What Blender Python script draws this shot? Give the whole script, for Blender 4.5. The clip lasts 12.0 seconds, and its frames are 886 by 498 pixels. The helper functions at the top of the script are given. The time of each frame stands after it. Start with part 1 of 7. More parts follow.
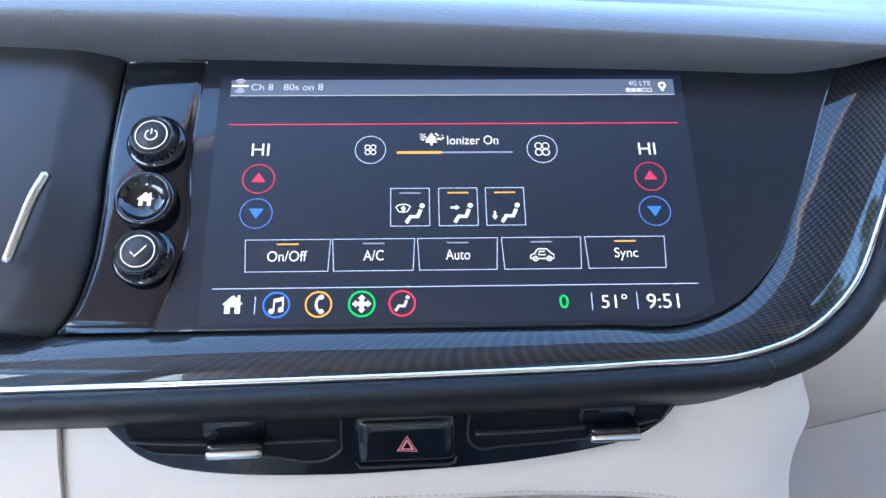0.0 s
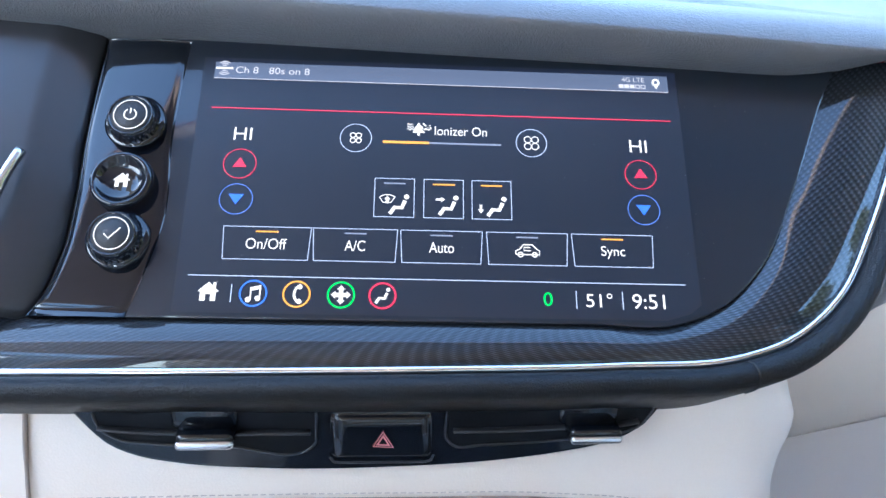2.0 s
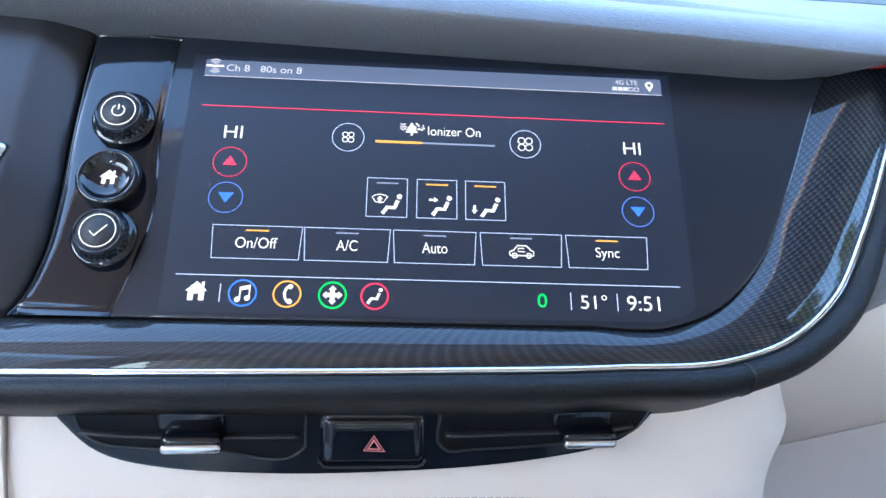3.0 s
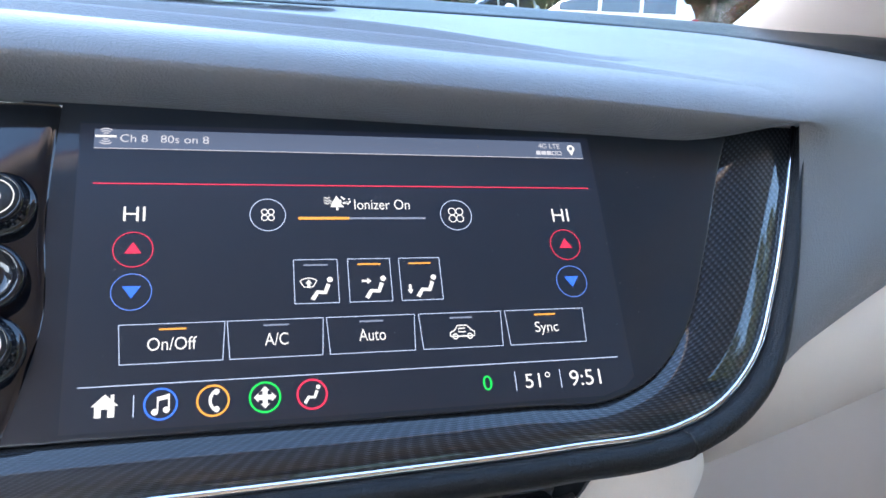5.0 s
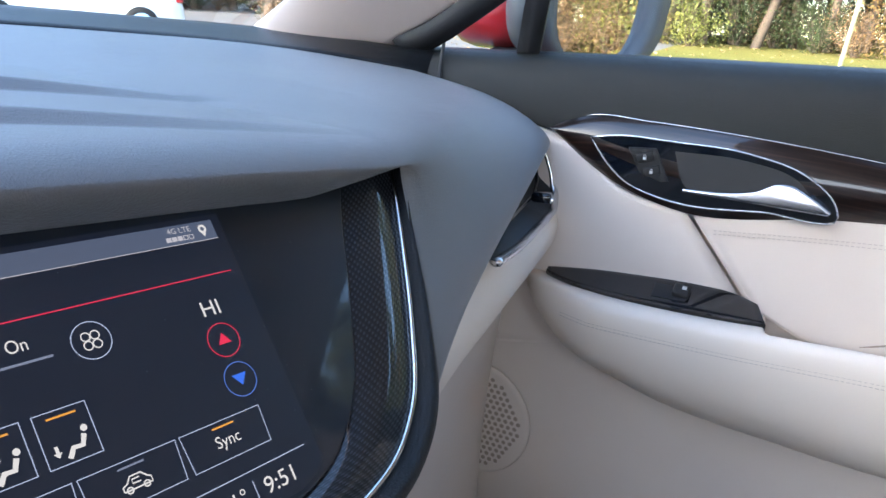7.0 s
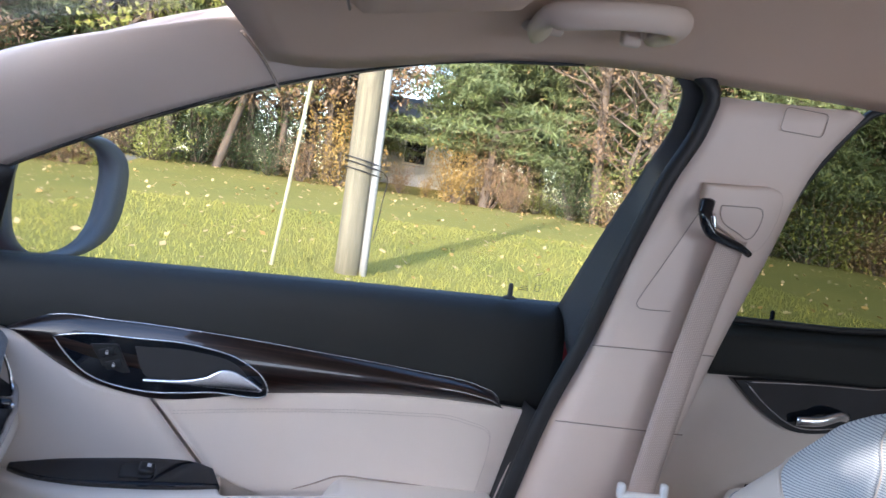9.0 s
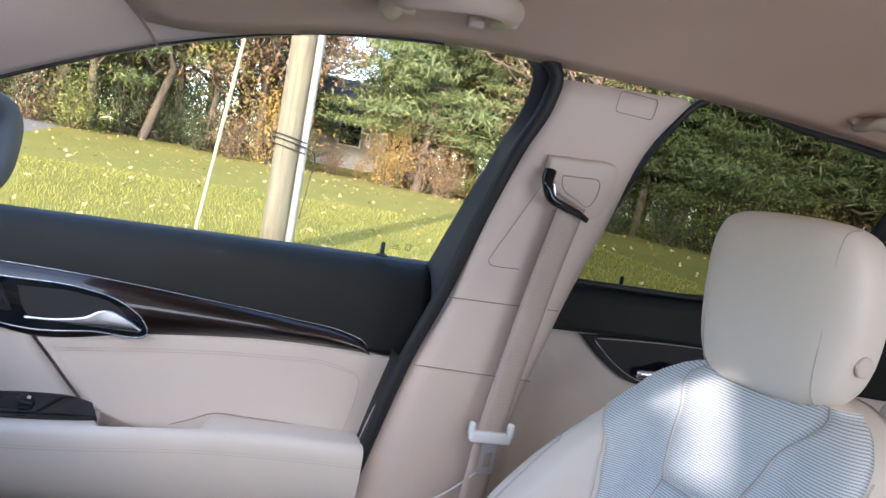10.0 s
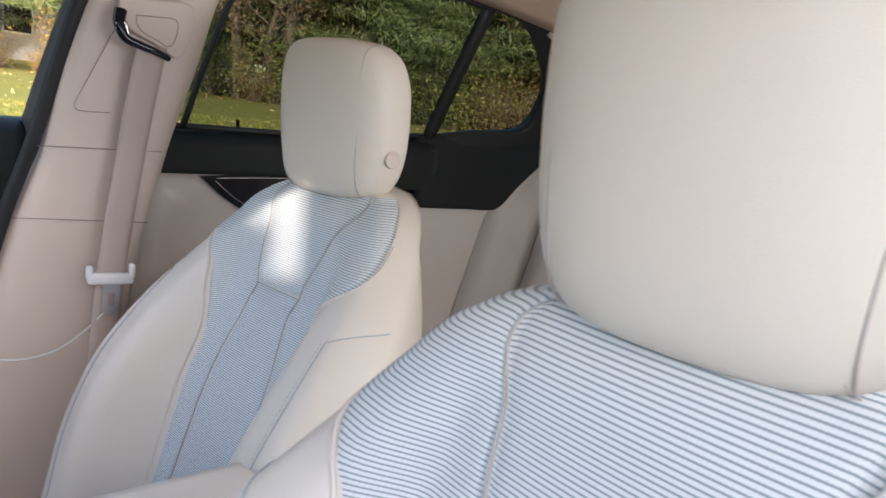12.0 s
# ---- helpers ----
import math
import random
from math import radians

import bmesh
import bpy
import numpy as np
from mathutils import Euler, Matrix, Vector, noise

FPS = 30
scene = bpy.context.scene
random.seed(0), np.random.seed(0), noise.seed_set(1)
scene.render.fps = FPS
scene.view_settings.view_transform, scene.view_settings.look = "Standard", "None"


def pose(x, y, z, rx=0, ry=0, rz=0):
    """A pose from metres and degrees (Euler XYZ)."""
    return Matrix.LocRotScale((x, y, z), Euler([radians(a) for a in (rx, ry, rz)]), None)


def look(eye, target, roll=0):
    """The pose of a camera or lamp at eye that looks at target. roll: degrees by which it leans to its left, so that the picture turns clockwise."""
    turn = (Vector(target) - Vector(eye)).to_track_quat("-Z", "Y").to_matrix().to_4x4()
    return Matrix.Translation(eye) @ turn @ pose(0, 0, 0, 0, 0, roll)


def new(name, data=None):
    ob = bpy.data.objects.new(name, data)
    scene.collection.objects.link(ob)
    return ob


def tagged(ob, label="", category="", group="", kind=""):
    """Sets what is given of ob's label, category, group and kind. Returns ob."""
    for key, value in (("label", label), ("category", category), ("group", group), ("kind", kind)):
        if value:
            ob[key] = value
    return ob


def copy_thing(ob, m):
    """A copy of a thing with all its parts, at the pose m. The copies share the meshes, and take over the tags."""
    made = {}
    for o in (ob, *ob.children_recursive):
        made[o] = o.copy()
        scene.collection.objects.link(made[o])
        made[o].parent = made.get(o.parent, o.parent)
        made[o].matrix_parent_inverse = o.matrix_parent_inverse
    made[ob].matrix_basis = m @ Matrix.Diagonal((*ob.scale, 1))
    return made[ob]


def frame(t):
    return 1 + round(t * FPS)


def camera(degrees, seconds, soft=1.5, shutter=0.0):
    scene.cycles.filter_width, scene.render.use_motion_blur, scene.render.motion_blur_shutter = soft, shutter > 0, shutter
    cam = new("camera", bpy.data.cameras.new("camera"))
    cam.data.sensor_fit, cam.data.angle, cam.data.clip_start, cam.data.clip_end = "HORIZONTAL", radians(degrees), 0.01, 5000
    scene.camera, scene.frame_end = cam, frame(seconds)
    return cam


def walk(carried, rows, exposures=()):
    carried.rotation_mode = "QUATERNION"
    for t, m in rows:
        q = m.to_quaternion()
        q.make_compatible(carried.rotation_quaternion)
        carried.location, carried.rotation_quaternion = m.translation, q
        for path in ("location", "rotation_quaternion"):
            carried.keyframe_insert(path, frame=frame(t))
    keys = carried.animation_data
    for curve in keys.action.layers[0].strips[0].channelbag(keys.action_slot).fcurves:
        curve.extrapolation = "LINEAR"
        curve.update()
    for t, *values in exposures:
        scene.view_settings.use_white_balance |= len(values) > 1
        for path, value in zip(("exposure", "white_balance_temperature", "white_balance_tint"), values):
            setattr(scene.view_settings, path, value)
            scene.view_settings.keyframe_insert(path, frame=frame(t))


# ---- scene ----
cam = camera(62.7, 12.0, shutter=0.1)
PATH = [
    (0, (-0.0565, 0.0579, 1.118), (0.369, 1.91, 0.495), -1.2),
    (0.5, (-0.0544, 0.0524, 1.121), (0.3716, 1.9076, 0.508), -0.9),
    (1, (-0.0551, 0.0546, 1.118), (0.3669, 1.9033, 0.484), -0.6),
    (1.5, (-0.0523, 0.0592, 1.115), (0.3752, 1.9049, 0.476), 0.1),
    (2, (-0.0516, 0.0631, 1.114), (0.395, 1.9077, 0.484), 0.9),
    (2.5, (-0.0531, 0.0664, 1.108), (0.4066, 1.9108, 0.485), 1.6),
    (2.7, (-0.0552, 0.0658, 1.106), (0.4195, 1.9148, 0.511), 1.6),
    (4.3, (-0.0500, 0.0690, 1.118), (0.5350, 1.8900, 0.532), 1.9),
    (4.5, (-0.0555, 0.076, 1.118), (0.5958, 1.8721, 0.525), 2.0),
    (5, (-0.0795, 0.1023, 1.133), (0.7946, 1.8054, 0.552), 2.8),
    (5.5, (-0.0902, 0.1355, 1.155), (1.1058, 1.6357, 0.591), 4.0),
    (6, (-0.091, 0.161, 1.177), (1.35, 1.4285, 0.612), 3.6),
    (6.5, (-0.1028, 0.1812, 1.164), (1.5031, 1.2164, 0.572), 3.3),
    (6.7, (-0.0951, 0.1606, 1.165), (1.5681, 1.1021, 0.576), 3.2),
    (8.3, (-0.185, 0.1747, 1.225), (1.7875, 0.2502, 0.908), 8.1),
    (8.5, (-0.2246, 0.1803, 1.25), (1.755, 0.0498, 0.998), 8.2),
    (9, (-0.228, 0.1423, 1.294), (1.7057, -0.3475, 1.153), 7.9),
    (9.5, (-0.3302, 0.0824, 1.288), (1.5698, -0.5296, 1.155), 9.3),
    (10, (-0.3533, 0.0781, 1.278), (1.5252, -0.5901, 1.125), 10.2),
    (10.5, (-0.3391, 0.09, 1.27), (1.4835, -0.718, 1.108), 9.5),
    (11, (-0.3278, 0.0607, 1.279), (1.4333, -0.8728, 1.11), 7.6),
    (11.5, (-0.3906, 0.0611, 1.265), (1.1748, -1.1631, 1.033), 6.1),
    (12, (-0.5656, -0.0455, 1.236), (0.9061, -1.3513, 0.877), 6.3),
]
EXPOSURES = [(0.0, 4.4, 5500, 11), (2.5, 4.45, 5500, 11), (4.5, 4.3, 5700, 11), (5.5, 3.95, 6050, 13), (6.5, 3.55, 6050, 14), (8.5, 3.08, 5500, 14), (9.0, 2.78, 5700, 18), (10.5, 3.0, 6000, 17), (11.5, 3.15, 6000, 15), (12.0, 2.85, 6450, 16)]
walk(cam, [(t, look(eye, target, roll)) for t, eye, target, roll in PATH], EXPOSURES)

# ---- light ----
SUN_EL, SUN_AZ = 15.0, 59.0          # degrees above the horizon; degrees from the car's nose towards the driver's side
to_sun = Vector((-math.sin(radians(SUN_AZ)) * math.cos(radians(SUN_EL)), math.cos(radians(SUN_AZ)) * math.cos(radians(SUN_EL)), math.sin(radians(SUN_EL))))
world = bpy.data.worlds.new("world")
scene.world = world
world.use_nodes = True
wn = world.node_tree.nodes
sky = wn.new("ShaderNodeTexSky")
sky.sky_type, sky.sun_disc = "NISHITA", False
sky.sun_elevation, sky.sun_rotation = radians(SUN_EL), radians(-SUN_AZ)
wn["Background"].inputs["Strength"].default_value = 0.15
world.node_tree.links.new(sky.outputs[0], wn["Background"].inputs[0])
sun_data = bpy.data.lights.new("sun", "SUN")
sun_data.energy, sun_data.angle, sun_data.color = 1.3, radians(0.9), (1.0, 0.9, 0.76)
sun = new("sun", sun_data)
sun.matrix_world = look(to_sun * 60, (0, 0, 0))

# daylight of the driver's side openings, which the camera never faces
for name, place, size, tilt, watts in (("driver_window_daylight", (-0.735, 0.02, 1.28), (0.60, 0.24), 30, 0.32), ("rear_window_daylight", (-0.715, -0.95, 1.32), (0.75, 0.27), 27, 2.3)):
    lamp = bpy.data.lights.new(name, "AREA")
    lamp.shape, lamp.size, lamp.size_y, lamp.energy, lamp.color = "RECTANGLE", size[0], size[1], watts, (0.93, 0.97, 1.0)
    new(name, lamp).matrix_world = pose(*place) @ pose(0, 0, 0, 0, 0, -90) @ pose(0, 0, 0, 90 - tilt * 0.5, 0, 0)


# ---- materials ----
def mat(name, col, rough=0.5, metal=0.0, col2=None, vscale=8.0, grain=0.0, gscale=300.0, cells=False, coat=0.0, rvar=0.08, fine=0.12, spec=0.5):
    """A surface with slow stains, fine grain in its colour, uneven gloss and relief (noise, or leather cells)."""
    m = bpy.data.materials.new(name)
    m.use_nodes = True
    nt, b = m.node_tree, m.node_tree.nodes["Principled BSDF"]
    tc = nt.nodes.new("ShaderNodeTexCoord")

    def tex(kind, scale, detail=3.0):
        n = nt.nodes.new(kind)
        n.inputs["Scale"].default_value = scale
        if "Detail" in n.inputs:
            n.inputs["Detail"].default_value = detail
        nt.links.new(tc.outputs["Object"], n.inputs["Vector"])
        return n
    slow, quick = tex("ShaderNodeTexNoise", vscale), tex("ShaderNodeTexNoise", gscale, 2.0)
    mix = nt.nodes.new("ShaderNodeMix")
    mix.data_type = "RGBA"
    mix.inputs["A"].default_value = (*col, 1)
    mix.inputs["B"].default_value = (*(col2 or [c * 0.86 for c in col]), 1)
    nt.links.new(slow.outputs["Fac"], mix.inputs["Factor"])
    hsv = nt.nodes.new("ShaderNodeHueSaturation")
    val = nt.nodes.new("ShaderNodeMapRange")
    val.inputs["To Min"].default_value, val.inputs["To Max"].default_value = 1 - fine, 1 + fine
    nt.links.new(quick.outputs["Fac"], val.inputs["Value"])
    nt.links.new(val.outputs[0], hsv.inputs["Value"])
    nt.links.new(mix.outputs["Result"], hsv.inputs["Color"])
    nt.links.new(hsv.outputs[0], b.inputs["Base Color"])
    rr = nt.nodes.new("ShaderNodeMapRange")
    rr.inputs["To Min"].default_value, rr.inputs["To Max"].default_value = max(0.0, rough - rvar), min(1.0, rough + rvar)
    nt.links.new(slow.outputs["Fac"], rr.inputs["Value"])
    nt.links.new(rr.outputs[0], b.inputs["Roughness"])
    b.inputs["Metallic"].default_value, b.inputs["Coat Weight"].default_value = metal, coat
    b.inputs["Coat Roughness"].default_value = 0.04
    b.inputs["Specular IOR Level"].default_value = spec
    if grain:
        bump = nt.nodes.new("ShaderNodeBump")
        bump.inputs["Strength"].default_value, bump.inputs["Distance"].default_value = grain, 0.001
        src = tex("ShaderNodeTexVoronoi", gscale) if cells else quick
        nt.links.new(src.outputs["Distance" if cells else "Fac"], bump.inputs["Height"])
        nt.links.new(bump.outputs[0], b.inputs["Normal"])
    return m


def glow(name, col, strength):
    m = bpy.data.materials.new(name)
    m.use_nodes = True
    b = m.node_tree.nodes["Principled BSDF"]
    b.inputs["Base Color"].default_value = (0.01, 0.01, 0.01, 1)
    b.inputs["Roughness"].default_value = 0.36
    b.inputs["Specular IOR Level"].default_value = 0.40
    b.inputs["Emission Color"].default_value = (*col, 1)
    b.inputs["Emission Strength"].default_value = strength
    return m


def pane_mat(name, tint, ior=1.3):
    """Window glass: tinted see-through with a real reflection."""
    m = bpy.data.materials.new(name)
    m.use_nodes = True
    nt = m.node_tree
    nt.nodes.remove(nt.nodes["Principled BSDF"])
    a, g, mix, fr = (nt.nodes.new(k) for k in ("ShaderNodeBsdfTransparent", "ShaderNodeBsdfGlossy", "ShaderNodeMixShader", "ShaderNodeFresnel"))
    a.inputs[0].default_value = (*tint, 1)
    g.inputs["Roughness"].default_value = 0.01
    fr.inputs["IOR"].default_value = ior
    nt.links.new(fr.outputs[0], mix.inputs[0])
    nt.links.new(a.outputs[0], mix.inputs[1])
    nt.links.new(g.outputs[0], mix.inputs[2])
    nt.links.new(mix.outputs[0], nt.nodes["Material Output"].inputs["Surface"])
    return m


def uv_pattern(name, kind):
    """Woven and printed surfaces that follow the panel they cover, in metres along it."""
    m = mat(name, (0.5, 0.5, 0.5), 0.8)
    nt, b = m.node_tree, m.node_tree.nodes["Principled BSDF"]
    uvn = nt.nodes.new("ShaderNodeUVMap")
    sep = nt.nodes.new("ShaderNodeSeparateXYZ")
    nt.links.new(uvn.outputs[0], sep.inputs[0])

    def math_node(op, a, bb=None):
        n = nt.nodes.new("ShaderNodeMath")
        n.operation = op
        for i, v in enumerate((a, bb)):
            if v is None:
                continue
            if isinstance(v, (int, float)):
                n.inputs[i].default_value = v
            else:
                nt.links.new(v, n.inputs[i])
        return n.outputs[0]

    def half(axis, pitch):
        n = nt.nodes.new("ShaderNodeMath")
        n.operation = "MULTIPLY_ADD"
        nt.links.new(math_node("SINE", math_node("MULTIPLY", sep.outputs[axis], 2 * math.pi / pitch)), n.inputs[0])
        n.inputs[1].default_value, n.inputs[2].default_value = 0.5, 0.5
        return n.outputs[0]
    ramp = nt.nodes.new("ShaderNodeValToRGB")
    if kind == "ribs":                 # cream ribs, blue-grey ground, broken by a fine cross thread
        f = math_node("MULTIPLY", math_node("POWER", half("Y", 0.0031), 0.7), math_node("ADD", math_node("MULTIPLY", half("X", 0.0028), 0.36), 0.64))
        stops = ((0.0, (0.25, 0.28, 0.31)), (0.28, (0.44, 0.47, 0.49)), (0.58, (0.70, 0.71, 0.71)))
        rough, gain = 0.85, 0.3
    elif kind == "bench":              # the same weave in taupe, on the rear bench, its shade put into the colour
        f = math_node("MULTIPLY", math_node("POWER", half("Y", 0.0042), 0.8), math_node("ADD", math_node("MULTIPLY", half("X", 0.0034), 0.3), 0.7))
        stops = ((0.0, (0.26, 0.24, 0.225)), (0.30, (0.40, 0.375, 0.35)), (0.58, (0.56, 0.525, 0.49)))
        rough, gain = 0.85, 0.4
    elif kind == "carbon":             # fine dark mesh under lacquer
        sx, sy = (math_node("SINE", math_node("MULTIPLY", sep.outputs[a], 2 * math.pi / p)) for a, p in (("X", 0.0040), ("Y", 0.0030)))
        f = math_node("ADD", math_node("MULTIPLY", math_node("MULTIPLY", sx, sy), 0.5), 0.5)
        stops = ((0.0, (0.003, 0.004, 0.006)), (0.62, (0.005, 0.007, 0.010)), (0.86, (0.022, 0.026, 0.033)))
        rough, gain = 0.32, 0.4
    elif kind == "strap":              # seat-belt webbing
        f = math_node("MULTIPLY", half("Y", 0.0032), half("X", 0.0024))
        stops = ((0.0, (0.42, 0.335, 0.29)), (0.7, (0.60, 0.49, 0.43)))
        rough, gain = 0.7, 0.3
    else:                              # wood: dark streaks along the strip
        nz = nt.nodes.new("ShaderNodeTexNoise")
        mp = nt.nodes.new("ShaderNodeMapping")
        mp.inputs["Scale"].default_value = (6, 220, 1)
        nt.links.new(uvn.outputs[0], mp.inputs[0])
        nt.links.new(mp.outputs[0], nz.inputs["Vector"])
        nz.inputs["Scale"].default_value, nz.inputs["Detail"].default_value = 1.0, 6.0
        f = nz.outputs["Fac"]
        stops = ((0.35, (0.003, 0.002, 0.002)), (0.55, (0.011, 0.006, 0.005)), (0.72, (0.034, 0.018, 0.013)))
        rough, gain = 0.3, 0.05
    while len(ramp.color_ramp.elements) < len(stops):
        ramp.color_ramp.elements.new(0.5)
    for e, (p, c) in zip(ramp.color_ramp.elements, stops):
        e.position, e.color = p, (*c, 1)
    nt.links.new(f, ramp.inputs[0])
    nt.links.new(ramp.outputs[0], b.inputs["Base Color"])
    for link in list(b.inputs["Roughness"].links):
        nt.links.remove(link)
    b.inputs["Roughness"].default_value = rough
    if kind in ("carbon", "wood"):
        b.inputs["Coat Weight"].default_value, b.inputs["Coat Roughness"].default_value = 0.9, 0.03
        b.inputs["Specular IOR Level"].default_value = 0.22
    bump = nt.nodes.new("ShaderNodeBump")
    bump.inputs["Strength"].default_value, bump.inputs["Distance"].default_value = gain, 0.0008
    nt.links.new(f, bump.inputs["Height"])
    nt.links.new(bump.outputs[0], b.inputs["Normal"])
    return m


M = dict(
    dash=mat("dash_soft_touch", (0.112, 0.113, 0.116), 0.42, spec=0.55, grain=0.30, gscale=900, cells=True, vscale=5),
    lip=mat("lip_leather", (0.005, 0.006, 0.0075), 0.42, grain=0.35, gscale=1100, cells=True, spec=0.28),
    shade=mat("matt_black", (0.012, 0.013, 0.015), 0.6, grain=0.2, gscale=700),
    gloss=mat("gloss_black", (0.004, 0.006, 0.010), 0.07, rvar=0.03, vscale=30, spec=0.55),
    glass=mat("screen_glass", (0.008, 0.012, 0.019), 0.36, rvar=0.04, vscale=14, fine=0.06, spec=0.28, coat=0.6),
    carbon=uv_pattern("carbon_mesh", "carbon"),
    wood=uv_pattern("dark_wood", "wood"),
    chrome=mat("chrome", (0.78, 0.79, 0.80), 0.10, 1.0, rvar=0.05, vscale=40, fine=0.03),
    satin=mat("satin_chrome", (0.66, 0.67, 0.69), 0.24, 1.0, rvar=0.06, vscale=30, fine=0.03),
    cream=mat("cream_leather", (0.74, 0.66, 0.575), 0.46, col2=(0.69, 0.61, 0.53), grain=0.10, gscale=850, cells=True, fine=0.03),
    pad=mat("cream_soft_panel", (0.63, 0.56, 0.50), 0.5, col2=(0.58, 0.51, 0.46), grain=0.10, gscale=900, cells=True, fine=0.03),
    plastic=mat("beige_plastic", (0.68, 0.565, 0.495), 0.5, col2=(0.62, 0.51, 0.445), grain=0.12, gscale=900, fine=0.03),
    liner=mat("headliner_cloth", (0.64, 0.465, 0.355), 0.95, col2=(0.59, 0.425, 0.32), grain=0.5, gscale=1400, fine=0.10),
    roof_plastic=mat("roof_plastic", (0.56, 0.45, 0.37), 0.5, col2=(0.51, 0.41, 0.335), grain=0.12, gscale=900, fine=0.03),
    black=mat("black_door_pad", (0.010, 0.0115, 0.011), 0.45, grain=0.4, gscale=900, cells=True, spec=0.30),
    rubber=mat("rubber_seal", (0.010, 0.010, 0.011), 0.55, grain=0.2, gscale=500),
    thread=mat("thread", (0.50, 0.44, 0.40), 0.8),
    groove=mat("seam_groove", (0.34, 0.28, 0.24), 0.9),
    ribs=uv_pattern("ribbed_cloth", "ribs"),
    # bench colours are darkened to carry the shade behind the front seats
    shaded_bench_cloth=uv_pattern("shaded_bench_cloth", "bench"),
    bench=mat("shaded_bench_leather", (0.50, 0.45, 0.41), 0.5, col2=(0.45, 0.405, 0.37), grain=0.10, gscale=850, cells=True, fine=0.03),
    strap=uv_pattern("belt_webbing", "strap"),
    steel=mat("steel", (0.55, 0.56, 0.58), 0.3, 1.0, fine=0.05),
    carpet=mat("carpet", (0.05, 0.045, 0.042), 0.95, grain=0.8, gscale=500),
    pane=pane_mat("clear_glass", (0.94, 0.97, 0.95)),
    tinted=pane_mat("privacy_glass", (0.19, 0.21, 0.19), 1.12),
    mirror=mat("mirror_silver", (0.86, 0.87, 0.88), 0.02, 1.0, rvar=0.01, fine=0.01),
    red=mat("red_paint", (0.36, 0.012, 0.016), 0.28, coat=1.0, fine=0.05),
    white=mat("white_paint", (0.80, 0.80, 0.80), 0.3, coat=1.0, fine=0.02),
    tyre=mat("tyre", (0.02, 0.02, 0.02), 0.8, grain=0.3),
    dark_glass=mat("dark_glass", (0.02, 0.025, 0.03), 0.05, coat=1.0),
    ui_white=glow("ui_white", (1.0, 0.94, 0.84), 0.070), ui_line=glow("ui_line", (0.70, 0.80, 1.0), 0.058), ui_grey=glow("ui_grey", (0.36, 0.40, 0.52), 0.050),
    ui_amber=glow("ui_amber", (1.0, 0.42, 0.05), 0.078), ui_red=glow("ui_red", (1.0, 0.03, 0.09), 0.075), ui_blue=glow("ui_blue", (0.06, 0.22, 1.0), 0.070),
    ui_blue_ring=glow("ui_blue_ring", (0.16, 0.32, 0.95), 0.060), ui_green=glow("ui_green", (0.03, 0.90, 0.10), 0.070), ui_bar=glow("ui_bar", (0.24, 0.30, 0.44), 0.032), ui_dim=glow("ui_dim", (0.66, 0.62, 0.62), 0.075),
    ui_back=glow("ui_back", (0.07, 0.16, 0.42), 0.0038),
)

M["dash"].node_tree.nodes["Principled BSDF"].inputs["Sheen Weight"].default_value = 0.14
M["dash"].node_tree.nodes["Principled BSDF"].inputs["Sheen Tint"].default_value = (0.75, 0.86, 1.0, 1)
M["dash"].node_tree.nodes["Principled BSDF"].inputs["Sheen Roughness"].default_value = 0.45

# ---- building tools ----
ORIGIN = {}


def thing(name, loc, label, category, group="", kind=""):
    e = new(name)
    e.location = loc
    ORIGIN[e.name] = np.array(loc, float)
    return tagged(e, label, category, group, kind)


def put(name, verts, faces, material, parent=None, label="", uvs=None, smooth=True):
    """One mesh object from points in the place's own metres, under a thing or a part."""
    org = ORIGIN[parent.name] if parent else np.zeros(3)
    me = bpy.data.meshes.new(name)
    me.from_pydata([tuple(float(c) for c in (np.array(v, float) - org)) for v in verts], [], faces)
    if uvs is not None:
        layer = me.uv_layers.new(name="UVMap")
        idx = np.zeros(len(me.loops), dtype=np.int32)
        me.loops.foreach_get("vertex_index", idx)
        layer.data.foreach_set("uv", np.array(uvs, dtype=np.float32)[idx].ravel())
    me.polygons.foreach_set("use_smooth", [smooth] * len(me.polygons))
    me.materials.append(material)
    me.update()
    ob = new(name, me)
    if parent:
        ob.parent = parent
    ORIGIN[ob.name] = org
    if label:
        ob["label"] = label
    return ob


def part(name, bm, material, parent, label="", smooth=True):
    me = bpy.data.meshes.new(name)
    org = ORIGIN[parent.name] if parent else np.zeros(3)
    bmesh.ops.translate(bm, verts=bm.verts, vec=Vector(-org))
    bm.to_mesh(me)
    bm.free()
    me.polygons.foreach_set("use_smooth", [smooth] * len(me.polygons))
    me.materials.append(material)
    ob = new(name, me)
    if parent:
        ob.parent = parent
    ORIGIN[ob.name] = org
    if label:
        ob["label"] = label
    return ob


def solid(ob, thick, offset=-1.0):
    s = ob.modifiers.new("thickness", "SOLIDIFY")
    s.thickness, s.offset = thick, offset
    return ob


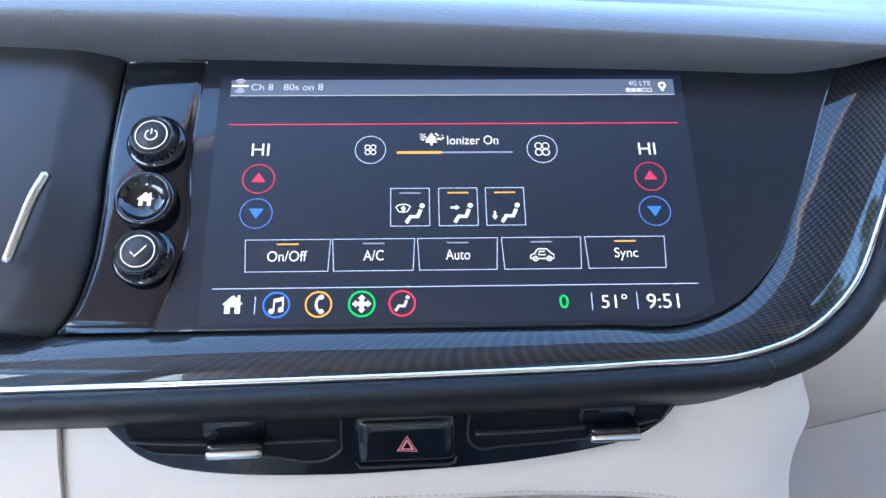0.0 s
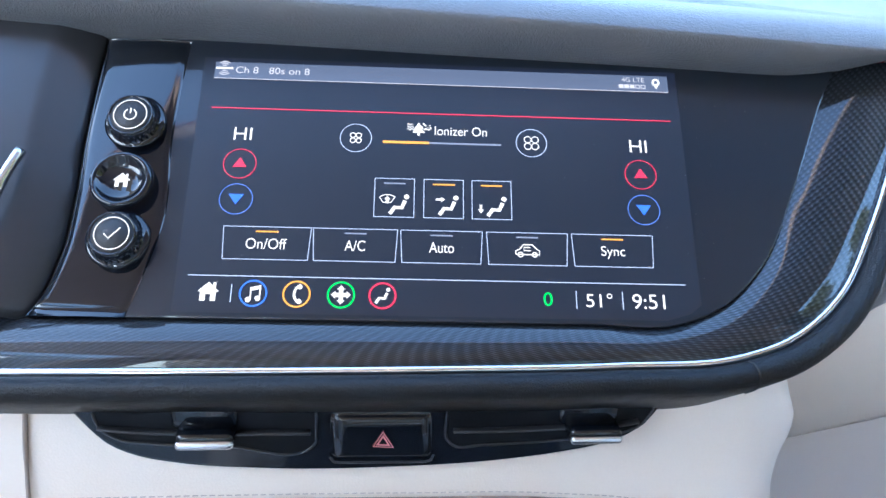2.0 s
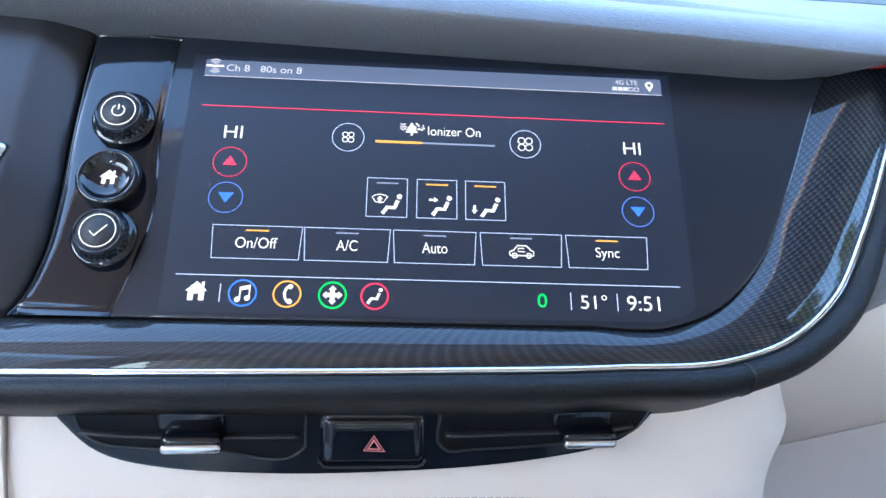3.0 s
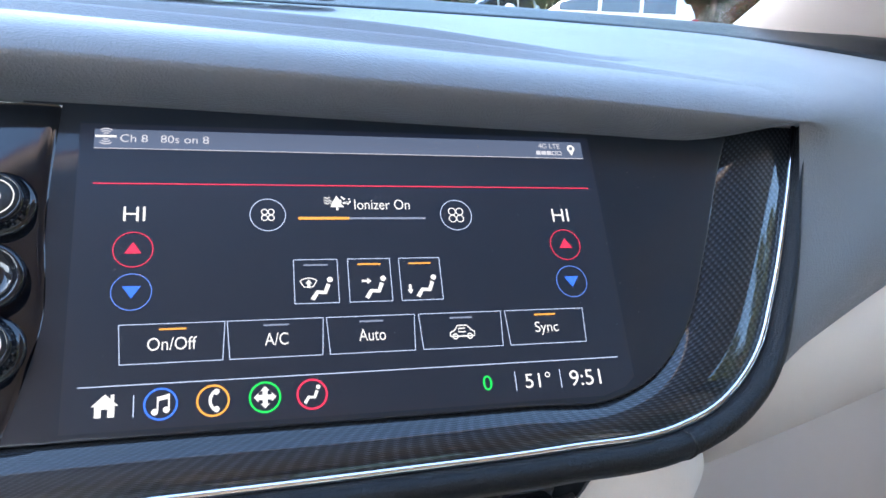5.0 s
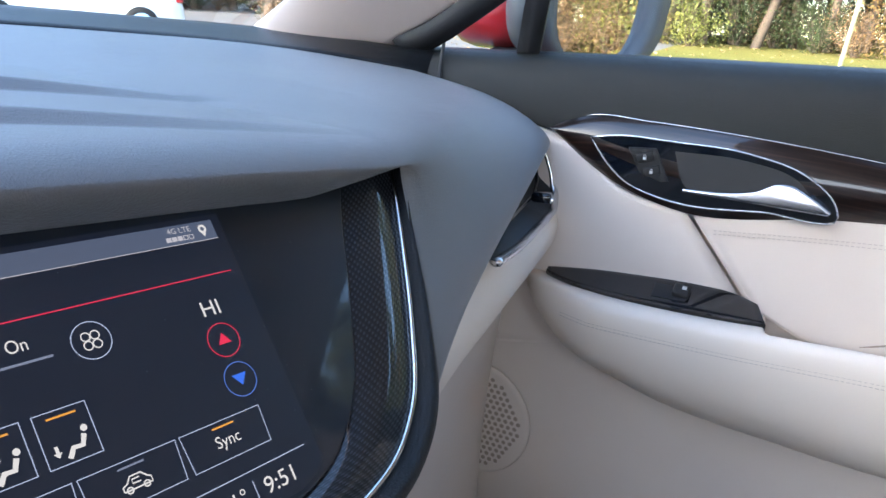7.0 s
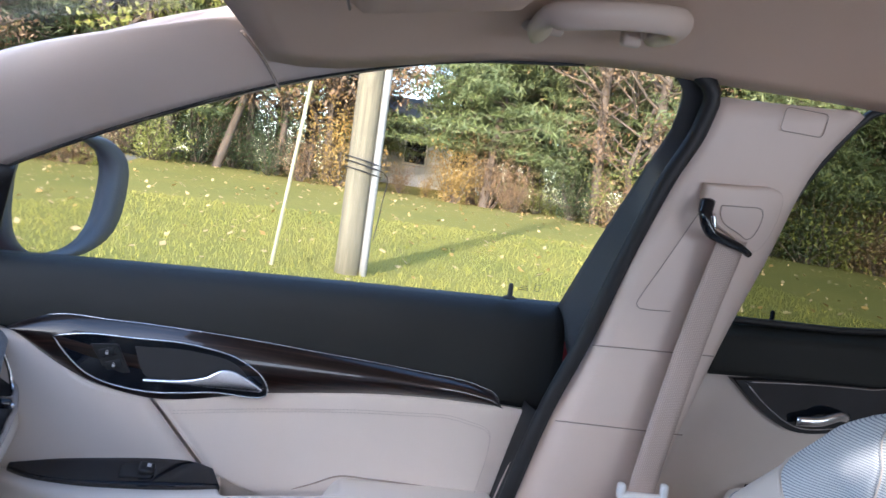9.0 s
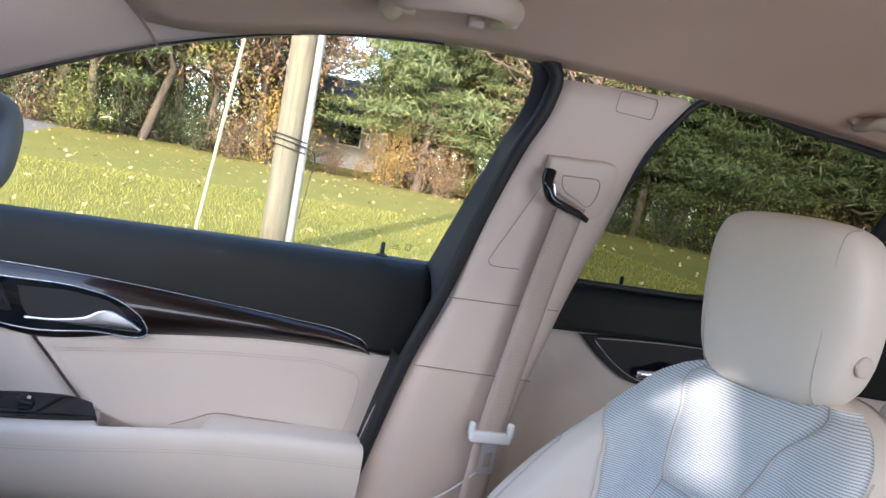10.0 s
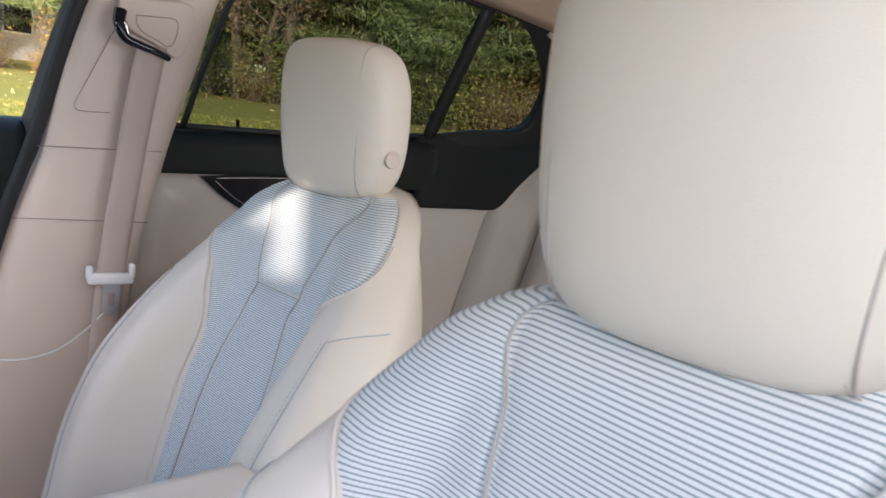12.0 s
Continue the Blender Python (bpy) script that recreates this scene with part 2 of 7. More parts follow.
def crv(x, pts):
    """Smooth curve through (x, y, ...) rows in rising x; returns the other columns at x."""
    a = np.array(pts, float)
    xs, ys = a[:, 0], a[:, 1:]
    x = np.clip(np.asarray(x, float), xs[0], xs[-1])
    m = np.gradient(ys, xs, axis=0) if len(xs) > 2 else np.repeat((ys[1:] - ys[:-1]) / (xs[1] - xs[0]), 2, axis=0)
    i = np.clip(np.searchsorted(xs, x) - 1, 0, len(xs) - 2)
    h = xs[i + 1] - xs[i]
    t = (x - xs[i]) / h
    h, t = h[..., None], t[..., None]
    r = (2 * t**3 - 3 * t**2 + 1) * ys[i] + (t**3 - 2 * t**2 + t) * h * m[i] + (-2 * t**3 + 3 * t**2) * ys[i + 1] + (t**3 - t**2) * h * m[i + 1]
    return r[..., 0] if r.shape[-1] == 1 else r


def path3(pts, n):
    """n points along a smooth curve through 3D points, evenly by length."""
    a = np.array(pts, float)
    s = np.r_[0, np.cumsum(np.linalg.norm(np.diff(a, axis=0), axis=1))]
    fine = crv(np.linspace(0, s[-1], 400), np.c_[s, a])
    d = np.r_[0, np.cumsum(np.linalg.norm(np.diff(fine, axis=0), axis=1))]
    w = np.linspace(0, d[-1], n)
    return np.stack([np.interp(w, d, fine[:, k]) for k in range(fine.shape[1])], 1)


def quads(nr, nc, wrap=False):
    f = []
    for r in range(nr - 1):
        for c in range(nc if wrap else nc - 1):
            c2 = (c + 1) % nc
            f.append((r * nc + c, r * nc + c2, (r + 1) * nc + c2, (r + 1) * nc + c))
    return f


def lengths(P):
    du = np.zeros(P.shape[:2])
    dv = np.zeros(P.shape[:2])
    du[:, 1:] = np.cumsum(np.linalg.norm(np.diff(P, axis=1), axis=2), axis=1)
    dv[1:] = np.cumsum(np.linalg.norm(np.diff(P, axis=0), axis=2), axis=0)
    return du, dv


CABIN = (0.0, -0.2, 1.2)


def turned_away(P, toward):
    """Whether the grid's own normal points away from a place."""
    n = np.cross(np.gradient(P, axis=1), np.gradient(P, axis=0))
    return float((n * (np.asarray(toward, float) - P)).sum()) < 0


def surf(name, P, material, parent=None, label="", thick=0.0, wrap=False, smooth=True, toward=CABIN):
    """A grid of points (rows, columns, 3) as one sheet that faces a place, with lengths in metres as its map."""
    P = np.asarray(P, float)
    nr, nc = P.shape[:2]
    flip = turned_away(P, toward)
    du, dv = lengths(P)
    f = quads(nr, nc, wrap)
    if flip:
        f = [q[::-1] for q in f]
    thick = abs(thick)
    ob = put(name, P.reshape(-1, 3), f, material, parent, label, np.stack([du.ravel(), dv.ravel()], 1), smooth)
    return solid(ob, thick) if thick else ob


def normals(P, flip=False):
    n = np.cross(np.gradient(P, axis=1), np.gradient(P, axis=0))
    n /= np.linalg.norm(n, axis=2, keepdims=True) + 1e-12
    return -n if flip else n


def cushion(name, P, material, parent=None, label="", lift=0.0, h=0.004, r=0.008, depth=0.012, toward=CABIN, uvs=None):
    """A padded panel: the grid lifted along its normal, its border rounded over and closed by a rim."""
    P = np.asarray(P, float)
    flip = turned_away(P, toward)
    n = normals(P, flip)
    du, dv = lengths(P)
    d = np.minimum(np.minimum(du, du[:, -1:] - du), np.minimum(dv, dv[-1:] - dv))
    k = 1 - np.clip(d / r, 0, 1)
    Q = P + n * (lift - h * (1 - np.sqrt(np.clip(1 - k * k, 0, 1))))[..., None]
    nr, nc = P.shape[:2]
    verts = list(Q.reshape(-1, 3))
    f = quads(nr, nc)
    ring = [(0, c) for c in range(nc)] + [(q, nc - 1) for q in range(1, nr)] + [(nr - 1, c) for c in range(nc - 2, -1, -1)] + [(q, 0) for q in range(nr - 2, 0, -1)]
    base = len(verts)
    verts += [Q[a, b] - n[a, b] * depth for a, b in ring]
    m = len(ring)
    for i in range(m):
        a, b = ring[i], ring[(i + 1) % m]
        f.append((a[0] * nc + a[1], b[0] * nc + b[1], base + (i + 1) % m, base + i))
    if flip:
        f = [q[::-1] for q in f]
    uv = np.stack([du.ravel(), dv.ravel()], 1) if uvs is None else np.asarray(uvs).reshape(-1, 2)
    uv = np.r_[uv, [uv[a * nc + b] for a, b in ring]]
    return put(name, verts, f, material, parent, label, uv)


def edge_steps(n, k=0.55):
    x = np.linspace(0, 1, n)
    return k * (0.5 - 0.5 * np.cos(math.pi * x)) + (1 - k) * x


def between(A, B, nv):
    """Grid of straight rows from curve A to curve B (same number of points)."""
    A, B = np.asarray(A, float), np.asarray(B, float)
    w = edge_steps(nv)[:, None, None]
    return A[None] * (1 - w) + B[None] * w


def sweep(name, pts, section, material, parent=None, label="", up=(0, 0, 1), closed=False, cap=True):
    """A closed or open section, rows of (side, up), carried along a path. section may differ along the path (list per point)."""
    p = np.asarray(pts, float)
    t = np.gradient(p, axis=0)
    if closed:
        t = np.roll(p, -1, axis=0) - np.roll(p, 1, axis=0)
    t /= np.linalg.norm(t, axis=1, keepdims=True)
    up = np.asarray(up, float)
    up = np.repeat(up[None], len(p), 0) if up.ndim == 1 else up
    side = np.cross(t, up)
    side /= np.linalg.norm(side, axis=1, keepdims=True)
    nn = np.cross(side, t)
    sec = np.asarray(section, float)
    sec = np.repeat(sec[None], len(p), 0) if sec.ndim == 2 else sec
    P = p[:, None] + side[:, None] * sec[..., :1] + nn[:, None] * sec[..., 1:2]
    nr, nc = P.shape[:2]
    f = quads(nr, nc, True)
    if closed:
        f += [((nr - 1) * nc + c, (nr - 1) * nc + (c + 1) % nc, (c + 1) % nc, c) for c in range(nc)]
    elif cap:
        f += [tuple(range(nc))[::-1], tuple((nr - 1) * nc + c for c in range(nc))]
    du, dv = lengths(P)
    return put(name, P.reshape(-1, 3), f, material, parent, label, np.stack([du.ravel(), dv.ravel()], 1))


def ring_sec(rx, ry=None, n=10):
    a = np.linspace(0, 2 * math.pi, n, endpoint=False)
    return np.stack([rx * np.cos(a), (ry or rx) * np.sin(a)], 1)


def tube(name, pts, r, material, parent=None, label="", n=8, closed=False, up=(0, 0, 1)):
    return sweep(name, pts, ring_sec(r, n=n), material, parent, label, up, closed)


def round_box(size, bevel, segs=3):
    bm = bmesh.new()
    bmesh.ops.create_cube(bm, size=1.0)
    bmesh.ops.scale(bm, vec=Vector(size), verts=bm.verts)
    bmesh.ops.bevel(bm, geom=list(bm.edges), offset=bevel, segments=segs, profile=0.5, affect="EDGES")
    return bm


def moved(bm, m):
    bmesh.ops.transform(bm, matrix=m, verts=bm.verts)
    return bm


def prism(name, outline, nrm, depth, material, parent=None, label="", bevel=0.0, smooth=False):
    """A flat outline given depth along -nrm, its front border bevelled."""
    bm = bmesh.new()
    o, nrm = np.asarray(outline, float), np.asarray(nrm, float)
    front = [bm.verts.new(p) for p in o]
    back = [bm.verts.new(p - nrm * depth) for p in o]
    face = bm.faces.new(front)
    k = len(front)
    for i in range(k):
        bm.faces.new((front[i], back[i], back[(i + 1) % k], front[(i + 1) % k]))
    bm.faces.new(back[::-1])
    bm.normal_update()
    if face.normal.dot(Vector(nrm)) < 0:
        bmesh.ops.reverse_faces(bm, faces=list(bm.faces))
    if bevel:
        bmesh.ops.bevel(bm, geom=list(face.edges), offset=bevel, segments=2, profile=0.6, affect="EDGES")
    return part(name, bm, material, parent, label, smooth)


def lathe(name, profile, centre, axis, material, parent=None, label="", n=32, cap=True):
    """Rows of (radius, height) turned about an axis."""
    axis = np.array(axis, float) / np.linalg.norm(axis)
    a = np.cross(axis, (0, 0, 1.0) if abs(axis[2]) < 0.9 else (1.0, 0, 0))
    a /= np.linalg.norm(a)
    b = np.cross(axis, a)
    th = np.linspace(0, 2 * math.pi, n, endpoint=False)
    P = np.array([[np.array(centre) + axis * h + r * (a * math.cos(q) + b * math.sin(q)) for q in th] for r, h in profile])
    f = quads(len(profile), n, True)
    if cap:
        f += [tuple(range(n))[::-1], tuple((len(profile) - 1) * n + c for c in range(n))]
    return put(name, P.reshape(-1, 3), f, material, parent, label)


# ---- ground and distance ----
def ground_z(x, y):
    return 0.045 * np.maximum(0, x - 1.5) + 0.012 * np.clip(y - 2.0, 0, 40)


def ground_sheet():
    ax = np.r_[np.linspace(-400, -30, 12), np.linspace(-25, 60, 86), np.linspace(70, 400, 12)]
    ay = np.r_[np.linspace(-400, -70, 10), np.linspace(-60, 60, 121), np.linspace(75, 400, 10)]
    X, Y = np.meshgrid(ax, ay)
    Z = ground_z(np.clip(X, -50, 45), Y) + 0.10 * np.sin(X * 0.21 + 1.0) * np.sin(Y * 0.17) * np.clip((X - 4) / 8, 0, 1)
    return np.stack([X, Y, Z], 2)


def ground_material():
    m = mat("grass_and_asphalt", (0.145, 0.150, 0.016), 0.9, col2=(0.29, 0.235, 0.035), vscale=0.35, grain=0.6, gscale=14, fine=0.30)
    nt, b = m.node_tree, m.node_tree.nodes["Principled BSDF"]
    geo = nt.nodes.new("ShaderNodeNewGeometry")
    sep = nt.nodes.new("ShaderNodeSeparateXYZ")
    nt.links.new(geo.outputs["Position"], sep.inputs[0])

    def step(axis, lo, hi):
        r = nt.nodes.new("ShaderNodeMapRange")
        r.inputs["From Min"].default_value, r.inputs["From Max"].default_value = lo, hi
        nt.links.new(sep.outputs[axis], r.inputs["Value"])
        return r.outputs[0]
    mul = nt.nodes.new("ShaderNodeMath")
    mul.operation = "MULTIPLY"
    inv = nt.nodes.new("ShaderNodeMath")
    inv.operation = "SUBTRACT"
    inv.inputs[0].default_value = 1.0
    nt.links.new(step("Y", 4.4, 4.5), inv.inputs[1])
    nt.links.new(step("X", 2.0, 2.1), mul.inputs[0])
    nt.links.new(inv.outputs[0], mul.inputs[1])
    old = b.inputs["Base Color"].links[0].from_socket
    mix = nt.nodes.new("ShaderNodeMix")
    mix.data_type = "RGBA"
    mix.inputs["A"].default_value = (0.20, 0.19, 0.18, 1)
    nt.links.new(mul.outputs[0], mix.inputs["Factor"])
    nt.links.new(old, mix.inputs["B"])
    nt.links.new(mix.outputs["Result"], b.inputs["Base Color"])
    return m


M["ground"] = ground_material()
tagged(surf("ground", ground_sheet(), M["ground"], toward=(0, 0, 500)), "mown lawn with fallen leaves beside pale asphalt parking lot", "ground", kind="structure")
M["bark"] = mat("bark", (0.11, 0.085, 0.065), 0.9, grain=1.0, gscale=12, vscale=2)
M["pole"] = mat("weathered_pole_wood", (0.25, 0.22, 0.15), 0.85, col2=(0.06, 0.054, 0.036), vscale=16, grain=0.8, gscale=60, fine=0.25)

pn_ = M["pole"].node_tree
grain_map = pn_.nodes.new("ShaderNodeMapping")
grain_map.inputs["Scale"].default_value = (1.0, 1.0, 0.07)
pn_.links.new([q for q in pn_.nodes if q.type == "TEX_COORD"][0].outputs["Object"], grain_map.inputs[0])
for q in pn_.nodes:
    if q.type == "TEX_NOISE":
        pn_.links.new(grain_map.outputs[0], q.inputs["Vector"])


def leaf_mat(name, a, b):
    m = mat(name, a, 0.6, col2=b, vscale=0.6, fine=0.5, gscale=4)
    m.node_tree.nodes["Principled BSDF"].inputs["Subsurface Weight"].default_value = 0.0
    return m


LEAF = dict(pine=leaf_mat("pine_needles", (0.055, 0.085, 0.030), (0.13, 0.15, 0.050)), green=leaf_mat("green_leaves", (0.10, 0.13, 0.022), (0.20, 0.19, 0.04)),
            gold=leaf_mat("golden_leaves", (0.30, 0.17, 0.035), (0.16, 0.13, 0.04)), brown=leaf_mat("brown_leaves", (0.20, 0.11, 0.055), (0.13, 0.10, 0.05)),
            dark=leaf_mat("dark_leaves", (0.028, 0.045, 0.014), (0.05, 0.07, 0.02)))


def leaf_cloud(centres, sizes, per, size, rng, width=0.4):
    """Small four-cornered leaves scattered in clumps."""
    n = len(centres) * per
    c = np.repeat(np.asarray(centres), per, 0) + rng.normal(0, 1, (n, 3)) * np.repeat(np.asarray(sizes), per, 0)
    a = rng.normal(0, 1, (n, 3))
    a /= np.linalg.norm(a, axis=1, keepdims=True)
    b = np.cross(a, rng.normal(0, 1, (n, 3)))
    b /= np.linalg.norm(b, axis=1, keepdims=True)
    s = size * rng.uniform(0.5, 1.3, (n, 1))
    V = np.stack([c - a * s, c + b * s * width, c + a * s, c - b * s * width], 1).reshape(-1, 3)
    return V, np.arange(4 * n).reshape(-1, 4).tolist()


def limb(p, q, r0, r1, V, F, n=6):
    t = np.linspace(0, 1, 5)[:, None]
    p, q = np.array(p, float), np.array(q, float)
    pts = p + (q - p) * t
    pts[1:-1] += np.random.normal(0, 0.03 * np.linalg.norm(q - p), (3, 3))
    d = (q - p) / np.linalg.norm(q - p)
    a = np.cross(d, (0.3, 0.9, 0.1))
    a /= np.linalg.norm(a)
    b = np.cross(d, a)
    base = len(V)
    for i, c in enumerate(pts):
        r = r0 + (r1 - r0) * i / 4
        for k in range(n):
            w = 2 * math.pi * k / n
            V.append(c + r * (a * math.cos(w) + b * math.sin(w)))
    for i in range(4):
        for k in range(n):
            F.append((base + i * n + k, base + i * n + (k + 1) % n, base + (i + 1) * n + (k + 1) % n, base + (i + 1) * n + k))


def tree(kind, height, seed, label):
    """A tapered trunk with limbs and a crown of loose leaf clumps."""
    rng = np.random.default_rng(seed)
    np.random.seed(seed)
    e = thing("tree", (0, 0, 0), label, "tree", "trees along the lawn")
    V, F = [], []
    lean = rng.normal(0, 0.03, 2) * height
    top = (lean[0], lean[1], height * 0.97)
    limb((0, 0, -0.3), top, height * 0.012 + 0.04, 0.03, V, F, 8)
    cs, ss = [], []
    if kind == "pine":
        for z in np.linspace(0.16, 0.97, 22):
            reach = height * 0.24 * (1.03 - z) ** 0.75 + 0.3
            for k in range(7):
                w = rng.uniform(0, 6.28)
                L = reach * rng.uniform(0.6, 1.1)
                base = np.array((lean[0] * z, lean[1] * z, height * z))
                tip = base + (L * math.cos(w), L * math.sin(w), -0.10 * L + rng.normal(0, 0.15))
                if k < 3:
                    limb(base, tip, 0.05, 0.012, V, F, 4)
                for s in (0.35, 0.6, 0.82, 1.0):
                    cs.append(base + (tip - base) * s + rng.normal(0, 0.1, 3))
                    ss.append((0.11 * L + 0.12, 0.11 * L + 0.12, 0.07))
        per, size, leaf = 42, 0.17, "pine"
    else:
        for k in range(26):
            z = rng.uniform(0.18, 0.85)
            w = rng.uniform(0, 6.28)
            L = height * 0.26 * math.sin(math.pi * min(1, z * 0.9 + 0.1)) + 0.6
            base = np.array((lean[0] * z, lean[1] * z, height * z))
            tip = base + np.array((math.cos(w), math.sin(w), rng.uniform(0.35, 0.9))) * L
            limb(base, tip, height * 0.0035 + 0.012, 0.008, V, F, 5)
            for q in range(7):
                s = rng.uniform(0.3, 1.05)
                c = base + (tip - base) * s + rng.normal(0, 0.16 * L, 3)
                if q < 4:
                    limb(base + (tip - base) * s * 0.85, c, 0.02, 0.006, V, F, 3)
                cs.append(c)
                ss.append((0.34, 0.34, 0.26))
        per, size, leaf = {"bare": (5, 0.07, "brown"), "gold": (30, 0.11, "gold"), "green": (38, 0.12, "green"), "brown": (24, 0.10, "brown")}[kind]
    put("trunk", V, F, M["bark"], e)
    lv, lf = leaf_cloud(cs, ss, per, size, rng, 0.15 if kind == "pine" else 0.4)
    put("crown", lv, lf, LEAF[leaf], e, smooth=False)
    return e


def shrub(kind, seed, label):
    rng = np.random.default_rng(seed)
    np.random.seed(seed)
    e = thing("shrub", (0, 0, 0), label, "shrub", "shrubs at the wood's edge")
    V, F = [], []
    cs = []
    for k in range(16):
        w = rng.uniform(0, 6.28)
        tip = np.array((math.cos(w) * rng.uniform(0.4, 1.5), math.sin(w) * rng.uniform(0.4, 1.5), rng.uniform(0.8, 3.0)))
        limb((0, 0, -0.1), tip, 0.03, 0.008, V, F, 4)
        for s in (0.3, 0.5, 0.75, 1.0):
            cs.append(tip * s + rng.normal(0, 0.22, 3))
    put("stem", V, F, M["bark"], e)
    lv, lf = leaf_cloud(cs, [(0.3, 0.3, 0.26)] * len(cs), 40, 0.065, rng)
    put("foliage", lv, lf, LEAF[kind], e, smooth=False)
    return e


GAP = (-12.7, -9.5)                  # where a house shows between the trees


def wood_edge():
    rng = np.random.default_rng(7)
    protos = [tree("pine", 15, 1, "tall dark green pine at the lawn's far edge"), tree("pine", 12, 2, "tall dark green pine at the lawn's far edge"),
              tree("green", 13, 3, "yellow-green leafy tree at the lawn's edge"), tree("gold", 9, 4, "autumn tree with golden orange leaves"),
              tree("bare", 14, 5, "nearly bare grey-brown tree with thin twigs"), tree("brown", 11, 6, "tree with thinning brown autumn leaves"), tree("bare", 12, 9, "nearly bare grey-brown tree with thin twigs")]
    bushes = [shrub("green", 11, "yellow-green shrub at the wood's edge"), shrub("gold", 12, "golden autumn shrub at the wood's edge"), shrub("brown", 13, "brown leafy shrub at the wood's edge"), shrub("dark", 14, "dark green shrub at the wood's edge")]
    used = set()

    def stand(protos_, pick, x, y, s):
        m = pose(x, y, float(ground_z(min(x, 45), y)) - 0.05, 0, 0, rng.uniform(0, 360))
        p = protos_[pick]
        if (id(protos_), pick) in used:
            p = copy_thing(p, m)
        else:
            used.add((id(protos_), pick))
            p.matrix_basis = m
        p.scale = (s, s, s * rng.uniform(0.9, 1.15))
    # (angle from straight right towards the nose, kind) over the side and rear windows
    for ang in np.arange(-78, 74, 2.1):
        a = radians(ang + rng.uniform(-0.8, 0.8))
        for row in range(3):
            dist = (30 if ang > -25 else 27) + row * 6 + rng.uniform(-2.0, 2.5)
            if ang > 40:
                dist += 12
            if GAP[0] - 1.6 < ang < GAP[1] + 1.6:
                continue
            if ang > 4:
                pick = rng.choice([0, 1, 0, 1, 2, 4, 5])
            elif ang > -8:
                pick = rng.choice([2, 4, 5, 5, 1])
            elif ang > -20:
                pick = rng.choice([0, 2, 1, 0, 5, 2, 3])
            else:
                pick = rng.choice([0, 1, 0, 1, 4, 5, 2])
            if row == 2 and len([u for u in used if u[0] == id(protos)]) < 7:
                pick = [q for q in range(7) if (id(protos), q) not in used][0]
            stand(protos, int(pick), dist * math.cos(a), dist * math.sin(a), rng.uniform(0.8, 1.2))
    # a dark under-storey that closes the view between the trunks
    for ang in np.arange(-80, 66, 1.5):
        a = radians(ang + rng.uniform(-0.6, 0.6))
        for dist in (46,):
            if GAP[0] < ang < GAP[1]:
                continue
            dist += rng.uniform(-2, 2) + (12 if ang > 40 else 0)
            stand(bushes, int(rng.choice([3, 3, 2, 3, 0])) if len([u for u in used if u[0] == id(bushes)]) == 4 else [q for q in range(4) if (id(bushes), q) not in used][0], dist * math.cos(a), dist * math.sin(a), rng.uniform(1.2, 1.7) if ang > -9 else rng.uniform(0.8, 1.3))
    for ang in np.arange(-76, 60, 1.7):
        a = radians(ang + rng.uniform(-0.8, 0.8))
        dist = (28 if ang > -25 else 25) + rng.uniform(-1, 2.5) + (12 if ang > 40 else 0)
        low = 0.45 if GAP[0] < ang < GAP[1] else 1.0
        pick = rng.choice([1, 1, 2, 2, 0]) if -22 < ang < -4 else rng.choice([3, 2, 0, 3])
        if len([u for u in used if u[0] == id(bushes)]) < 4:
            pick = [q for q in range(4) if (id(bushes), q) not in used][0]
        stand(bushes, int(pick), dist * math.cos(a), dist * math.sin(a), rng.uniform(0.5, 1.1) * low)


wood_edge()


def utility_pole():
    x, y = 8.0, -0.86
    e = thing("utility_pole", (x, y, ground_z(8.0, 0)), "weathered wooden utility pole with a pale conduit", "utility pole")
    g = float(ground_z(x, y))
    tube("pole", np.array([(x, y, g - 0.3 + k * 0.7) for k in range(14)]), 0.145, M["pole"], e, n=20, up=(0, 1, 0))
    tube("conduit", np.array([(x - 0.08, y - 0.17, g - 0.2 + k * 0.5) for k in range(18)]), 0.045, mat("pale_plastic_pipe", (0.24, 0.24, 0.23), 0.5), e, n=10, up=(0, 1, 0))
    for z in (1.45, 1.52, 1.57):
        th = np.linspace(0, 2 * math.pi, 24, endpoint=False)
        tube("strap", np.stack([x + 0.17 * np.cos(th), y - 0.03 + 0.21 * np.sin(th), np.full(24, z) + 0.04 * np.sin(th)], 1), 0.008, M["rubber"], e, closed=True, n=6)
    tube("loose_cable", path3([(x - 0.18, y - 0.05, 1.5), (x - 0.19, y - 0.26, 1.46), (x - 0.15, y - 0.27, 1.1), (x - 0.13, y - 0.23, 0.7)], 16), 0.006, M["rubber"], e, n=6)
    w = thing("guy_wire", (8.0, 0.0, 0.25), "pale guard on a slanting guy wire", "guy wire")
    tube("guard", np.array([(8.0, 0.005 - 0.0945 * (k * 0.35), 0.05 + k * 0.35) for k in range(14)]), 0.021, mat("pale_yellow_guard", (0.36, 0.33, 0.20), 0.5), w, n=8, up=(0, 1, 0))


utility_pole()


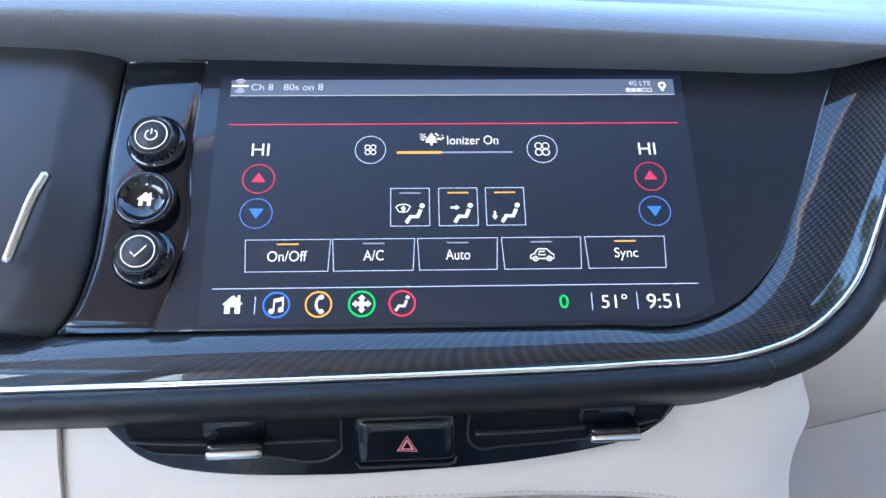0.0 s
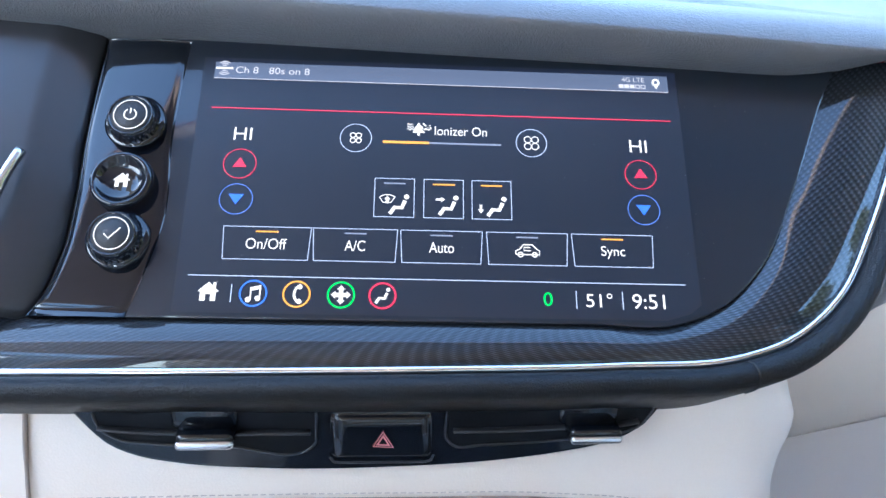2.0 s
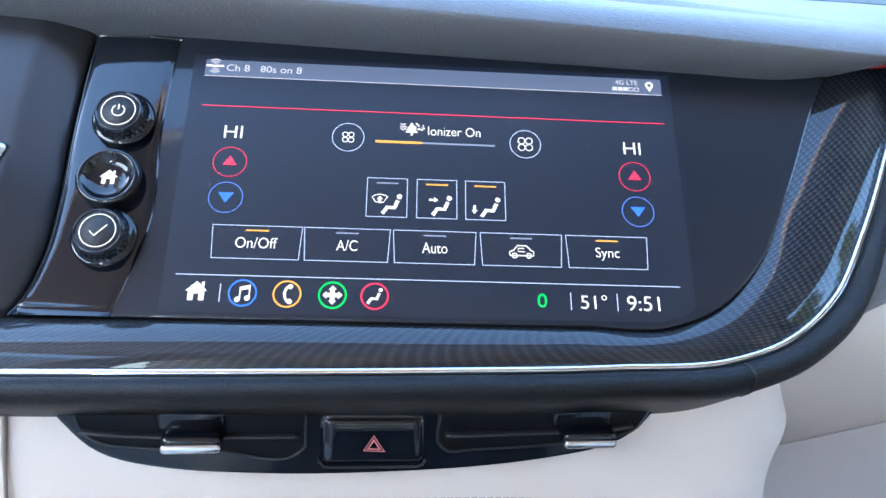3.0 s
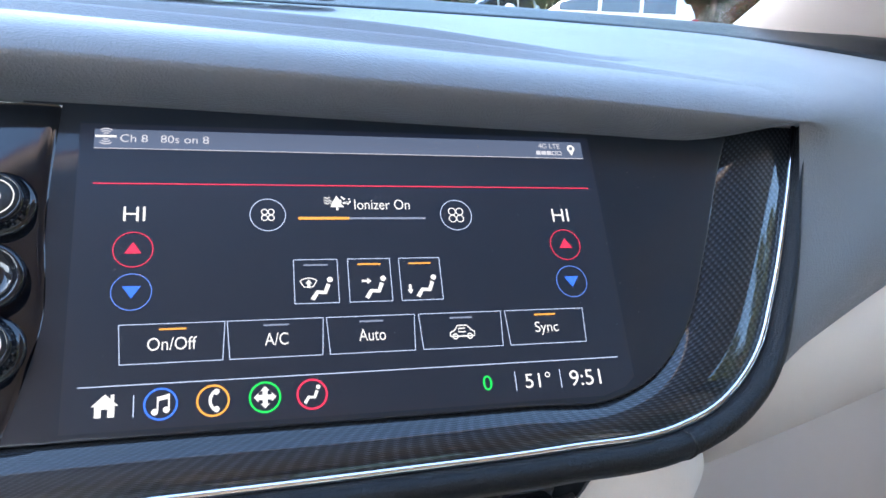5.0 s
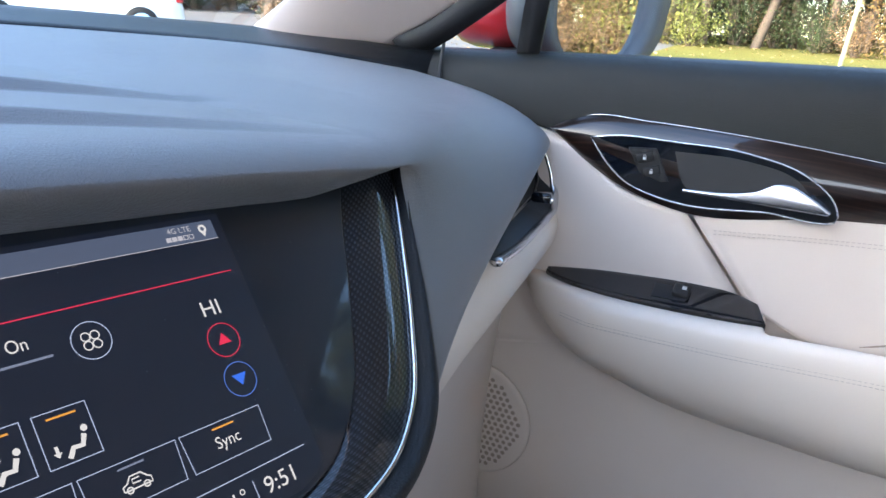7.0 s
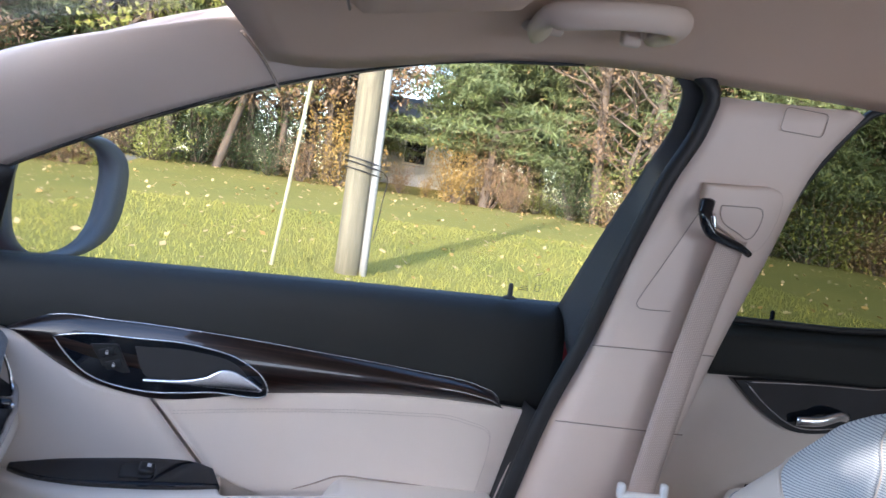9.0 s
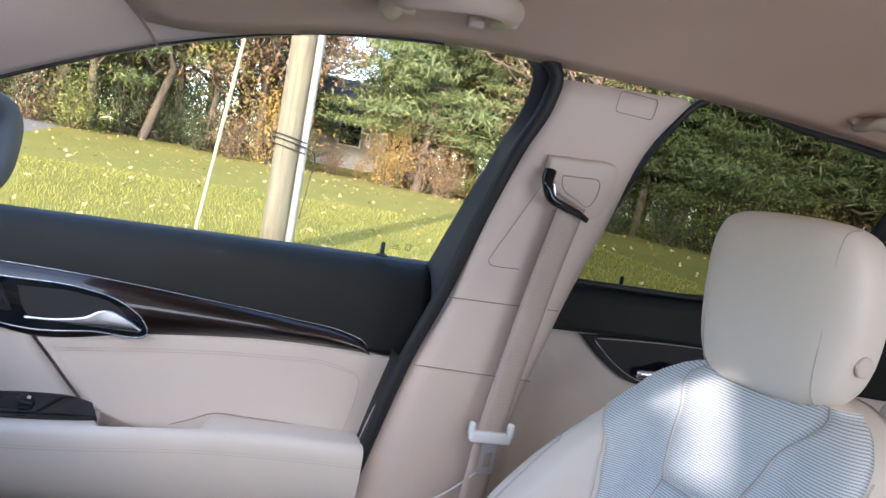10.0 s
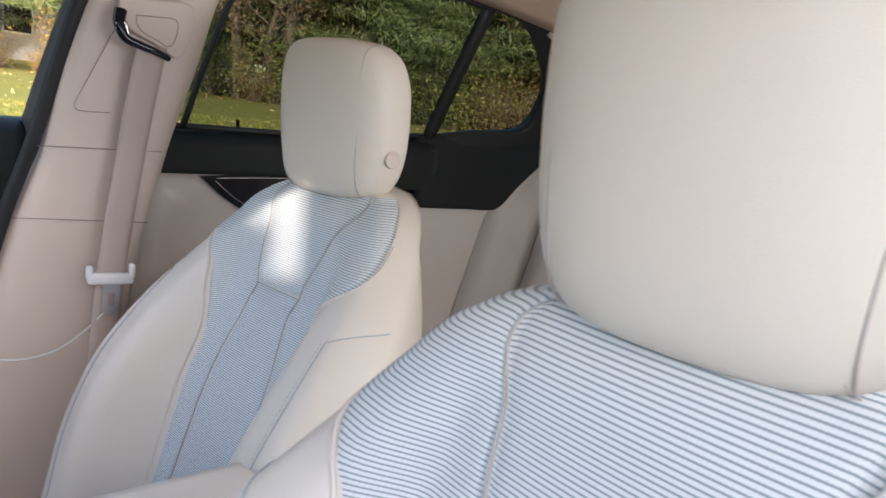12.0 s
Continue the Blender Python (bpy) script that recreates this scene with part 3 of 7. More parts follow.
def house(x, y, w, d, h, wall, roof, label):
    g = float(ground_z(min(x, 45), y))
    e = thing("house", (x, y, g), label, "house")
    bm = moved(round_box((d, w, h + 1.6), 0.03), pose(x, y, g + h / 2 - 0.8))
    body = part("wall", bm, wall, e, smooth=False)
    rv = [(x - d / 2 - 0.5, y - w / 2 - 0.4, g + h), (x + d / 2 + 0.5, y - w / 2 - 0.4, g + h), (x + d / 2 + 0.5, y + w / 2 + 0.4, g + h), (x - d / 2 - 0.5, y + w / 2 + 0.4, g + h), (x, y - w / 2 - 0.4, g + h + 2.0), (x, y + w / 2 + 0.4, g + h + 2.0)]
    put("roof", rv, [(0, 1, 4), (1, 2, 5, 4), (2, 3, 5), (3, 0, 4, 5), (3, 2, 1, 0)], roof, e, smooth=False)
    for k in np.arange(-w / 2 + 1.6, w / 2 - 1, 2.6):
        for z in ((1.6, 4.4) if h > 5 else (1.6,)):
            wi = part("window", moved(round_box((0.08, 1.3, 1.3), 0.02), pose(x - d / 2 - 0.02, y + k, g + z)), M["white"], e)
            part("pane", moved(round_box((0.06, 1.1, 1.1), 0.01), pose(x - d / 2 - 0.05, y + k, g + z)), M["dark_glass"], wi)
    return e


M["siding"] = mat("grey_siding", (0.36, 0.38, 0.42), 0.7, vscale=1)
M["siding_white"] = mat("pale_siding", (0.66, 0.64, 0.60), 0.7, vscale=1)
M["shingles"] = mat("grey_shingles", (0.22, 0.21, 0.21), 0.9, gscale=20, grain=0.6)
house(42, -7.6, 8, 7, 2.9, M["siding"], M["shingles"], "grey house half hidden behind trees")
house(20, 62, 14, 9, 3.2, M["siding_white"], M["shingles"], "pale house across the parking lot")
house(46, 52, 14, 9, 3.2, M["siding_white"], M["shingles"], "pale house across the parking lot")


def parked_car(x, y, yaw, paint, label):
    """A parked sport utility car: body, cabin glass, wheels, lamps."""
    e = thing("parked_car", (0, 0, 0), label, "car", "parked cars")
    L, Wd = 4.6, 1.84
    prof = [(-2.30, 0.62, 0.30), (-2.22, 0.92, 0.28), (-1.7, 1.00, 0.24), (-1.05, 1.06, 0.24), (0.2, 1.05, 0.24), (1.6, 1.06, 0.25), (2.22, 1.02, 0.30), (2.30, 0.72, 0.34)]
    xs = np.linspace(-2.30, 2.30, 40)
    sec = crv(xs, prof)
    rows = []
    for xx, (zt, zb) in zip(xs, sec):
        half = Wd / 2 * (1 - 0.16 * (abs(xx) / 2.3) ** 4)
        rows.append([(xx, -half * 0.95, zb), (xx, -half, zb + 0.2), (xx, -half, zt - 0.18), (xx, -half * 0.93, zt - 0.03), (xx, -half * 0.7, zt), (xx, 0, zt + 0.02), (xx, half * 0.7, zt), (xx, half * 0.93, zt - 0.03), (xx, half, zt - 0.18), (xx, half, zb + 0.2), (xx, half * 0.95, zb)])
    P = np.array(rows)
    nr, nc = P.shape[:2]
    f = quads(nr, nc, True) + [tuple(range(nc))[::-1], tuple((nr - 1) * nc + c for c in range(nc))]
    put("body", P.reshape(-1, 3), f, paint, e)
    roof = [(-1.15, 1.04), (-0.45, 1.52), (0.2, 1.66), (1.2, 1.64), (1.8, 1.52), (2.2, 1.03)]
    xs = np.linspace(-1.15, 2.2, 30)
    zt = crv(xs, roof)
    P = np.array([[(xx, s * Wd / 2 * w, 1.0 + (z - 1.0) * k) for s, w, k in ((-1, 0.95, 0), (-1, 0.80, 0.92), (-1, 0.62, 1.0), (1, 0.62, 1.0), (1, 0.80, 0.92), (1, 0.95, 0))] for xx, z in zip(xs, zt)])
    put("cabin", P.reshape(-1, 3), quads(30, 6, True), paint, e)
    for s in (-1, 1):
        for a, b in ((-0.85, 0.02), (0.10, 0.95), (1.03, 1.75)):
            za, zb = float(crv(a, roof)), float(crv(b, roof))
            prism("side_window", [(a, s * (Wd / 2 * 0.955), 1.08), (b, s * (Wd / 2 * 0.955), 1.08), (b, s * (Wd / 2 * 0.83), 1.0 + (zb - 1) * 0.86), (a, s * (Wd / 2 * 0.83), 1.0 + (za - 1) * 0.86)], (0, s, 0.2), 0.03, M["dark_glass"], e)
        for wx in (-1.38, 1.38):
            tyre = lathe("wheel", [(0.24, -0.11), (0.33, -0.10), (0.355, -0.05), (0.355, 0.05), (0.33, 0.10), (0.24, 0.11)], (wx, s * 0.86, 0.355), (0, s, 0), M["tyre"], e)
            lathe("rim", [(0.02, 0.10), (0.22, 0.115), (0.245, 0.10), (0.245, 0.0)], (wx, s * 0.86, 0.355), (0, s, 0), M["satin"], tyre)
        part("headlamp", moved(round_box((0.25, 0.42, 0.13), 0.04), pose(-2.18, s * 0.62, 0.80)), M["dark_glass"], e)
        part("tail_lamp", moved(round_box((0.16, 0.34, 0.16), 0.04), pose(2.2, s * 0.68, 0.92)), M["red"], e)
    prism("windscreen", [(-1.02, -0.72, 1.13), (-1.02, 0.72, 1.13), (-0.48, 0.58, 1.50), (-0.48, -0.58, 1.50)], (-0.6, 0, 0.8), -0.02, M["dark_glass"], e)
    e.matrix_basis = pose(x, y, float(ground_z(x, y)) - 0.01, 0, 0, yaw)
    return e


parked_car(11.3, 14.9, -36, M["white"], "white sport utility car parked across the lot")
M["silver"] = mat("silver_paint", (0.55, 0.56, 0.57), 0.3, 0.4, coat=1.0)
parked_car(1.2, 17.5, 12, M["silver"], "silver car parked far across the lot")
parked_car(6.2, 24, 8, M["white"], "white car parked far across the lot")
parked_car(14.5, 26, 5, M["silver"], "silver car parked far across the lot")
parked_car(-3.5, 21, 10, M["white"], "white car parked far across the lot")

# ---- the car's shell ----
LINER_C = [(-2.1, 1.44), (-1.6, 1.53), (-1.0, 1.56), (-0.5, 1.555), (-0.1, 1.515), (0.15, 1.480), (0.25, 1.462)]
LINER_E = [(-2.1, 1.30), (-1.8, 1.37), (-1.35, 1.448), (-1.15, 1.470), (-0.6, 1.484), (-0.38, 1.478), (-0.25, 1.478), (-0.05, 1.451), (0.12, 1.414), (0.25, 1.415)]
LINER_X = [(-2.1, 0.52), (-1.35, 0.60), (-0.6, 0.585), (-0.37, 0.585), (-0.25, 0.602), (-0.05, 0.620), (0.12, 0.600), (0.25, 0.555)]


def headliner():
    q = np.linspace(-1, 1, 41)
    Y = -2.1 + np.linspace(0, 1, 60)[:, None] * (2.1 + 0.25 - 0.095 * np.abs(q) ** 3 - 0.05 * np.exp(-((q - 0.12) / 0.28) ** 2))[None]
    zc, ze, xe = crv(Y, LINER_C), crv(Y, LINER_E), crv(Y, LINER_X)
    P = np.stack([xe * q, Y, zc - (zc - ze) * np.abs(q) ** 3.2], 2)
    return P


tagged(surf("ceiling", headliner(), M["liner"], thick=-0.03), "warm beige woven cloth headliner", "ceiling", kind="structure")

tagged(surf("roof_skin", headliner() * np.array((1.06, 1.0, 1.0)) + np.array((0, 0, 0.052)), M["red"], thick=0.004, toward=(0, 0, 9)), "red painted car roof above the headliner", "car roof", kind="structure")


def mirror_x(P):
    return np.asarray(P, float) * np.array((-1.0, 1, 1))


A_LOW = [(0.822, 0.76, 1.098), (0.795, 0.66, 1.150), (0.765, 0.53, 1.205), (0.732, 0.431, 1.262), (0.690, 0.278, 1.338), (0.652, 0.12, 1.402), (0.625, -0.04, 1.450)]
A_UP = [(0.838, 1.04, 1.098), (0.800, 0.93, 1.150), (0.745, 0.80, 1.206), (0.700, 0.681, 1.255), (0.655, 0.54, 1.325), (0.612, 0.40, 1.388), (0.560, 0.22, 1.440)]


def a_pillar(side):
    lo, up = path3(A_LOW, 30), path3(A_UP, 30)
    mid = (lo + up) / 2 + np.array((-0.035, 0, 0.012))
    rows = []
    for k in np.linspace(0, 1, 15):
        rows.append((1 - k) ** 2 * lo + 2 * k * (1 - k) * (2 * mid - (lo + up) / 2) + k * k * up)
    P = np.array(rows)
    return P if side > 0 else mirror_x(P)


for s in (1, -1):
    tagged(surf("a_pillar_trim", a_pillar(s), M["plastic"], thick=0.02 * -s), "beige moulded windscreen pillar trim", "pillar trim", kind="structure")
seam = path3([(0.655, 0.145, 1.392), (0.615, 0.165, 1.415), (0.575, 0.19, 1.436)], 12) + np.array((-0.012, -0.006, -0.002))
tagged(tube("trim", seam, 0.0018, M["groove"]), "thin dark joint between pillar trim and headliner", "seam", kind="structure")

FB = [(0.578, -0.383, 1.464), (0.602, -0.350, 1.350), (0.627, -0.323, 1.243), (0.652, -0.305, 1.129), (0.675, -0.280, 1.014), (0.702, -0.244, 0.843), (0.728, -0.20, 0.60), (0.74, -0.18, 0.40)]
RB = [(0.576, -0.598, 1.473), (0.592, -0.552, 1.400), (0.620, -0.522, 1.270), (0.650, -0.492, 1.137), (0.663, -0.482, 1.078), (0.702, -0.458, 0.899), (0.735, -0.44, 0.60), (0.74, -0.44, 0.40)]


def b_pillar(side):
    f, r = path3(FB, 44), path3(RB, 44)
    a = f + np.array((0.035, -0.010, 0))
    a[:, 1] += 0.035 * np.clip((1.12 - f[:, 2]) / 0.2, 0, 1)
    b = f + np.array((-0.006, -0.040, 0))
    c = r + np.array((-0.012, 0.030, 0))
    d = r + np.array((0.045, -0.006, 0))
    P = np.array([a, (a + f) / 2 + (0.004, 0, 0), f + (0.002, -0.008, 0), f + (-0.004, -0.024, 0), b, b * 0.8 + c * 0.2, b * 0.6 + c * 0.4, b * 0.4 + c * 0.6, b * 0.2 + c * 0.8, c, c + (0.003, -0.014, 0), r + (0.004, -0.004, 0), d])
    return P if side > 0 else mirror_x(P)


pillar_r = tagged(surf("b_pillar_trim", b_pillar(1), M["plastic"], thick=-0.012), "beige moulded centre pillar trim", "pillar trim", kind="structure")
tagged(surf("b_pillar_trim", b_pillar(-1), M["plastic"], thick=0.012), "beige moulded centre pillar trim", "pillar trim", kind="structure")

# floor, bulkheads, tailgate, outer skin: plain closing walls
bm = moved(round_box((1.6, 3.6, 0.06), 0.01), pose(0, -0.5, 0.33))
tagged(part("floor", bm, M["carpet"], None), "dark carpeted car floor", "floor", kind="structure")
bm = moved(round_box((1.6, 0.05, 0.85), 0.01), pose(0, 1.12, 0.72))
tagged(part("wall_front", bm, M["shade"], None), "black bulkhead under the windscreen", "wall", kind="structure")
bm = moved(round_box((1.5, 0.06, 0.80), 0.01), pose(0, -2.15, 0.75))
tagged(part("wall_rear", bm, M["plastic"], None), "beige tailgate trim", "wall", kind="structure")


def windscreen():
    r = path3(A_UP, 24) + np.array((0.012, 0.012, 0.012))
    q = np.linspace(-1, 1, 25)
    P = np.stack([r[:, None, 0] * q, r[:, None, 1] + (1 - q ** 2) * 0.13, r[:, None, 2] + (1 - q ** 2) * 0.025], 2)
    return P


w = tagged(surf("window_1", windscreen(), M["pane"]), "clear curved windscreen glass", "windscreen", kind="structure")
w.visible_shadow = False
back = np.array([[(x, -2.14 + 0.32 * k, 1.14 + 0.26 * k) for x in np.linspace(-0.55, 0.55, 9)] for k in np.linspace(0, 1, 5)])
w = tagged(surf("window_2", back, M["tinted"]), "dark tinted tailgate window", "window", kind="structure")


def hood_shape():
    ys, q = np.linspace(1.12, 2.2, 20), np.linspace(-1, 1, 25)
    P = np.array([[(x * 0.86, y + (1 - x * x) * 0.12, 1.125 + 0.02 * (1 - x * x) - 0.10 * ((y - 1.12) / 1.1) ** 2 - 0.05 * abs(x) ** 6) for x in q] for y in ys])
    return P


tagged(surf("car_bonnet", hood_shape(), M["red"], thick=0.02, toward=(0, 1.5, 9)), "red painted bonnet beyond the windscreen", "bonnet", kind="structure")


def shade_van(x, y):
    """A tall van, unseen, added in the next bay on the driver's side: it shades the front of the cabin."""
    e = thing("shade_van", (x, y, 0.0), "unseen white van added to shade the cabin", "van")
    part("body", moved(round_box((1.9, 4.6, 1.95), 0.03, 3), pose(x, y, 1.32)), M["white"], e)
    part("windscreen", moved(round_box((1.6, 0.06, 0.55), 0.02), pose(x, y + 2.275, 1.95)), M["dark_glass"], e)
    # nose height set to cut off the lower part of the sun streak
    part("bonnet", moved(round_box((1.86, 1.0, 1.28), 0.05, 3), pose(x, y + 2.78, 0.99)), M["white"], e)
    for s in (-0.85, 0.85):
        for d in (-1.45, 1.45):
            w = lathe("wheel", [(0.22, -0.11), (0.33, -0.10), (0.34, 0.0), (0.33, 0.10), (0.22, 0.11)], (x + s, y + d, 0.34), (1 if s > 0 else -1, 0, 0), M["tyre"], e)
            lathe("rim", [(0.02, 0.10), (0.20, 0.115), (0.225, 0.10), (0.225, 0.0)], (x + s, y + d, 0.34), (1 if s > 0 else -1, 0, 0), M["satin"], w)


# the gap between the two added vans lets one sun streak reach the seat
shade_van(-2.6, 4.085)
shade_van(-2.6, -1.662)


def fallen_leaves():
    rng = np.random.default_rng(21)
    n = 2600
    x, y = rng.uniform(3.0, 30, n), rng.uniform(-22, 14, n)
    z = np.array([float(ground_z(a, b)) + 0.10 * math.sin(a * 0.21 + 1.0) * math.sin(b * 0.17) * min(1, max(0, (a - 4) / 8)) for a, b in zip(x, y)]) + 0.025
    V, F = [], []
    for i in range(n):
        r, w, s = rng.uniform(0.03, 0.075), rng.uniform(0, 6.28), rng.normal(0, 0.4, 2)
        for k, (a, q) in enumerate(((0, 1.0), (1.57, 0.6), (3.14, 1.0), (4.71, 0.6))):
            dx, dy = r * q * math.cos(w + a), r * q * math.sin(w + a)
            V.append((x[i] + dx, y[i] + dy, z[i] + s[0] * dx + s[1] * dy))
        F.append((4 * i, 4 * i + 1, 4 * i + 2, 4 * i + 3))
    tagged(put("fallen_leaves", V, F, mat("dry_leaf", (0.55, 0.42, 0.20), 0.8, col2=(0.38, 0.24, 0.10), vscale=0.8, fine=0.4), None, smooth=False), "pale dry leaves scattered over the lawn", "fallen leaves", kind="stuff")
    m = 60000
    gx, gy = 3.0 + 12 * rng.random(m) ** 1.5, rng.uniform(-9, 6, m)
    gz = ground_z(gx, gy) + 0.10 * np.sin(gx * 0.21 + 1.0) * np.sin(gy * 0.17) * np.clip((gx - 4) / 8, 0, 1)
    w = rng.uniform(0, 6.28, m)
    h = rng.uniform(0.03, 0.075, m)
    lx, ly = rng.normal(0, 0.02, m), rng.normal(0, 0.02, m)
    b = 0.006
    P = np.stack([np.stack([gx - b * np.cos(w), gy - b * np.sin(w), gz - 0.01], 1), np.stack([gx + b * np.cos(w), gy + b * np.sin(w), gz - 0.01], 1), np.stack([gx + lx, gy + ly, gz + h], 1)], 1).reshape(-1, 3)
    tagged(put("grass_blades", P, np.arange(3 * m).reshape(-1, 3).tolist(), mat("grass_blade", (0.15, 0.165, 0.018), 0.7, col2=(0.29, 0.245, 0.04), vscale=0.35, fine=0.3, gscale=20), None, smooth=False), "short yellow-green mown grass", "grass", kind="stuff")


fallen_leaves()

# ---- dashboard ----
PA, PB_, PR = radians(11.3), radians(38.0), 0.0205
PU = np.array((math.cos(PA), -math.sin(PA), -PR))
PU /= np.linalg.norm(PU)
PFW = np.array((math.sin(PA), math.cos(PA), 0.0))
PV = PFW * math.sin(PB_) + np.array((0, 0, math.cos(PB_)))
PV -= PU * PV.dot(PU)
PV /= np.linalg.norm(PV)
PN = np.cross(PU, PV)
PC = np.array((0.013, 0.3355, 1.007))


def PF(u, v, n=0.0):
    """A place on the instrument panel's face: millimetres along it, up it and out of it."""
    return PC + PU * (u / 1000) + PV * (v / 1000) + PN * (n / 1000)


GLASS_EDGE = [(187, 110), (179, 95), (158, 48), (137, 9), (119, -8), (100, -16.2), (60, -17), (5, -17.2), (-60, -17.3), (-128, -17.4)]
CHROME = [(226, 113), (207.5, 69.5), (187, 27), (167.5, -4), (143, -23), (123, -30), (72, -34.3), (5, -36.7), (-77, -38.7), (-135, -39.8), (-300, -42)]


def flat_path(pts, n):
    return path3([(u, v, 0) for u, v in pts], n)[:, :2]


panel = thing("instrument_panel", (0.0, 0.36, 1.0), "black instrument panel with lacquered mesh trim and chrome line", "instrument panel", kind="structure")
ge = flat_path(GLASS_EDGE, 60)
o = [PF(u, v) for u, v in ge] + [PF(-128, 114), PF(190, 114)]
prism("screen_glass", o, PN, 0.006, M["glass"], panel, "smoked black screen glass", bevel=0.0008)
gi = np.r_[flat_path(GLASS_EDGE[:9], 80), [(-300, -19.5)]]
ck = np.r_[flat_path(CHROME[:10], 80), [(-300, -42)]]
band = []
for q in np.linspace(0, 1, 17):
    uvq = gi * (1 - q) + ck * q
    row = []
    for (u, v), (gu, gv) in zip(uvq, gi):
        row.append(PF(u, v, -2.0 + 3.0 * q + 3.2 * math.sin(math.pi * q)))
    band.append(row)
surf("mesh_trim", np.array(band), M["carbon"], panel, "dark lacquered fine mesh trim")
kp = np.array([PF(u, v, 2.0) for u, v in flat_path(CHROME, 120)])
sweep("chrome_strip", kp, ring_sec(0.0017, 0.0014, 8), M["chrome"], panel, "thin bright chrome strip", up=PN)


def lip():
    p = flat_path(CHROME, 120)
    t = np.gradient(p, axis=0)
    t /= np.linalg.norm(t, axis=1, keepdims=True)
    outw = np.stack([-t[:, 1], t[:, 0]], 1) * -1
    outw *= np.where((outw * np.array((1, -1))).sum(1) < 0, -1, 1)[:, None]
    rows = []
    for (d, n) in ((1.5, 1.0), (2.2, 5.0), (4.2, 8.5), (7, 9.8), (10, 8.8), (12, 5.5), (13, 0.5), (13, -8), (12, -45)):
        k = np.clip((p[:, 1] + 10) / 90, 0, 1)
        dd = d * (1 - 0.55 * k)
        rows.append([PF(*(p[i] + outw[i] * dd[i]), n - 2.0 * k[i]) for i in range(len(p))])
    return np.array(rows)


surf("padded_lip", lip(), M["lip"], panel, "grained black padded lip")
lp_ = lip()
jc = int(np.argmin([abs((q - PC).dot(PU) - 0.124) + (1 if (q - PC).dot(PV) > 0 else 0) for q in lp_[3]]))
tube("lip_joint", [lp_[r_, jc] + PN * 0.0002 for r_ in range(1, 8)], 0.0006, M["shade"], panel, n=6)

# top of the dash: x, front edge y, front edge z
HOOD = [(-0.80, 0.47, 1.135), (-0.30, 0.435, 1.128), (-0.10, 0.408, 1.119), (0.04, 0.381, 1.111), (0.15, 0.361, 1.104), (0.236, 0.344, 1.098), (0.34, 0.352, 1.092), (0.50, 0.382, 1.082), (0.65, 0.412, 1.072), (0.745, 0.440, 1.064)]
DASH_BACK = [(-0.80, 0.90, 1.150), (-0.4, 0.96, 1.152), (0.0, 0.98, 1.152), (0.25, 0.93, 1.150), (0.46, 0.84, 1.146), (0.62, 0.74, 1.138), (0.745, 0.63, 1.120)]


def dash_top():
    xs = np.r_[np.linspace(-0.80, 0.22, 60), np.linspace(0.236, 0.745, 60)]
    f, b = crv(xs, HOOD), crv(xs, DASH_BACK)
    cr1 = crv(xs, [(-0.80, 0.80), (-0.2, 0.69), (-0.03, 0.630), (0.056, 0.590), (0.155, 0.545), (0.23, 0.498), (0.28, 0.462), (0.40, 0.47), (0.745, 0.56)])
    cr2 = crv(xs, [(-0.80, 0.62), (-0.2, 0.53), (-0.046, 0.487), (0.025, 0.472), (0.095, 0.440), (0.166, 0.402), (0.235, 0.374), (0.40, 0.40), (0.745, 0.49)])
    step, levels = 0.0045, []
    for lo_, hi_, n_ in ((f[:, 0], cr2 - step, 18), (cr2 - step, cr2 + step, 6), (cr2 + step, cr1 - step, 14), (cr1 - step, cr1 + step, 6), (cr1 + step, b[:, 0], 26)):
        ww = np.linspace(0, 1, n_)[(0 if not levels else 1):]
        if not levels:
            ww = ww ** 1.6
        levels += [lo_ * (1 - w_) + hi_ * w_ for w_ in ww]
    P = np.zeros((len(levels), len(xs), 3))
    for i, y in enumerate(levels):
        t = (y - f[:, 0]) / (b[:, 0] - f[:, 0])
        z = f[:, 1] * (1 - t) + b[:, 1] * t - 0.008 * np.sin(math.pi * t)
        rr = np.clip((xs - 0.235) / 0.10, 0, 1)
        z += (0.014 + 0.020 * rr) * (1 - np.exp(-(y - f[:, 0]) / (0.012 + 0.026 * rr))) * (1 - np.clip(t, 0, 1) ** 1.5)
        for (cr, x_end, hgt) in ((cr1, 0.29, 0.0075), (cr2, 0.25, 0.006)):
            yc = cr
            fade = np.clip((x_end - xs) / 0.16, 0, 1)
            z -= hgt * fade * (0.5 - 0.5 * np.clip((y - yc) / step, -1, 1) - np.clip(1 - t, 0, 1))
        P[i] = np.stack([xs, y, z], 1)
    # the underside of the hood, then the drop behind the panel
    L = P[:, :61]
    fl = f[:61]
    roll = [(0.060, -0.045), (0.034, -0.030), (0.022, -0.0205), (0.014, -0.0165), (0.008, -0.0130), (0.0035, -0.0088), (0.001, -0.0048), (0.0, -0.002)]
    thin = np.clip((0.240 - xs[:61]) / 0.06, 0.06, 1) ** 0.6
    under = [np.stack([xs[:61], fl[:, 0] + dy, fl[:, 1] + dz * thin], 1) for dy, dz in roll]
    return np.concatenate([under, L]), P[:, 60:]


dash = thing("dashboard", (0.0, 0.6, 1.0), "dark grey soft-touch dashboard with two soft creases", "dashboard", kind="structure")


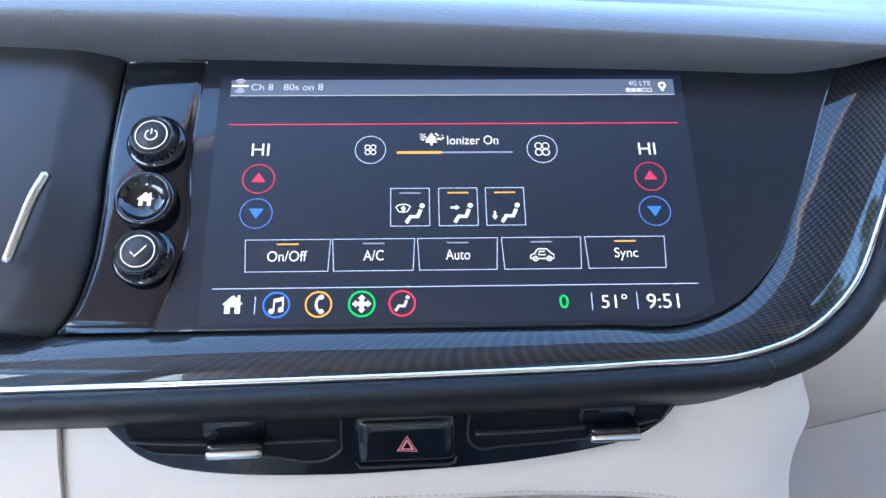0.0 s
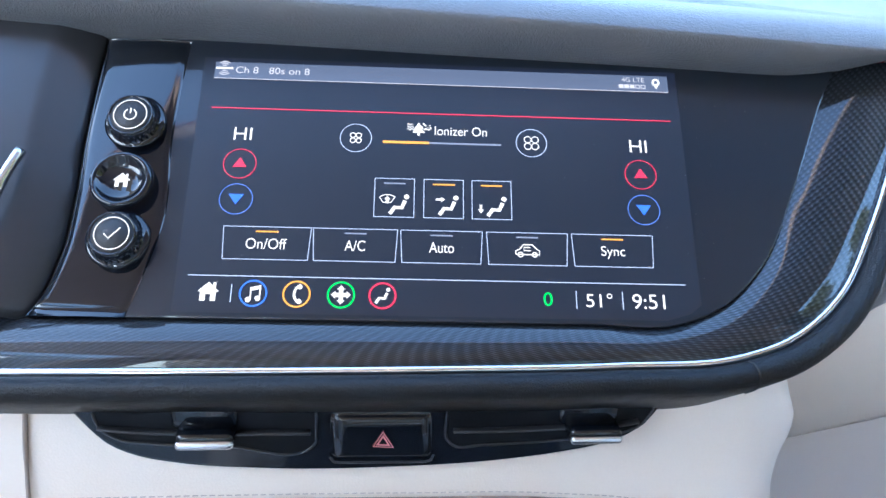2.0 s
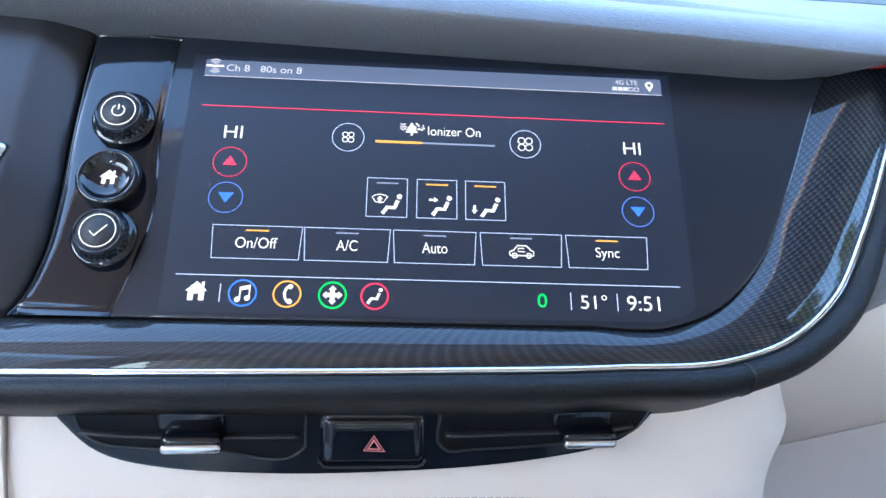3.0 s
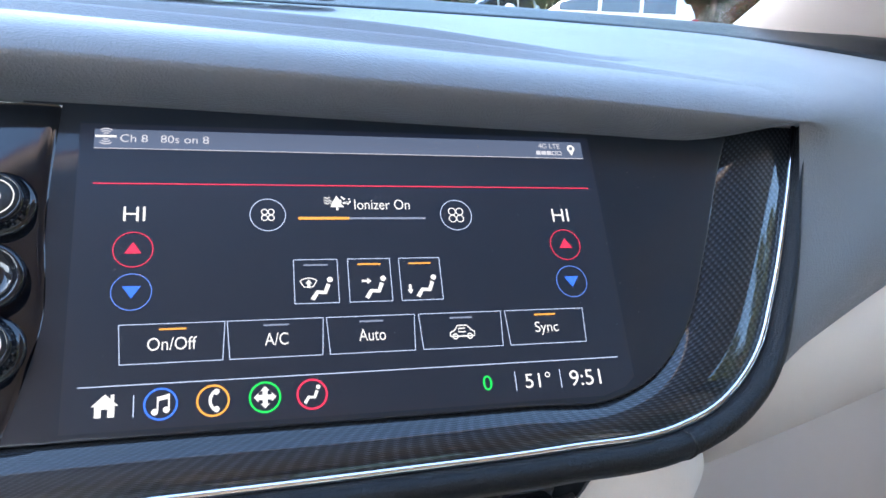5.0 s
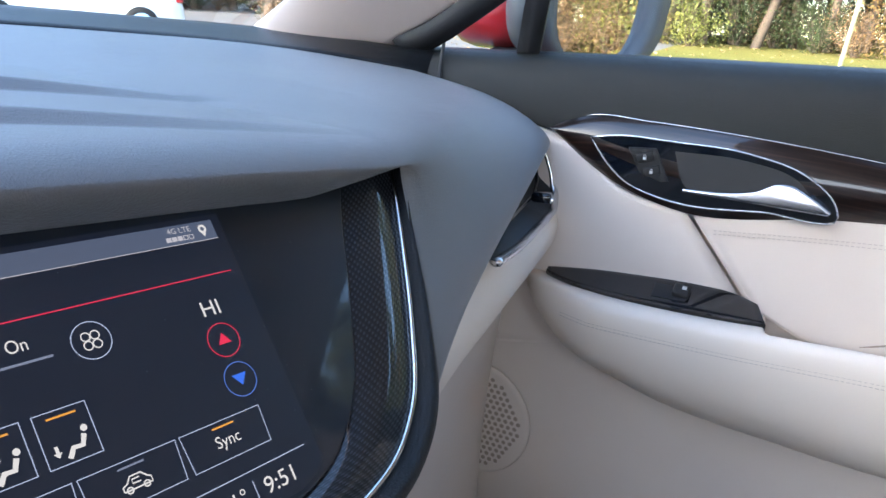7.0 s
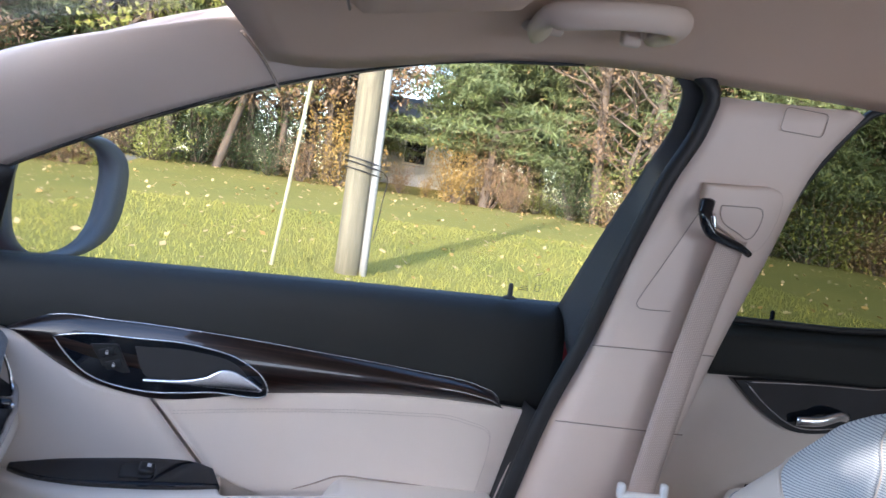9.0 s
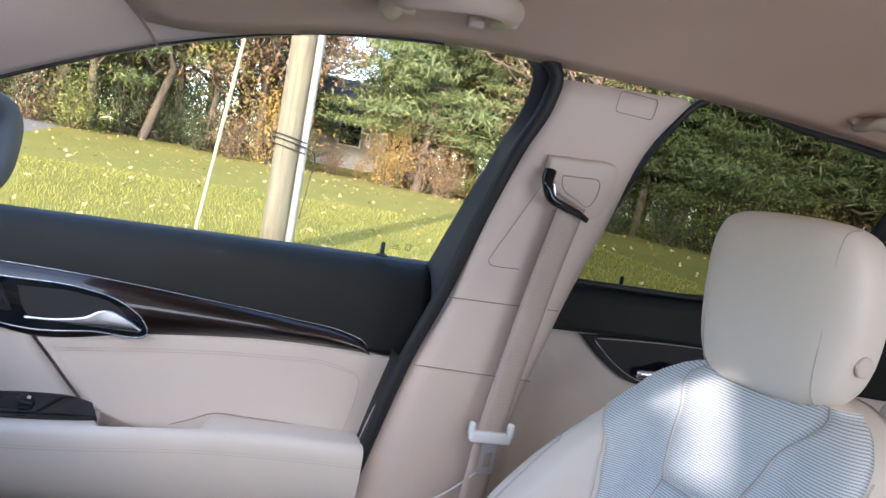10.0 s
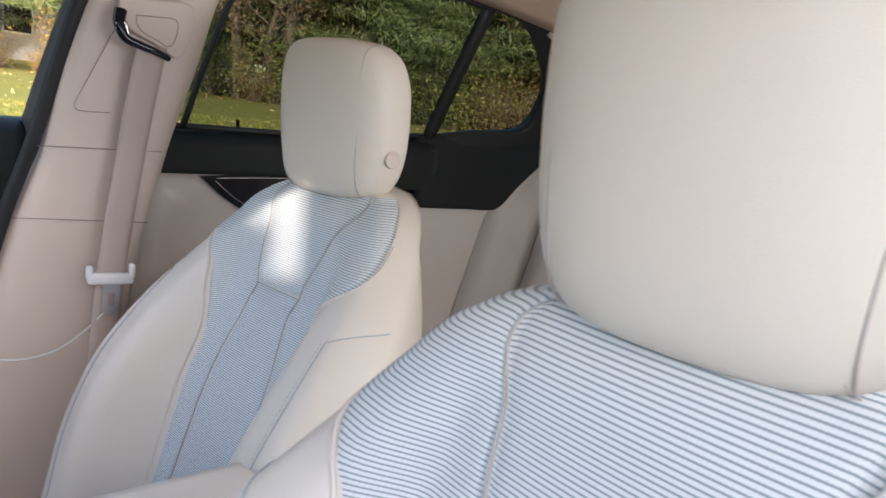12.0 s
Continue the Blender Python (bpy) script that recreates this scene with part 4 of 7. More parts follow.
def dash_face():
    """The passenger's side of the dash, from the chrome line across to the door."""
    p = flat_path(CHROME[:6], 40)
    left = np.array([PF(u + 2.5 + 4 * k, v - 0.5 - 3 * k, 2.0) for (u, v), k in zip(p, np.linspace(0, 1, 40))])
    zr = np.linspace(1.064, 1.036, 40)
    right = np.stack([np.full(40, 0.752), 0.440 - 0.012 * np.linspace(0, 1, 40) - 0.012 * np.sin(math.pi * np.linspace(0, 1, 40)), zr], 1)
    rows = []
    top = crv(np.linspace(0.236, 0.745, 60), HOOD)
    xs = np.linspace(0.236, 0.745, 60)
    w = np.linspace(0, 1, 60)
    for i in range(40):
        s = i / 39
        row = left[i] * (1 - w[:, None]) + right[i] * w[:, None]
        # bow of the lower border and belly of the face
        row[:, 2] += s * 0.016 * np.sin(math.pi * w ** 0.80)
        belly = math.sin(math.pi * min(1, s * 1.05)) * np.sin(math.pi * np.clip(w * 0.9 + 0.1, 0, 1))
        row[:, 1] -= 0.016 * belly
        tp = np.stack([xs, top[:, 0], top[:, 1]], 1)
        k = max(0.0, 1 - s / 0.38) ** 2.0
        row = row * (1 - k) + tp * k
        rows.append(row)
    return np.array(rows)


hood_top, end_top = dash_top()
surf("dash_top", hood_top, M["dash"], dash)


def rounded_end():
    """The face and the top of the passenger's side as one sheet, the edge between them rolled over towards the door."""
    G = np.concatenate([dash_face()[::-1], end_top[1:]])
    w = (0.5 * np.clip((np.linspace(0.236, 0.745, 60) - 0.245) / 0.10, 0, 1))[None, :, None]
    for _ in range(260):
        G[1:-1] = G[1:-1] * (1 - w) + w * 0.5 * (G[:-2] + G[2:])
    return G


surf("dash_end", rounded_end(), M["dash"], dash)


def strip(pts_a, pts_b, n=50):
    return between(path3(pts_a, n), path3(pts_b, n), 5)


DB = [(x, y, z) for x, y, z in DASH_BACK]
ws_line = [(-0.82, 0.93, 1.162), (-0.4, 1.045, 1.168), (0.0, 1.075, 1.170), (0.4, 1.045, 1.168), (0.62, 0.985, 1.163), (0.795, 0.905, 1.158), (0.785, 0.74, 1.150), (0.772, 0.60, 1.142)]
db_line = [(-0.82, 0.90, 1.151), (-0.4, 0.96, 1.153), (0.0, 0.98, 1.153), (0.25, 0.93, 1.151), (0.46, 0.84, 1.147), (0.60, 0.755, 1.139), (0.70, 0.668, 1.128), (0.755, 0.60, 1.112)]
surf("defroster_strip", strip(ws_line, db_line), M["lip"], dash, "black ledge along the windscreen", thick=-0.01)


def speaker_grille():
    """A half-oval grille let into the back of the dash top: a dark plate and a rim of fine ribs."""
    g = thing("speaker_grille", (-0.05, 0.86, 1.155), "black oval loudspeaker grille with pale ribbed rim in the dash top", "speaker grille")

    def spot(a, k):
        x = -0.06 + 0.255 * k * math.cos(a)
        y1 = float(crv(x, [(r[0], r[1]) for r in DASH_BACK])) - 0.010
        z1 = float(crv(x, [(r[0], r[2]) for r in DASH_BACK])) + 0.0015
        d = 0.185 * k * math.sin(a)
        return np.array((x, y1 - d, z1 + 0.0035 + 0.006 * math.sin(math.pi * min(1, d / 0.5)) * 0.3))
    th = np.linspace(0, math.pi, 44)
    put("plate", [spot(a, 0.70) + (0, 0, 0.001) for a in th], [tuple(range(44))], M["shade"], g, "matt black grille plate", smooth=False)
    V, F = [], []
    for a in np.linspace(0.02, math.pi - 0.02, 110):
        b = len(V)
        for k, w in ((0.72, 0.008), (0.98, 0.0095)):
            V += [spot(a - w, k), spot(a, k) + (0, 0, 0.003), spot(a + w, k)]
        F += [(b, b + 1, b + 4, b + 3), (b + 1, b + 2, b + 5, b + 4)]
    put("ribbed_rim", V, F, M["dash"], g, "fine ribbed rim", smooth=False)
    sweep("rim_edge", np.array([spot(a, 0.70) + (0, 0, 0.001) for a in th]), ring_sec(0.0016, n=6), M["gloss"], g)


speaker_grille()


# ---- touch screen picture ----
screen = thing("touchscreen", PC, "lit climate control display with amber and white symbols", "touchscreen")


def ui(name, pts, m, parent=None, n=0.35):
    return put(name, [PF(u, v, n) for u, v in pts], [tuple(range(len(pts)))], m, parent or screen, smooth=False)


def ui_bar(name, u0, u1, v0, v1, m, parent=None, n=0.35):
    return ui(name, [(u0, v0), (u1, v0), (u1, v1), (u0, v1)], m, parent, n)


def ui_loop(name, outer, inner, m, parent=None, n=0.35):
    k = len(outer)
    V = [PF(u, v, n) for u, v in outer] + [PF(u, v, n) for u, v in inner]
    return put(name, V, [(i, (i + 1) % k, k + (i + 1) % k, k + i) for i in range(k)], m, parent or screen, smooth=False)


def arc(cx, cy, r, a0=0, a1=360, n=40, rv=None):
    a = np.radians(np.linspace(a0, a1, n, endpoint=(a1 - a0) % 360 != 0))
    return [(cx + r * math.cos(q), cy + (rv or r) * math.sin(q)) for q in a]


def ui_ring(name, cx, cy, r, w, m, parent=None):
    return ui_loop(name, arc(cx, cy, r), arc(cx, cy, r - w), m, parent)


def ui_disc(name, cx, cy, r, m, parent=None, n=0.4):
    return ui(name, arc(cx, cy, r, n=20), m, parent, n)


def ui_stroke(name, pts, w, m, parent=None, n=0.4):
    """A line of even width through points on the face."""
    p = np.array(pts, float)
    t = np.gradient(p, axis=0)
    t /= np.linalg.norm(t, axis=1, keepdims=True) + 1e-9
    s = np.stack([-t[:, 1], t[:, 0]], 1) * w / 2
    V = [PF(*q, n) for q in p + s] + [PF(*q, n) for q in p - s]
    k = len(p)
    return put(name, V, [(i, i + 1, k + i + 1, k + i) for i in range(k - 1)], m, parent or screen, smooth=False)


def words(name, body, u0, u1, v0, v1, m, parent=None, n=0.4):
    """Lettering in the built-in font, fitted to a box on the face."""
    c = bpy.data.curves.new(name, "FONT")
    c.body = body
    ob = bpy.data.objects.new(name, c)
    me = bpy.data.meshes.new_from_object(ob)
    bpy.data.objects.remove(ob)
    co = np.array([v.co for v in me.vertices])
    lo, hi = co.min(0), co.max(0)
    q = (co - lo) / np.maximum(hi - lo, 1e-6)
    org = ORIGIN[(parent or screen).name]
    for v, (a, b, _) in zip(me.vertices, q):
        v.co = Vector(PF(u0 + (u1 - u0) * a, v0 + (v1 - v0) * b, n) - org)
    me.materials.clear()
    me.materials.append(m)
    me.name = name
    o2 = new(name, me)
    o2.parent = parent or screen
    ORIGIN[o2.name] = org
    return o2


ui("display", [(-107, -15), (94, -15), (104, -12), (109, -8), (109, 104), (-107, 104)], M["ui_back"], n=0.15)
bar = ui_bar("status_bar", -101.8, 105, 93.2, 101.6, M["ui_bar"], n=0.25)
ui_bar("status_line", -101.8, 105, 93.0, 93.3, M["ui_dim"])
words("text", "Ch 8   80s on 8", -92.5, -59.5, 96.0, 99.4, M["ui_dim"], bar)
words("text", "4G LTE", 83.5, 94.0, 98.0, 100.4, M["ui_dim"], bar)
for k in range(5):
    u = 82.0 + k * 2.55
    if k < 3:
        ui_bar("signal_block", u, u + 2.2, 94.7, 96.7, M["ui_dim"], bar)
    else:
        ui_loop("signal_block", [(u, 94.7), (u + 2.2, 94.7), (u + 2.2, 96.7), (u, 96.7)], [(u + 0.35, 95.05), (u + 1.85, 95.05), (u + 1.85, 96.35), (u + 0.35, 96.35)], M["ui_dim"], bar)
ui_loop("location_pin", arc(99.4, 98.2, 1.9, -50, 230, 16) + [(99.4, 94.6)], arc(99.4, 98.2, 0.9, -50, 230, 16) + [(99.4, 97.2)], M["ui_white"], bar)
for r in (1.4, 2.4, 3.4):
    for a in (50, 230):
        ui_stroke("satellite_wave", arc(-97.6, 98.4, r, a, a + 80, 10), 0.45, M["ui_dim"], bar)
ui_bar("satellite_body", -101.5, -93.8, 97.9, 98.9, M["ui_white"], bar)
ui_bar("red_line", -101.2, 104.5, 77.85, 78.3, M["ui_red"])
ui_bar("dock_line", -102, 103, 0.3, 0.7, M["ui_line"])
for s, (u, vs) in enumerate(((-86.2, (65.0, 51.0, 34.5)), (88.3, (64.4, 50.9, 34.1)))):
    t = words("text", "HI", u - 3.9, u + 3.9, vs[0] - 2.6, vs[0] + 3.4, M["ui_white"])
    b = ui_ring("warmer_button", u, vs[1], 7.1, 0.35, M["ui_red"])
    ui("arrow", [(u - 3, vs[1] - 1.6), (u + 3, vs[1] - 1.6), (u, vs[1] + 3.0)], M["ui_red"], b, 0.4)
    b = ui_ring("cooler_button", u, vs[2], 7.1, 0.35, M["ui_blue_ring"])
    ui("arrow", [(u - 3.3, vs[2] + 2.2), (u, vs[2] - 2.6), (u + 3.3, vs[2] + 2.2)], M["ui_blue"], b, 0.4)
for u, v, k in ((-37.2, 65.0, 0.78), (40.4, 64.9, 1.0)):
    b = ui_ring("fan_button", u, v, 7.0, 0.35, M["ui_line"])
    for q in range(4):
        a = radians(45 + 90 * q)
        cx, cy = u + 2.3 * k * math.cos(a), v + 2.3 * k * math.sin(a)
        ui_ring("fan_blade", cx, cy, 1.75 * k, 0.45, M["ui_white"], b)
ui_bar("slider_done", -25.4, -5.0, 62.9, 64.1, M["ui_amber"])
ui_bar("slider_rest", -5.0, 26.9, 63.0, 63.9, M["ui_grey"])
words("text", "Ionizer On", -2.6, 20.6, 67.4, 71.9, M["ui_white"])
ui("ionizer_tree", [(-12.6, 68.4), (-10.2, 68.4), (-10.2, 67.0), (-9.2, 67.0), (-9.2, 68.4), (-6.8, 68.4), (-8.3, 70.2), (-7.6, 70.2), (-9.7, 73.6), (-11.8, 70.2), (-11.1, 70.2)], M["ui_white"])
for k in range(3):
    ui_stroke("ionizer_wave", [(-14.8 + q * 0.35, 70.0 + k * 1.2 + 0.4 * math.sin(q * 1.3)) for q in range(12 - 2 * k)], 0.4, M["ui_white"])
rng = np.random.default_rng(3)
for k in range(14):
    ui_disc("ionizer_dot", rng.uniform(-8.6, -4.2), rng.uniform(69.8, 73.6), rng.uniform(0.25, 0.5), M["ui_white"])


def frame_box(name, u0, u1, v0, v1, w=0.33):
    return ui_loop(name, [(u0, v0), (u1, v0), (u1, v1), (u0, v1)], [(u0 + w, v0 + w), (u1 - w, v0 + w), (u1 - w, v1 - w), (u0 + w, v1 - w)], M["ui_line"])


def seated(u, v, b, k=1.0):
    """Reclining seat sign."""
    ui_disc("sign_head", u + 3.6 * k, v + 4.4 * k, 1.15 * k, M["ui_white"], b)
    ui_stroke("sign_seat", [(u + 3.0 * k, v + 2.6 * k), (u + 1.6 * k, v - 0.8 * k), (u - 1.4 * k, v - 0.6 * k), (u - 3.4 * k, v - 3.6 * k)], 1.7 * k, M["ui_white"], b)


for i, u in enumerate((-19.5, 1.6, 22.3)):
    b = frame_box("vent_mode_button", u - 8.7, u + 8.6, 27.8, 46.0)
    ui_bar("lamp", u - 4.7, u + 4.7, 43.2, 43.9, M["ui_grey" if i == 0 else "ui_amber"], b)
    seated(u + 1.6, 33.0, b)
    if i == 0:
        ui_stroke("screen_sign", arc(u - 3.0, 33.0, 5.2, 50, 130, 9) + [(u - 4.8, 34.6), (u - 1.4, 34.6), (u + 0.2, 37.2)], 0.45, M["ui_white"], b)
        ui("arrow", [(u - 3.6, 34.2), (u - 2.4, 34.2), (u - 2.4, 36.0), (u - 1.7, 36.0), (u - 3.0, 37.6), (u - 4.3, 36.0), (u - 3.6, 36.0)], M["ui_white"], b)
    elif i == 1:
        ui("arrow", [(u - 3.4, 36.0), (u - 1.2, 36.0), (u - 1.2, 35.2), (u + 0.6, 36.5), (u - 1.2, 37.8), (u - 1.2, 37.0), (u - 3.4, 37.0)], M["ui_white"], b)
    else:
        ui("arrow", [(u - 5.3, 34.6), (u - 4.2, 34.6), (u - 4.2, 32.4), (u - 3.4, 32.4), (u - 4.75, 30.6), (u - 6.1, 32.4), (u - 5.3, 32.4)], M["ui_white"], b)
for u0, u1, txt, on in ((-89.3, -54.3, "On/Off", 1), (-52.2, -18.3, "A/C", 0), (-15.8, 17.4, "Auto", 0), (20.4, 53.6, "", 0), (56.6, 90.2, "Sync", 1)):
    b = ui_loop("climate_button", [(u0, 7.6), (u1, 7.6), (u1 + 0.8, 22.3), (u0 - 0.8, 22.3)], [(u0 + 0.33, 7.93), (u1 - 0.33, 7.93), (u1 + 0.47, 21.97), (u0 - 0.47, 21.97)], M["ui_line"])
    m = (u0 + u1) / 2
    ui_bar("lamp", m - 4.7, m + 4.7, 19.7, 20.4, M["ui_amber" if on else "ui_grey"], b)
    if txt:
        w = {"On/Off": 8.4, "A/C": 4.3, "Auto": 5.2, "Sync": 5.1}[txt]
        words("text", txt, m - w, m + w, 11.2 if txt == "Sync" else 12.3, 17.0, M["ui_white"], b)
    else:
        ui_stroke("car_sign", [(m - 5, 12.4), (m - 5, 14.0), (m - 3.2, 14.8), (m - 1.8, 16.8), (m + 2.0, 16.8), (m + 3.8, 14.9), (m + 5.0, 14.2), (m + 5.0, 12.4), (m - 5, 12.4)], 0.55, M["ui_white"], b)
        for c in (m - 3, m + 3):
            ui_ring("car_wheel", c, 12.4, 1.25, 0.5, M["ui_white"], b)
        ui_stroke("car_arrow", [(m + 1.2, 15.6), (m - 1.4, 15.6), (m - 1.6, 14.2), (m + 1.4, 14.1)], 0.5, M["ui_white"], b)
h = ui("home_sign", [(-97.6, -6.3), (-93.2, -2.2), (-91.4, -3.8), (-91.4, -2.4), (-90.2, -2.4), (-90.2, -5.0), (-88.8, -6.3), (-90.0, -6.3), (-90.0, -10.2), (-92.2, -10.2), (-92.2, -7.4), (-94.2, -7.4), (-94.2, -10.2), (-96.4, -10.2), (-96.4, -6.3)], M["ui_white"])
for u in (-84.0, 56.6, 75.9):
    ui_bar("divider", u - 0.2, u + 0.2, -10.6, -3.0, M["ui_line"])
for u, m in ((-75.2, "ui_blue"), (-57.8, "ui_amber"), (-39.9, "ui_green"), (-23.1, "ui_red")):
    b = ui_ring("app_button", u, -6.7, 5.7, 0.75, M[m])
    if m == "ui_blue":
        for du, dv in ((-1.9, -9.4), (1.9, -8.8)):
            ui_disc("note_head", u + du, dv, 1.15, M["ui_white"], b)
        ui("note_stem", [(u - 1.3, -9.4), (u - 1.3, -4.2), (u + 3.0, -3.2), (u + 3.0, -8.8), (u + 2.4, -8.8), (u + 2.4, -5.0), (u - 0.7, -5.7), (u - 0.7, -9.4)], M["ui_white"], b)
    elif m == "ui_amber":
        ui_stroke("handset", arc(u + 3.2, -6.7, 4.2, 130, 230, 9), 1.1, M["ui_white"], b)
        for q in (130, 230):
            a = radians(q)
            ui_disc("handset_end", u + 3.7 + 4.0 * math.cos(a), -6.7 + 4.0 * math.sin(a), 1.1, M["ui_white"], b)
    elif m == "ui_green":
        ui_bar("arrow_cross", u - 3.2, u + 3.2, -7.6, -5.8, M["ui_white"], b, 0.4)
        ui_bar("arrow_cross", u - 0.9, u + 0.9, -9.9, -3.5, M["ui_white"], b, 0.4)
        for q in range(4):
            a = radians(90 * q)
            c, s = math.cos(a), math.sin(a)
            ui("arrow_tip", [(u + c * 4.0, -6.7 + s * 4.0), (u + c * 2.3 - s * 1.7, -6.7 + s * 2.3 + c * 1.7), (u + c * 2.3 + s * 1.7, -6.7 + s * 2.3 - c * 1.7)], M["ui_white"], b, 0.45)
    else:
        seated(u - 0.3, -7.3, b, 0.72)
words("text", "0", 42.9, 46.7, -9.7, -3.9, M["ui_green"])
words("text", "51\u00b0", 60.6, 71.6, -9.9, -3.9, M["ui_white"])
words("text", "9:51", 79.9, 93.6, -10.2, -3.9, M["ui_white"])

# ---- knob stack beside the screen ----
pod = thing("control_pod", PF(-137, 40), "gloss black control pod with two knobs and a button", "control pod")


def pod_shape():
    vs = np.linspace(-17.5, 112, 40)
    lo = crv(vs, [(-17.5, -163), (-14, -160.5), (5, -154), (33, -152), (57, -152.5), (140, -149)])
    hi = crv(vs, [(-17.5, -124.5), (4.5, -118.5), (23, -114.7), (60, -116), (140, -112)])
    q = edge_steps(15)
    return np.array([[PF(a + (b - a) * w, v, 1.6 + 0.5 * math.sin(math.pi * w)) for w in q] for v, a, b in zip(vs, lo, hi)])


cushion("pod_face", pod_shape(), M["gloss"], pod, h=0.0016, r=0.003, depth=0.01)
for v, u, kind in ((67.0, -130.9, "power"), (13.6, -130.3, "check")):
    k = lathe("knob", [(0.0128, 0.0), (0.0128, 0.0012), (0.0118, 0.0018), (0.0106, 0.0020), (0.0100, 0.0060), (0.0093, 0.0072), (0.0084, 0.0072), (0.0081, 0.0068)], PF(u, v, 4), PN, M["gloss"], pod, "gloss black turning knob")
    lathe("knob_ring", [(0.0095, 0.0066), (0.0094, 0.0074), (0.0089, 0.0077), (0.0084, 0.0073)], PF(u, v, 4), PN, M["gloss"], k, cap=False)
    lathe("knob_cap", [(0.0084, 0.0064), (0.0083, 0.0073), (0.0003, 0.0074)], PF(u, v, 4), PN, M["shade"], k)
    for w in range(28):
        a = 2 * math.pi * w / 28
        cu, cv = 9.8 * math.cos(a), 9.8 * math.sin(a)
        tube("knurl", [PF(u + cu * 1.05, v + cv * 1.05, 6.2), PF(u + cu, v + cv, 9.6)], 0.0006, M["gloss"], k, n=4, up=PU)
    ui_ring("lit_ring", u, v, 7.0, 0.45, M["ui_white"], k).location = Vector(PN * 0.0113)
    if kind == "power":
        g = ui_stroke("sign", arc(u, v, 2.5, 120, 420, 24), 0.55, M["ui_white"], k)
        ui_bar("sign", u - 0.3, u + 0.3, v + 0.5, v + 3.0, M["ui_white"], k).location = Vector(PN * 0.0113)
    else:
        g = ui_stroke("sign", [(u - 3.0, v - 0.2), (u - 1.0, v - 2.2), (u + 3.2, v + 2.4)], 0.6, M["ui_white"], k)
    g.location = Vector(PN * 0.0113)
u, v = -131.8, 38.7
hb = lathe("home_button", [(0.0128, 0.0), (0.0128, 0.0035), (0.0115, 0.0052), (0.0100, 0.0045), (0.0092, 0.0022), (0.0050, 0.0014), (0.0005, 0.0012)], PF(u, v, 4), PN, M["gloss"], pod, "gloss black dished home button")
hs = ui("sign", [(u - 3.6, v), (u, v + 3.4), (u + 1.5, v + 2.0), (u + 1.5, v + 3.0), (u + 2.4, v + 3.0), (u + 2.4, v + 1.2), (u + 3.6, v), (u + 2.6, v), (u + 2.6, v - 3.0), (u + 0.9, v - 3.0), (u + 0.9, v - 0.9), (u - 0.9, v - 0.9), (u - 0.9, v - 3.0), (u - 2.6, v - 3.0), (u - 2.6, v)], M["ui_white"], hb)
hs.location = Vector(PN * 0.0066)
cl = thing("instrument_cluster", PF(-230, 40), "gloss black curved instrument cluster surround", "instrument cluster")
cluster_edge = [(-19, -165.5), (-14, -162), (5, -155.8), (33, -153.8), (57, -154.2), (140, -150.8)]
cp = np.array([[PF(float(crv(v, cluster_edge)) - 150 * w, v + 4 * w, -3 + 9.5 * min(1, w * 9) ** 0.6 + 11 * math.sin(math.pi * min(1, w * 1.5) * 0.5) - 5 * w) for w in np.linspace(0, 1, 40) ** 1.5] for v in np.linspace(-19, 116, 30)])
M["satin_black"] = mat("satin_black", (0.022, 0.024, 0.028), 0.34, spec=0.55, fine=0.05)
surf("surround", cp, M["satin_black"], cl, thick=0.004)
# satin tube laid where a curved highlight shows on the surround
tube("surround_highlight", path3([PF(-180, 8, 15), PF(-176, 24, 16.5), PF(-173, 36, 17), PF(-170, 47, 15.5)], 20), 0.0022, M["satin"], cl, "bright strip tracing the curved highlight")


# ---- centre air vents ----
def stack_y(x):
    return 0.331 - 0.12 * x


def centre_cream():
    xs = np.linspace(-0.36, 0.203, 70)
    zs = np.r_[np.linspace(0.985, 0.86, 36)[:-1], np.linspace(0.86, 0.70, 14)]
    P = []
    for z in zs:
        edge = float(crv(z, [(0.70, 0.203), (0.8556, 0.1942), (0.897, 0.1909), (0.907, 0.193), (0.918, 0.1967), (0.928, 0.1974), (0.9405, 0.1930), (0.955, 0.188), (0.985, 0.176)]))
        row = []
        for x in xs:
            w = (x + 0.36) / 0.563
            xx = -0.36 + w * (edge + 0.36)
            roll = max(0.0, (xx - edge + 0.05) / 0.05)
            row.append((xx, stack_y(xx) + 0.004 + 0.03 * (1 - math.sqrt(max(0, 1 - roll ** 2))) - 0.25 * max(0, 0.915 - z) ** 1.3, z))
        P.append(row)
    return np.array(P)


cs = thing("centre_stack", (0.0, 0.36, 0.85), "cream leather-wrapped centre stack with stitched seam", "centre stack", kind="structure")
surf("cream_panel", centre_cream(), M["cream"], cs, thick=0.01)
pts = [(x, stack_y(x) - 0.0005 - 0.25 * max(0, 0.915 - z) ** 1.3, z) for x, z in ((-0.30, 0.921), (-0.2, 0.917), (-0.1, 0.913), (0.0, 0.908), (0.06, 0.904), (0.12, 0.893), (0.16, 0.87))]
line = path3(pts, 400)
tube("seam", line + np.array((0, 0.001, -0.002)), 0.0008, M["groove"], cs, n=5)
sv, sf = [], []
for i in range(0, 398, 3):
    a, b = line[i] + (0, -0.0010, 0.0025), line[i + 2] + (0, -0.0010, 0.0026)
    base = len(sv)
    for q in (a, b):
        sv += [q + (0, 0, 0.0003), q + (0, -0.0004, 0), q + (0, 0, -0.0003)]
    sf += [(base, base + 1, base + 4, base + 3), (base + 1, base + 2, base + 5, base + 4)]
put("stitching", sv, sf, M["thread"], cs)
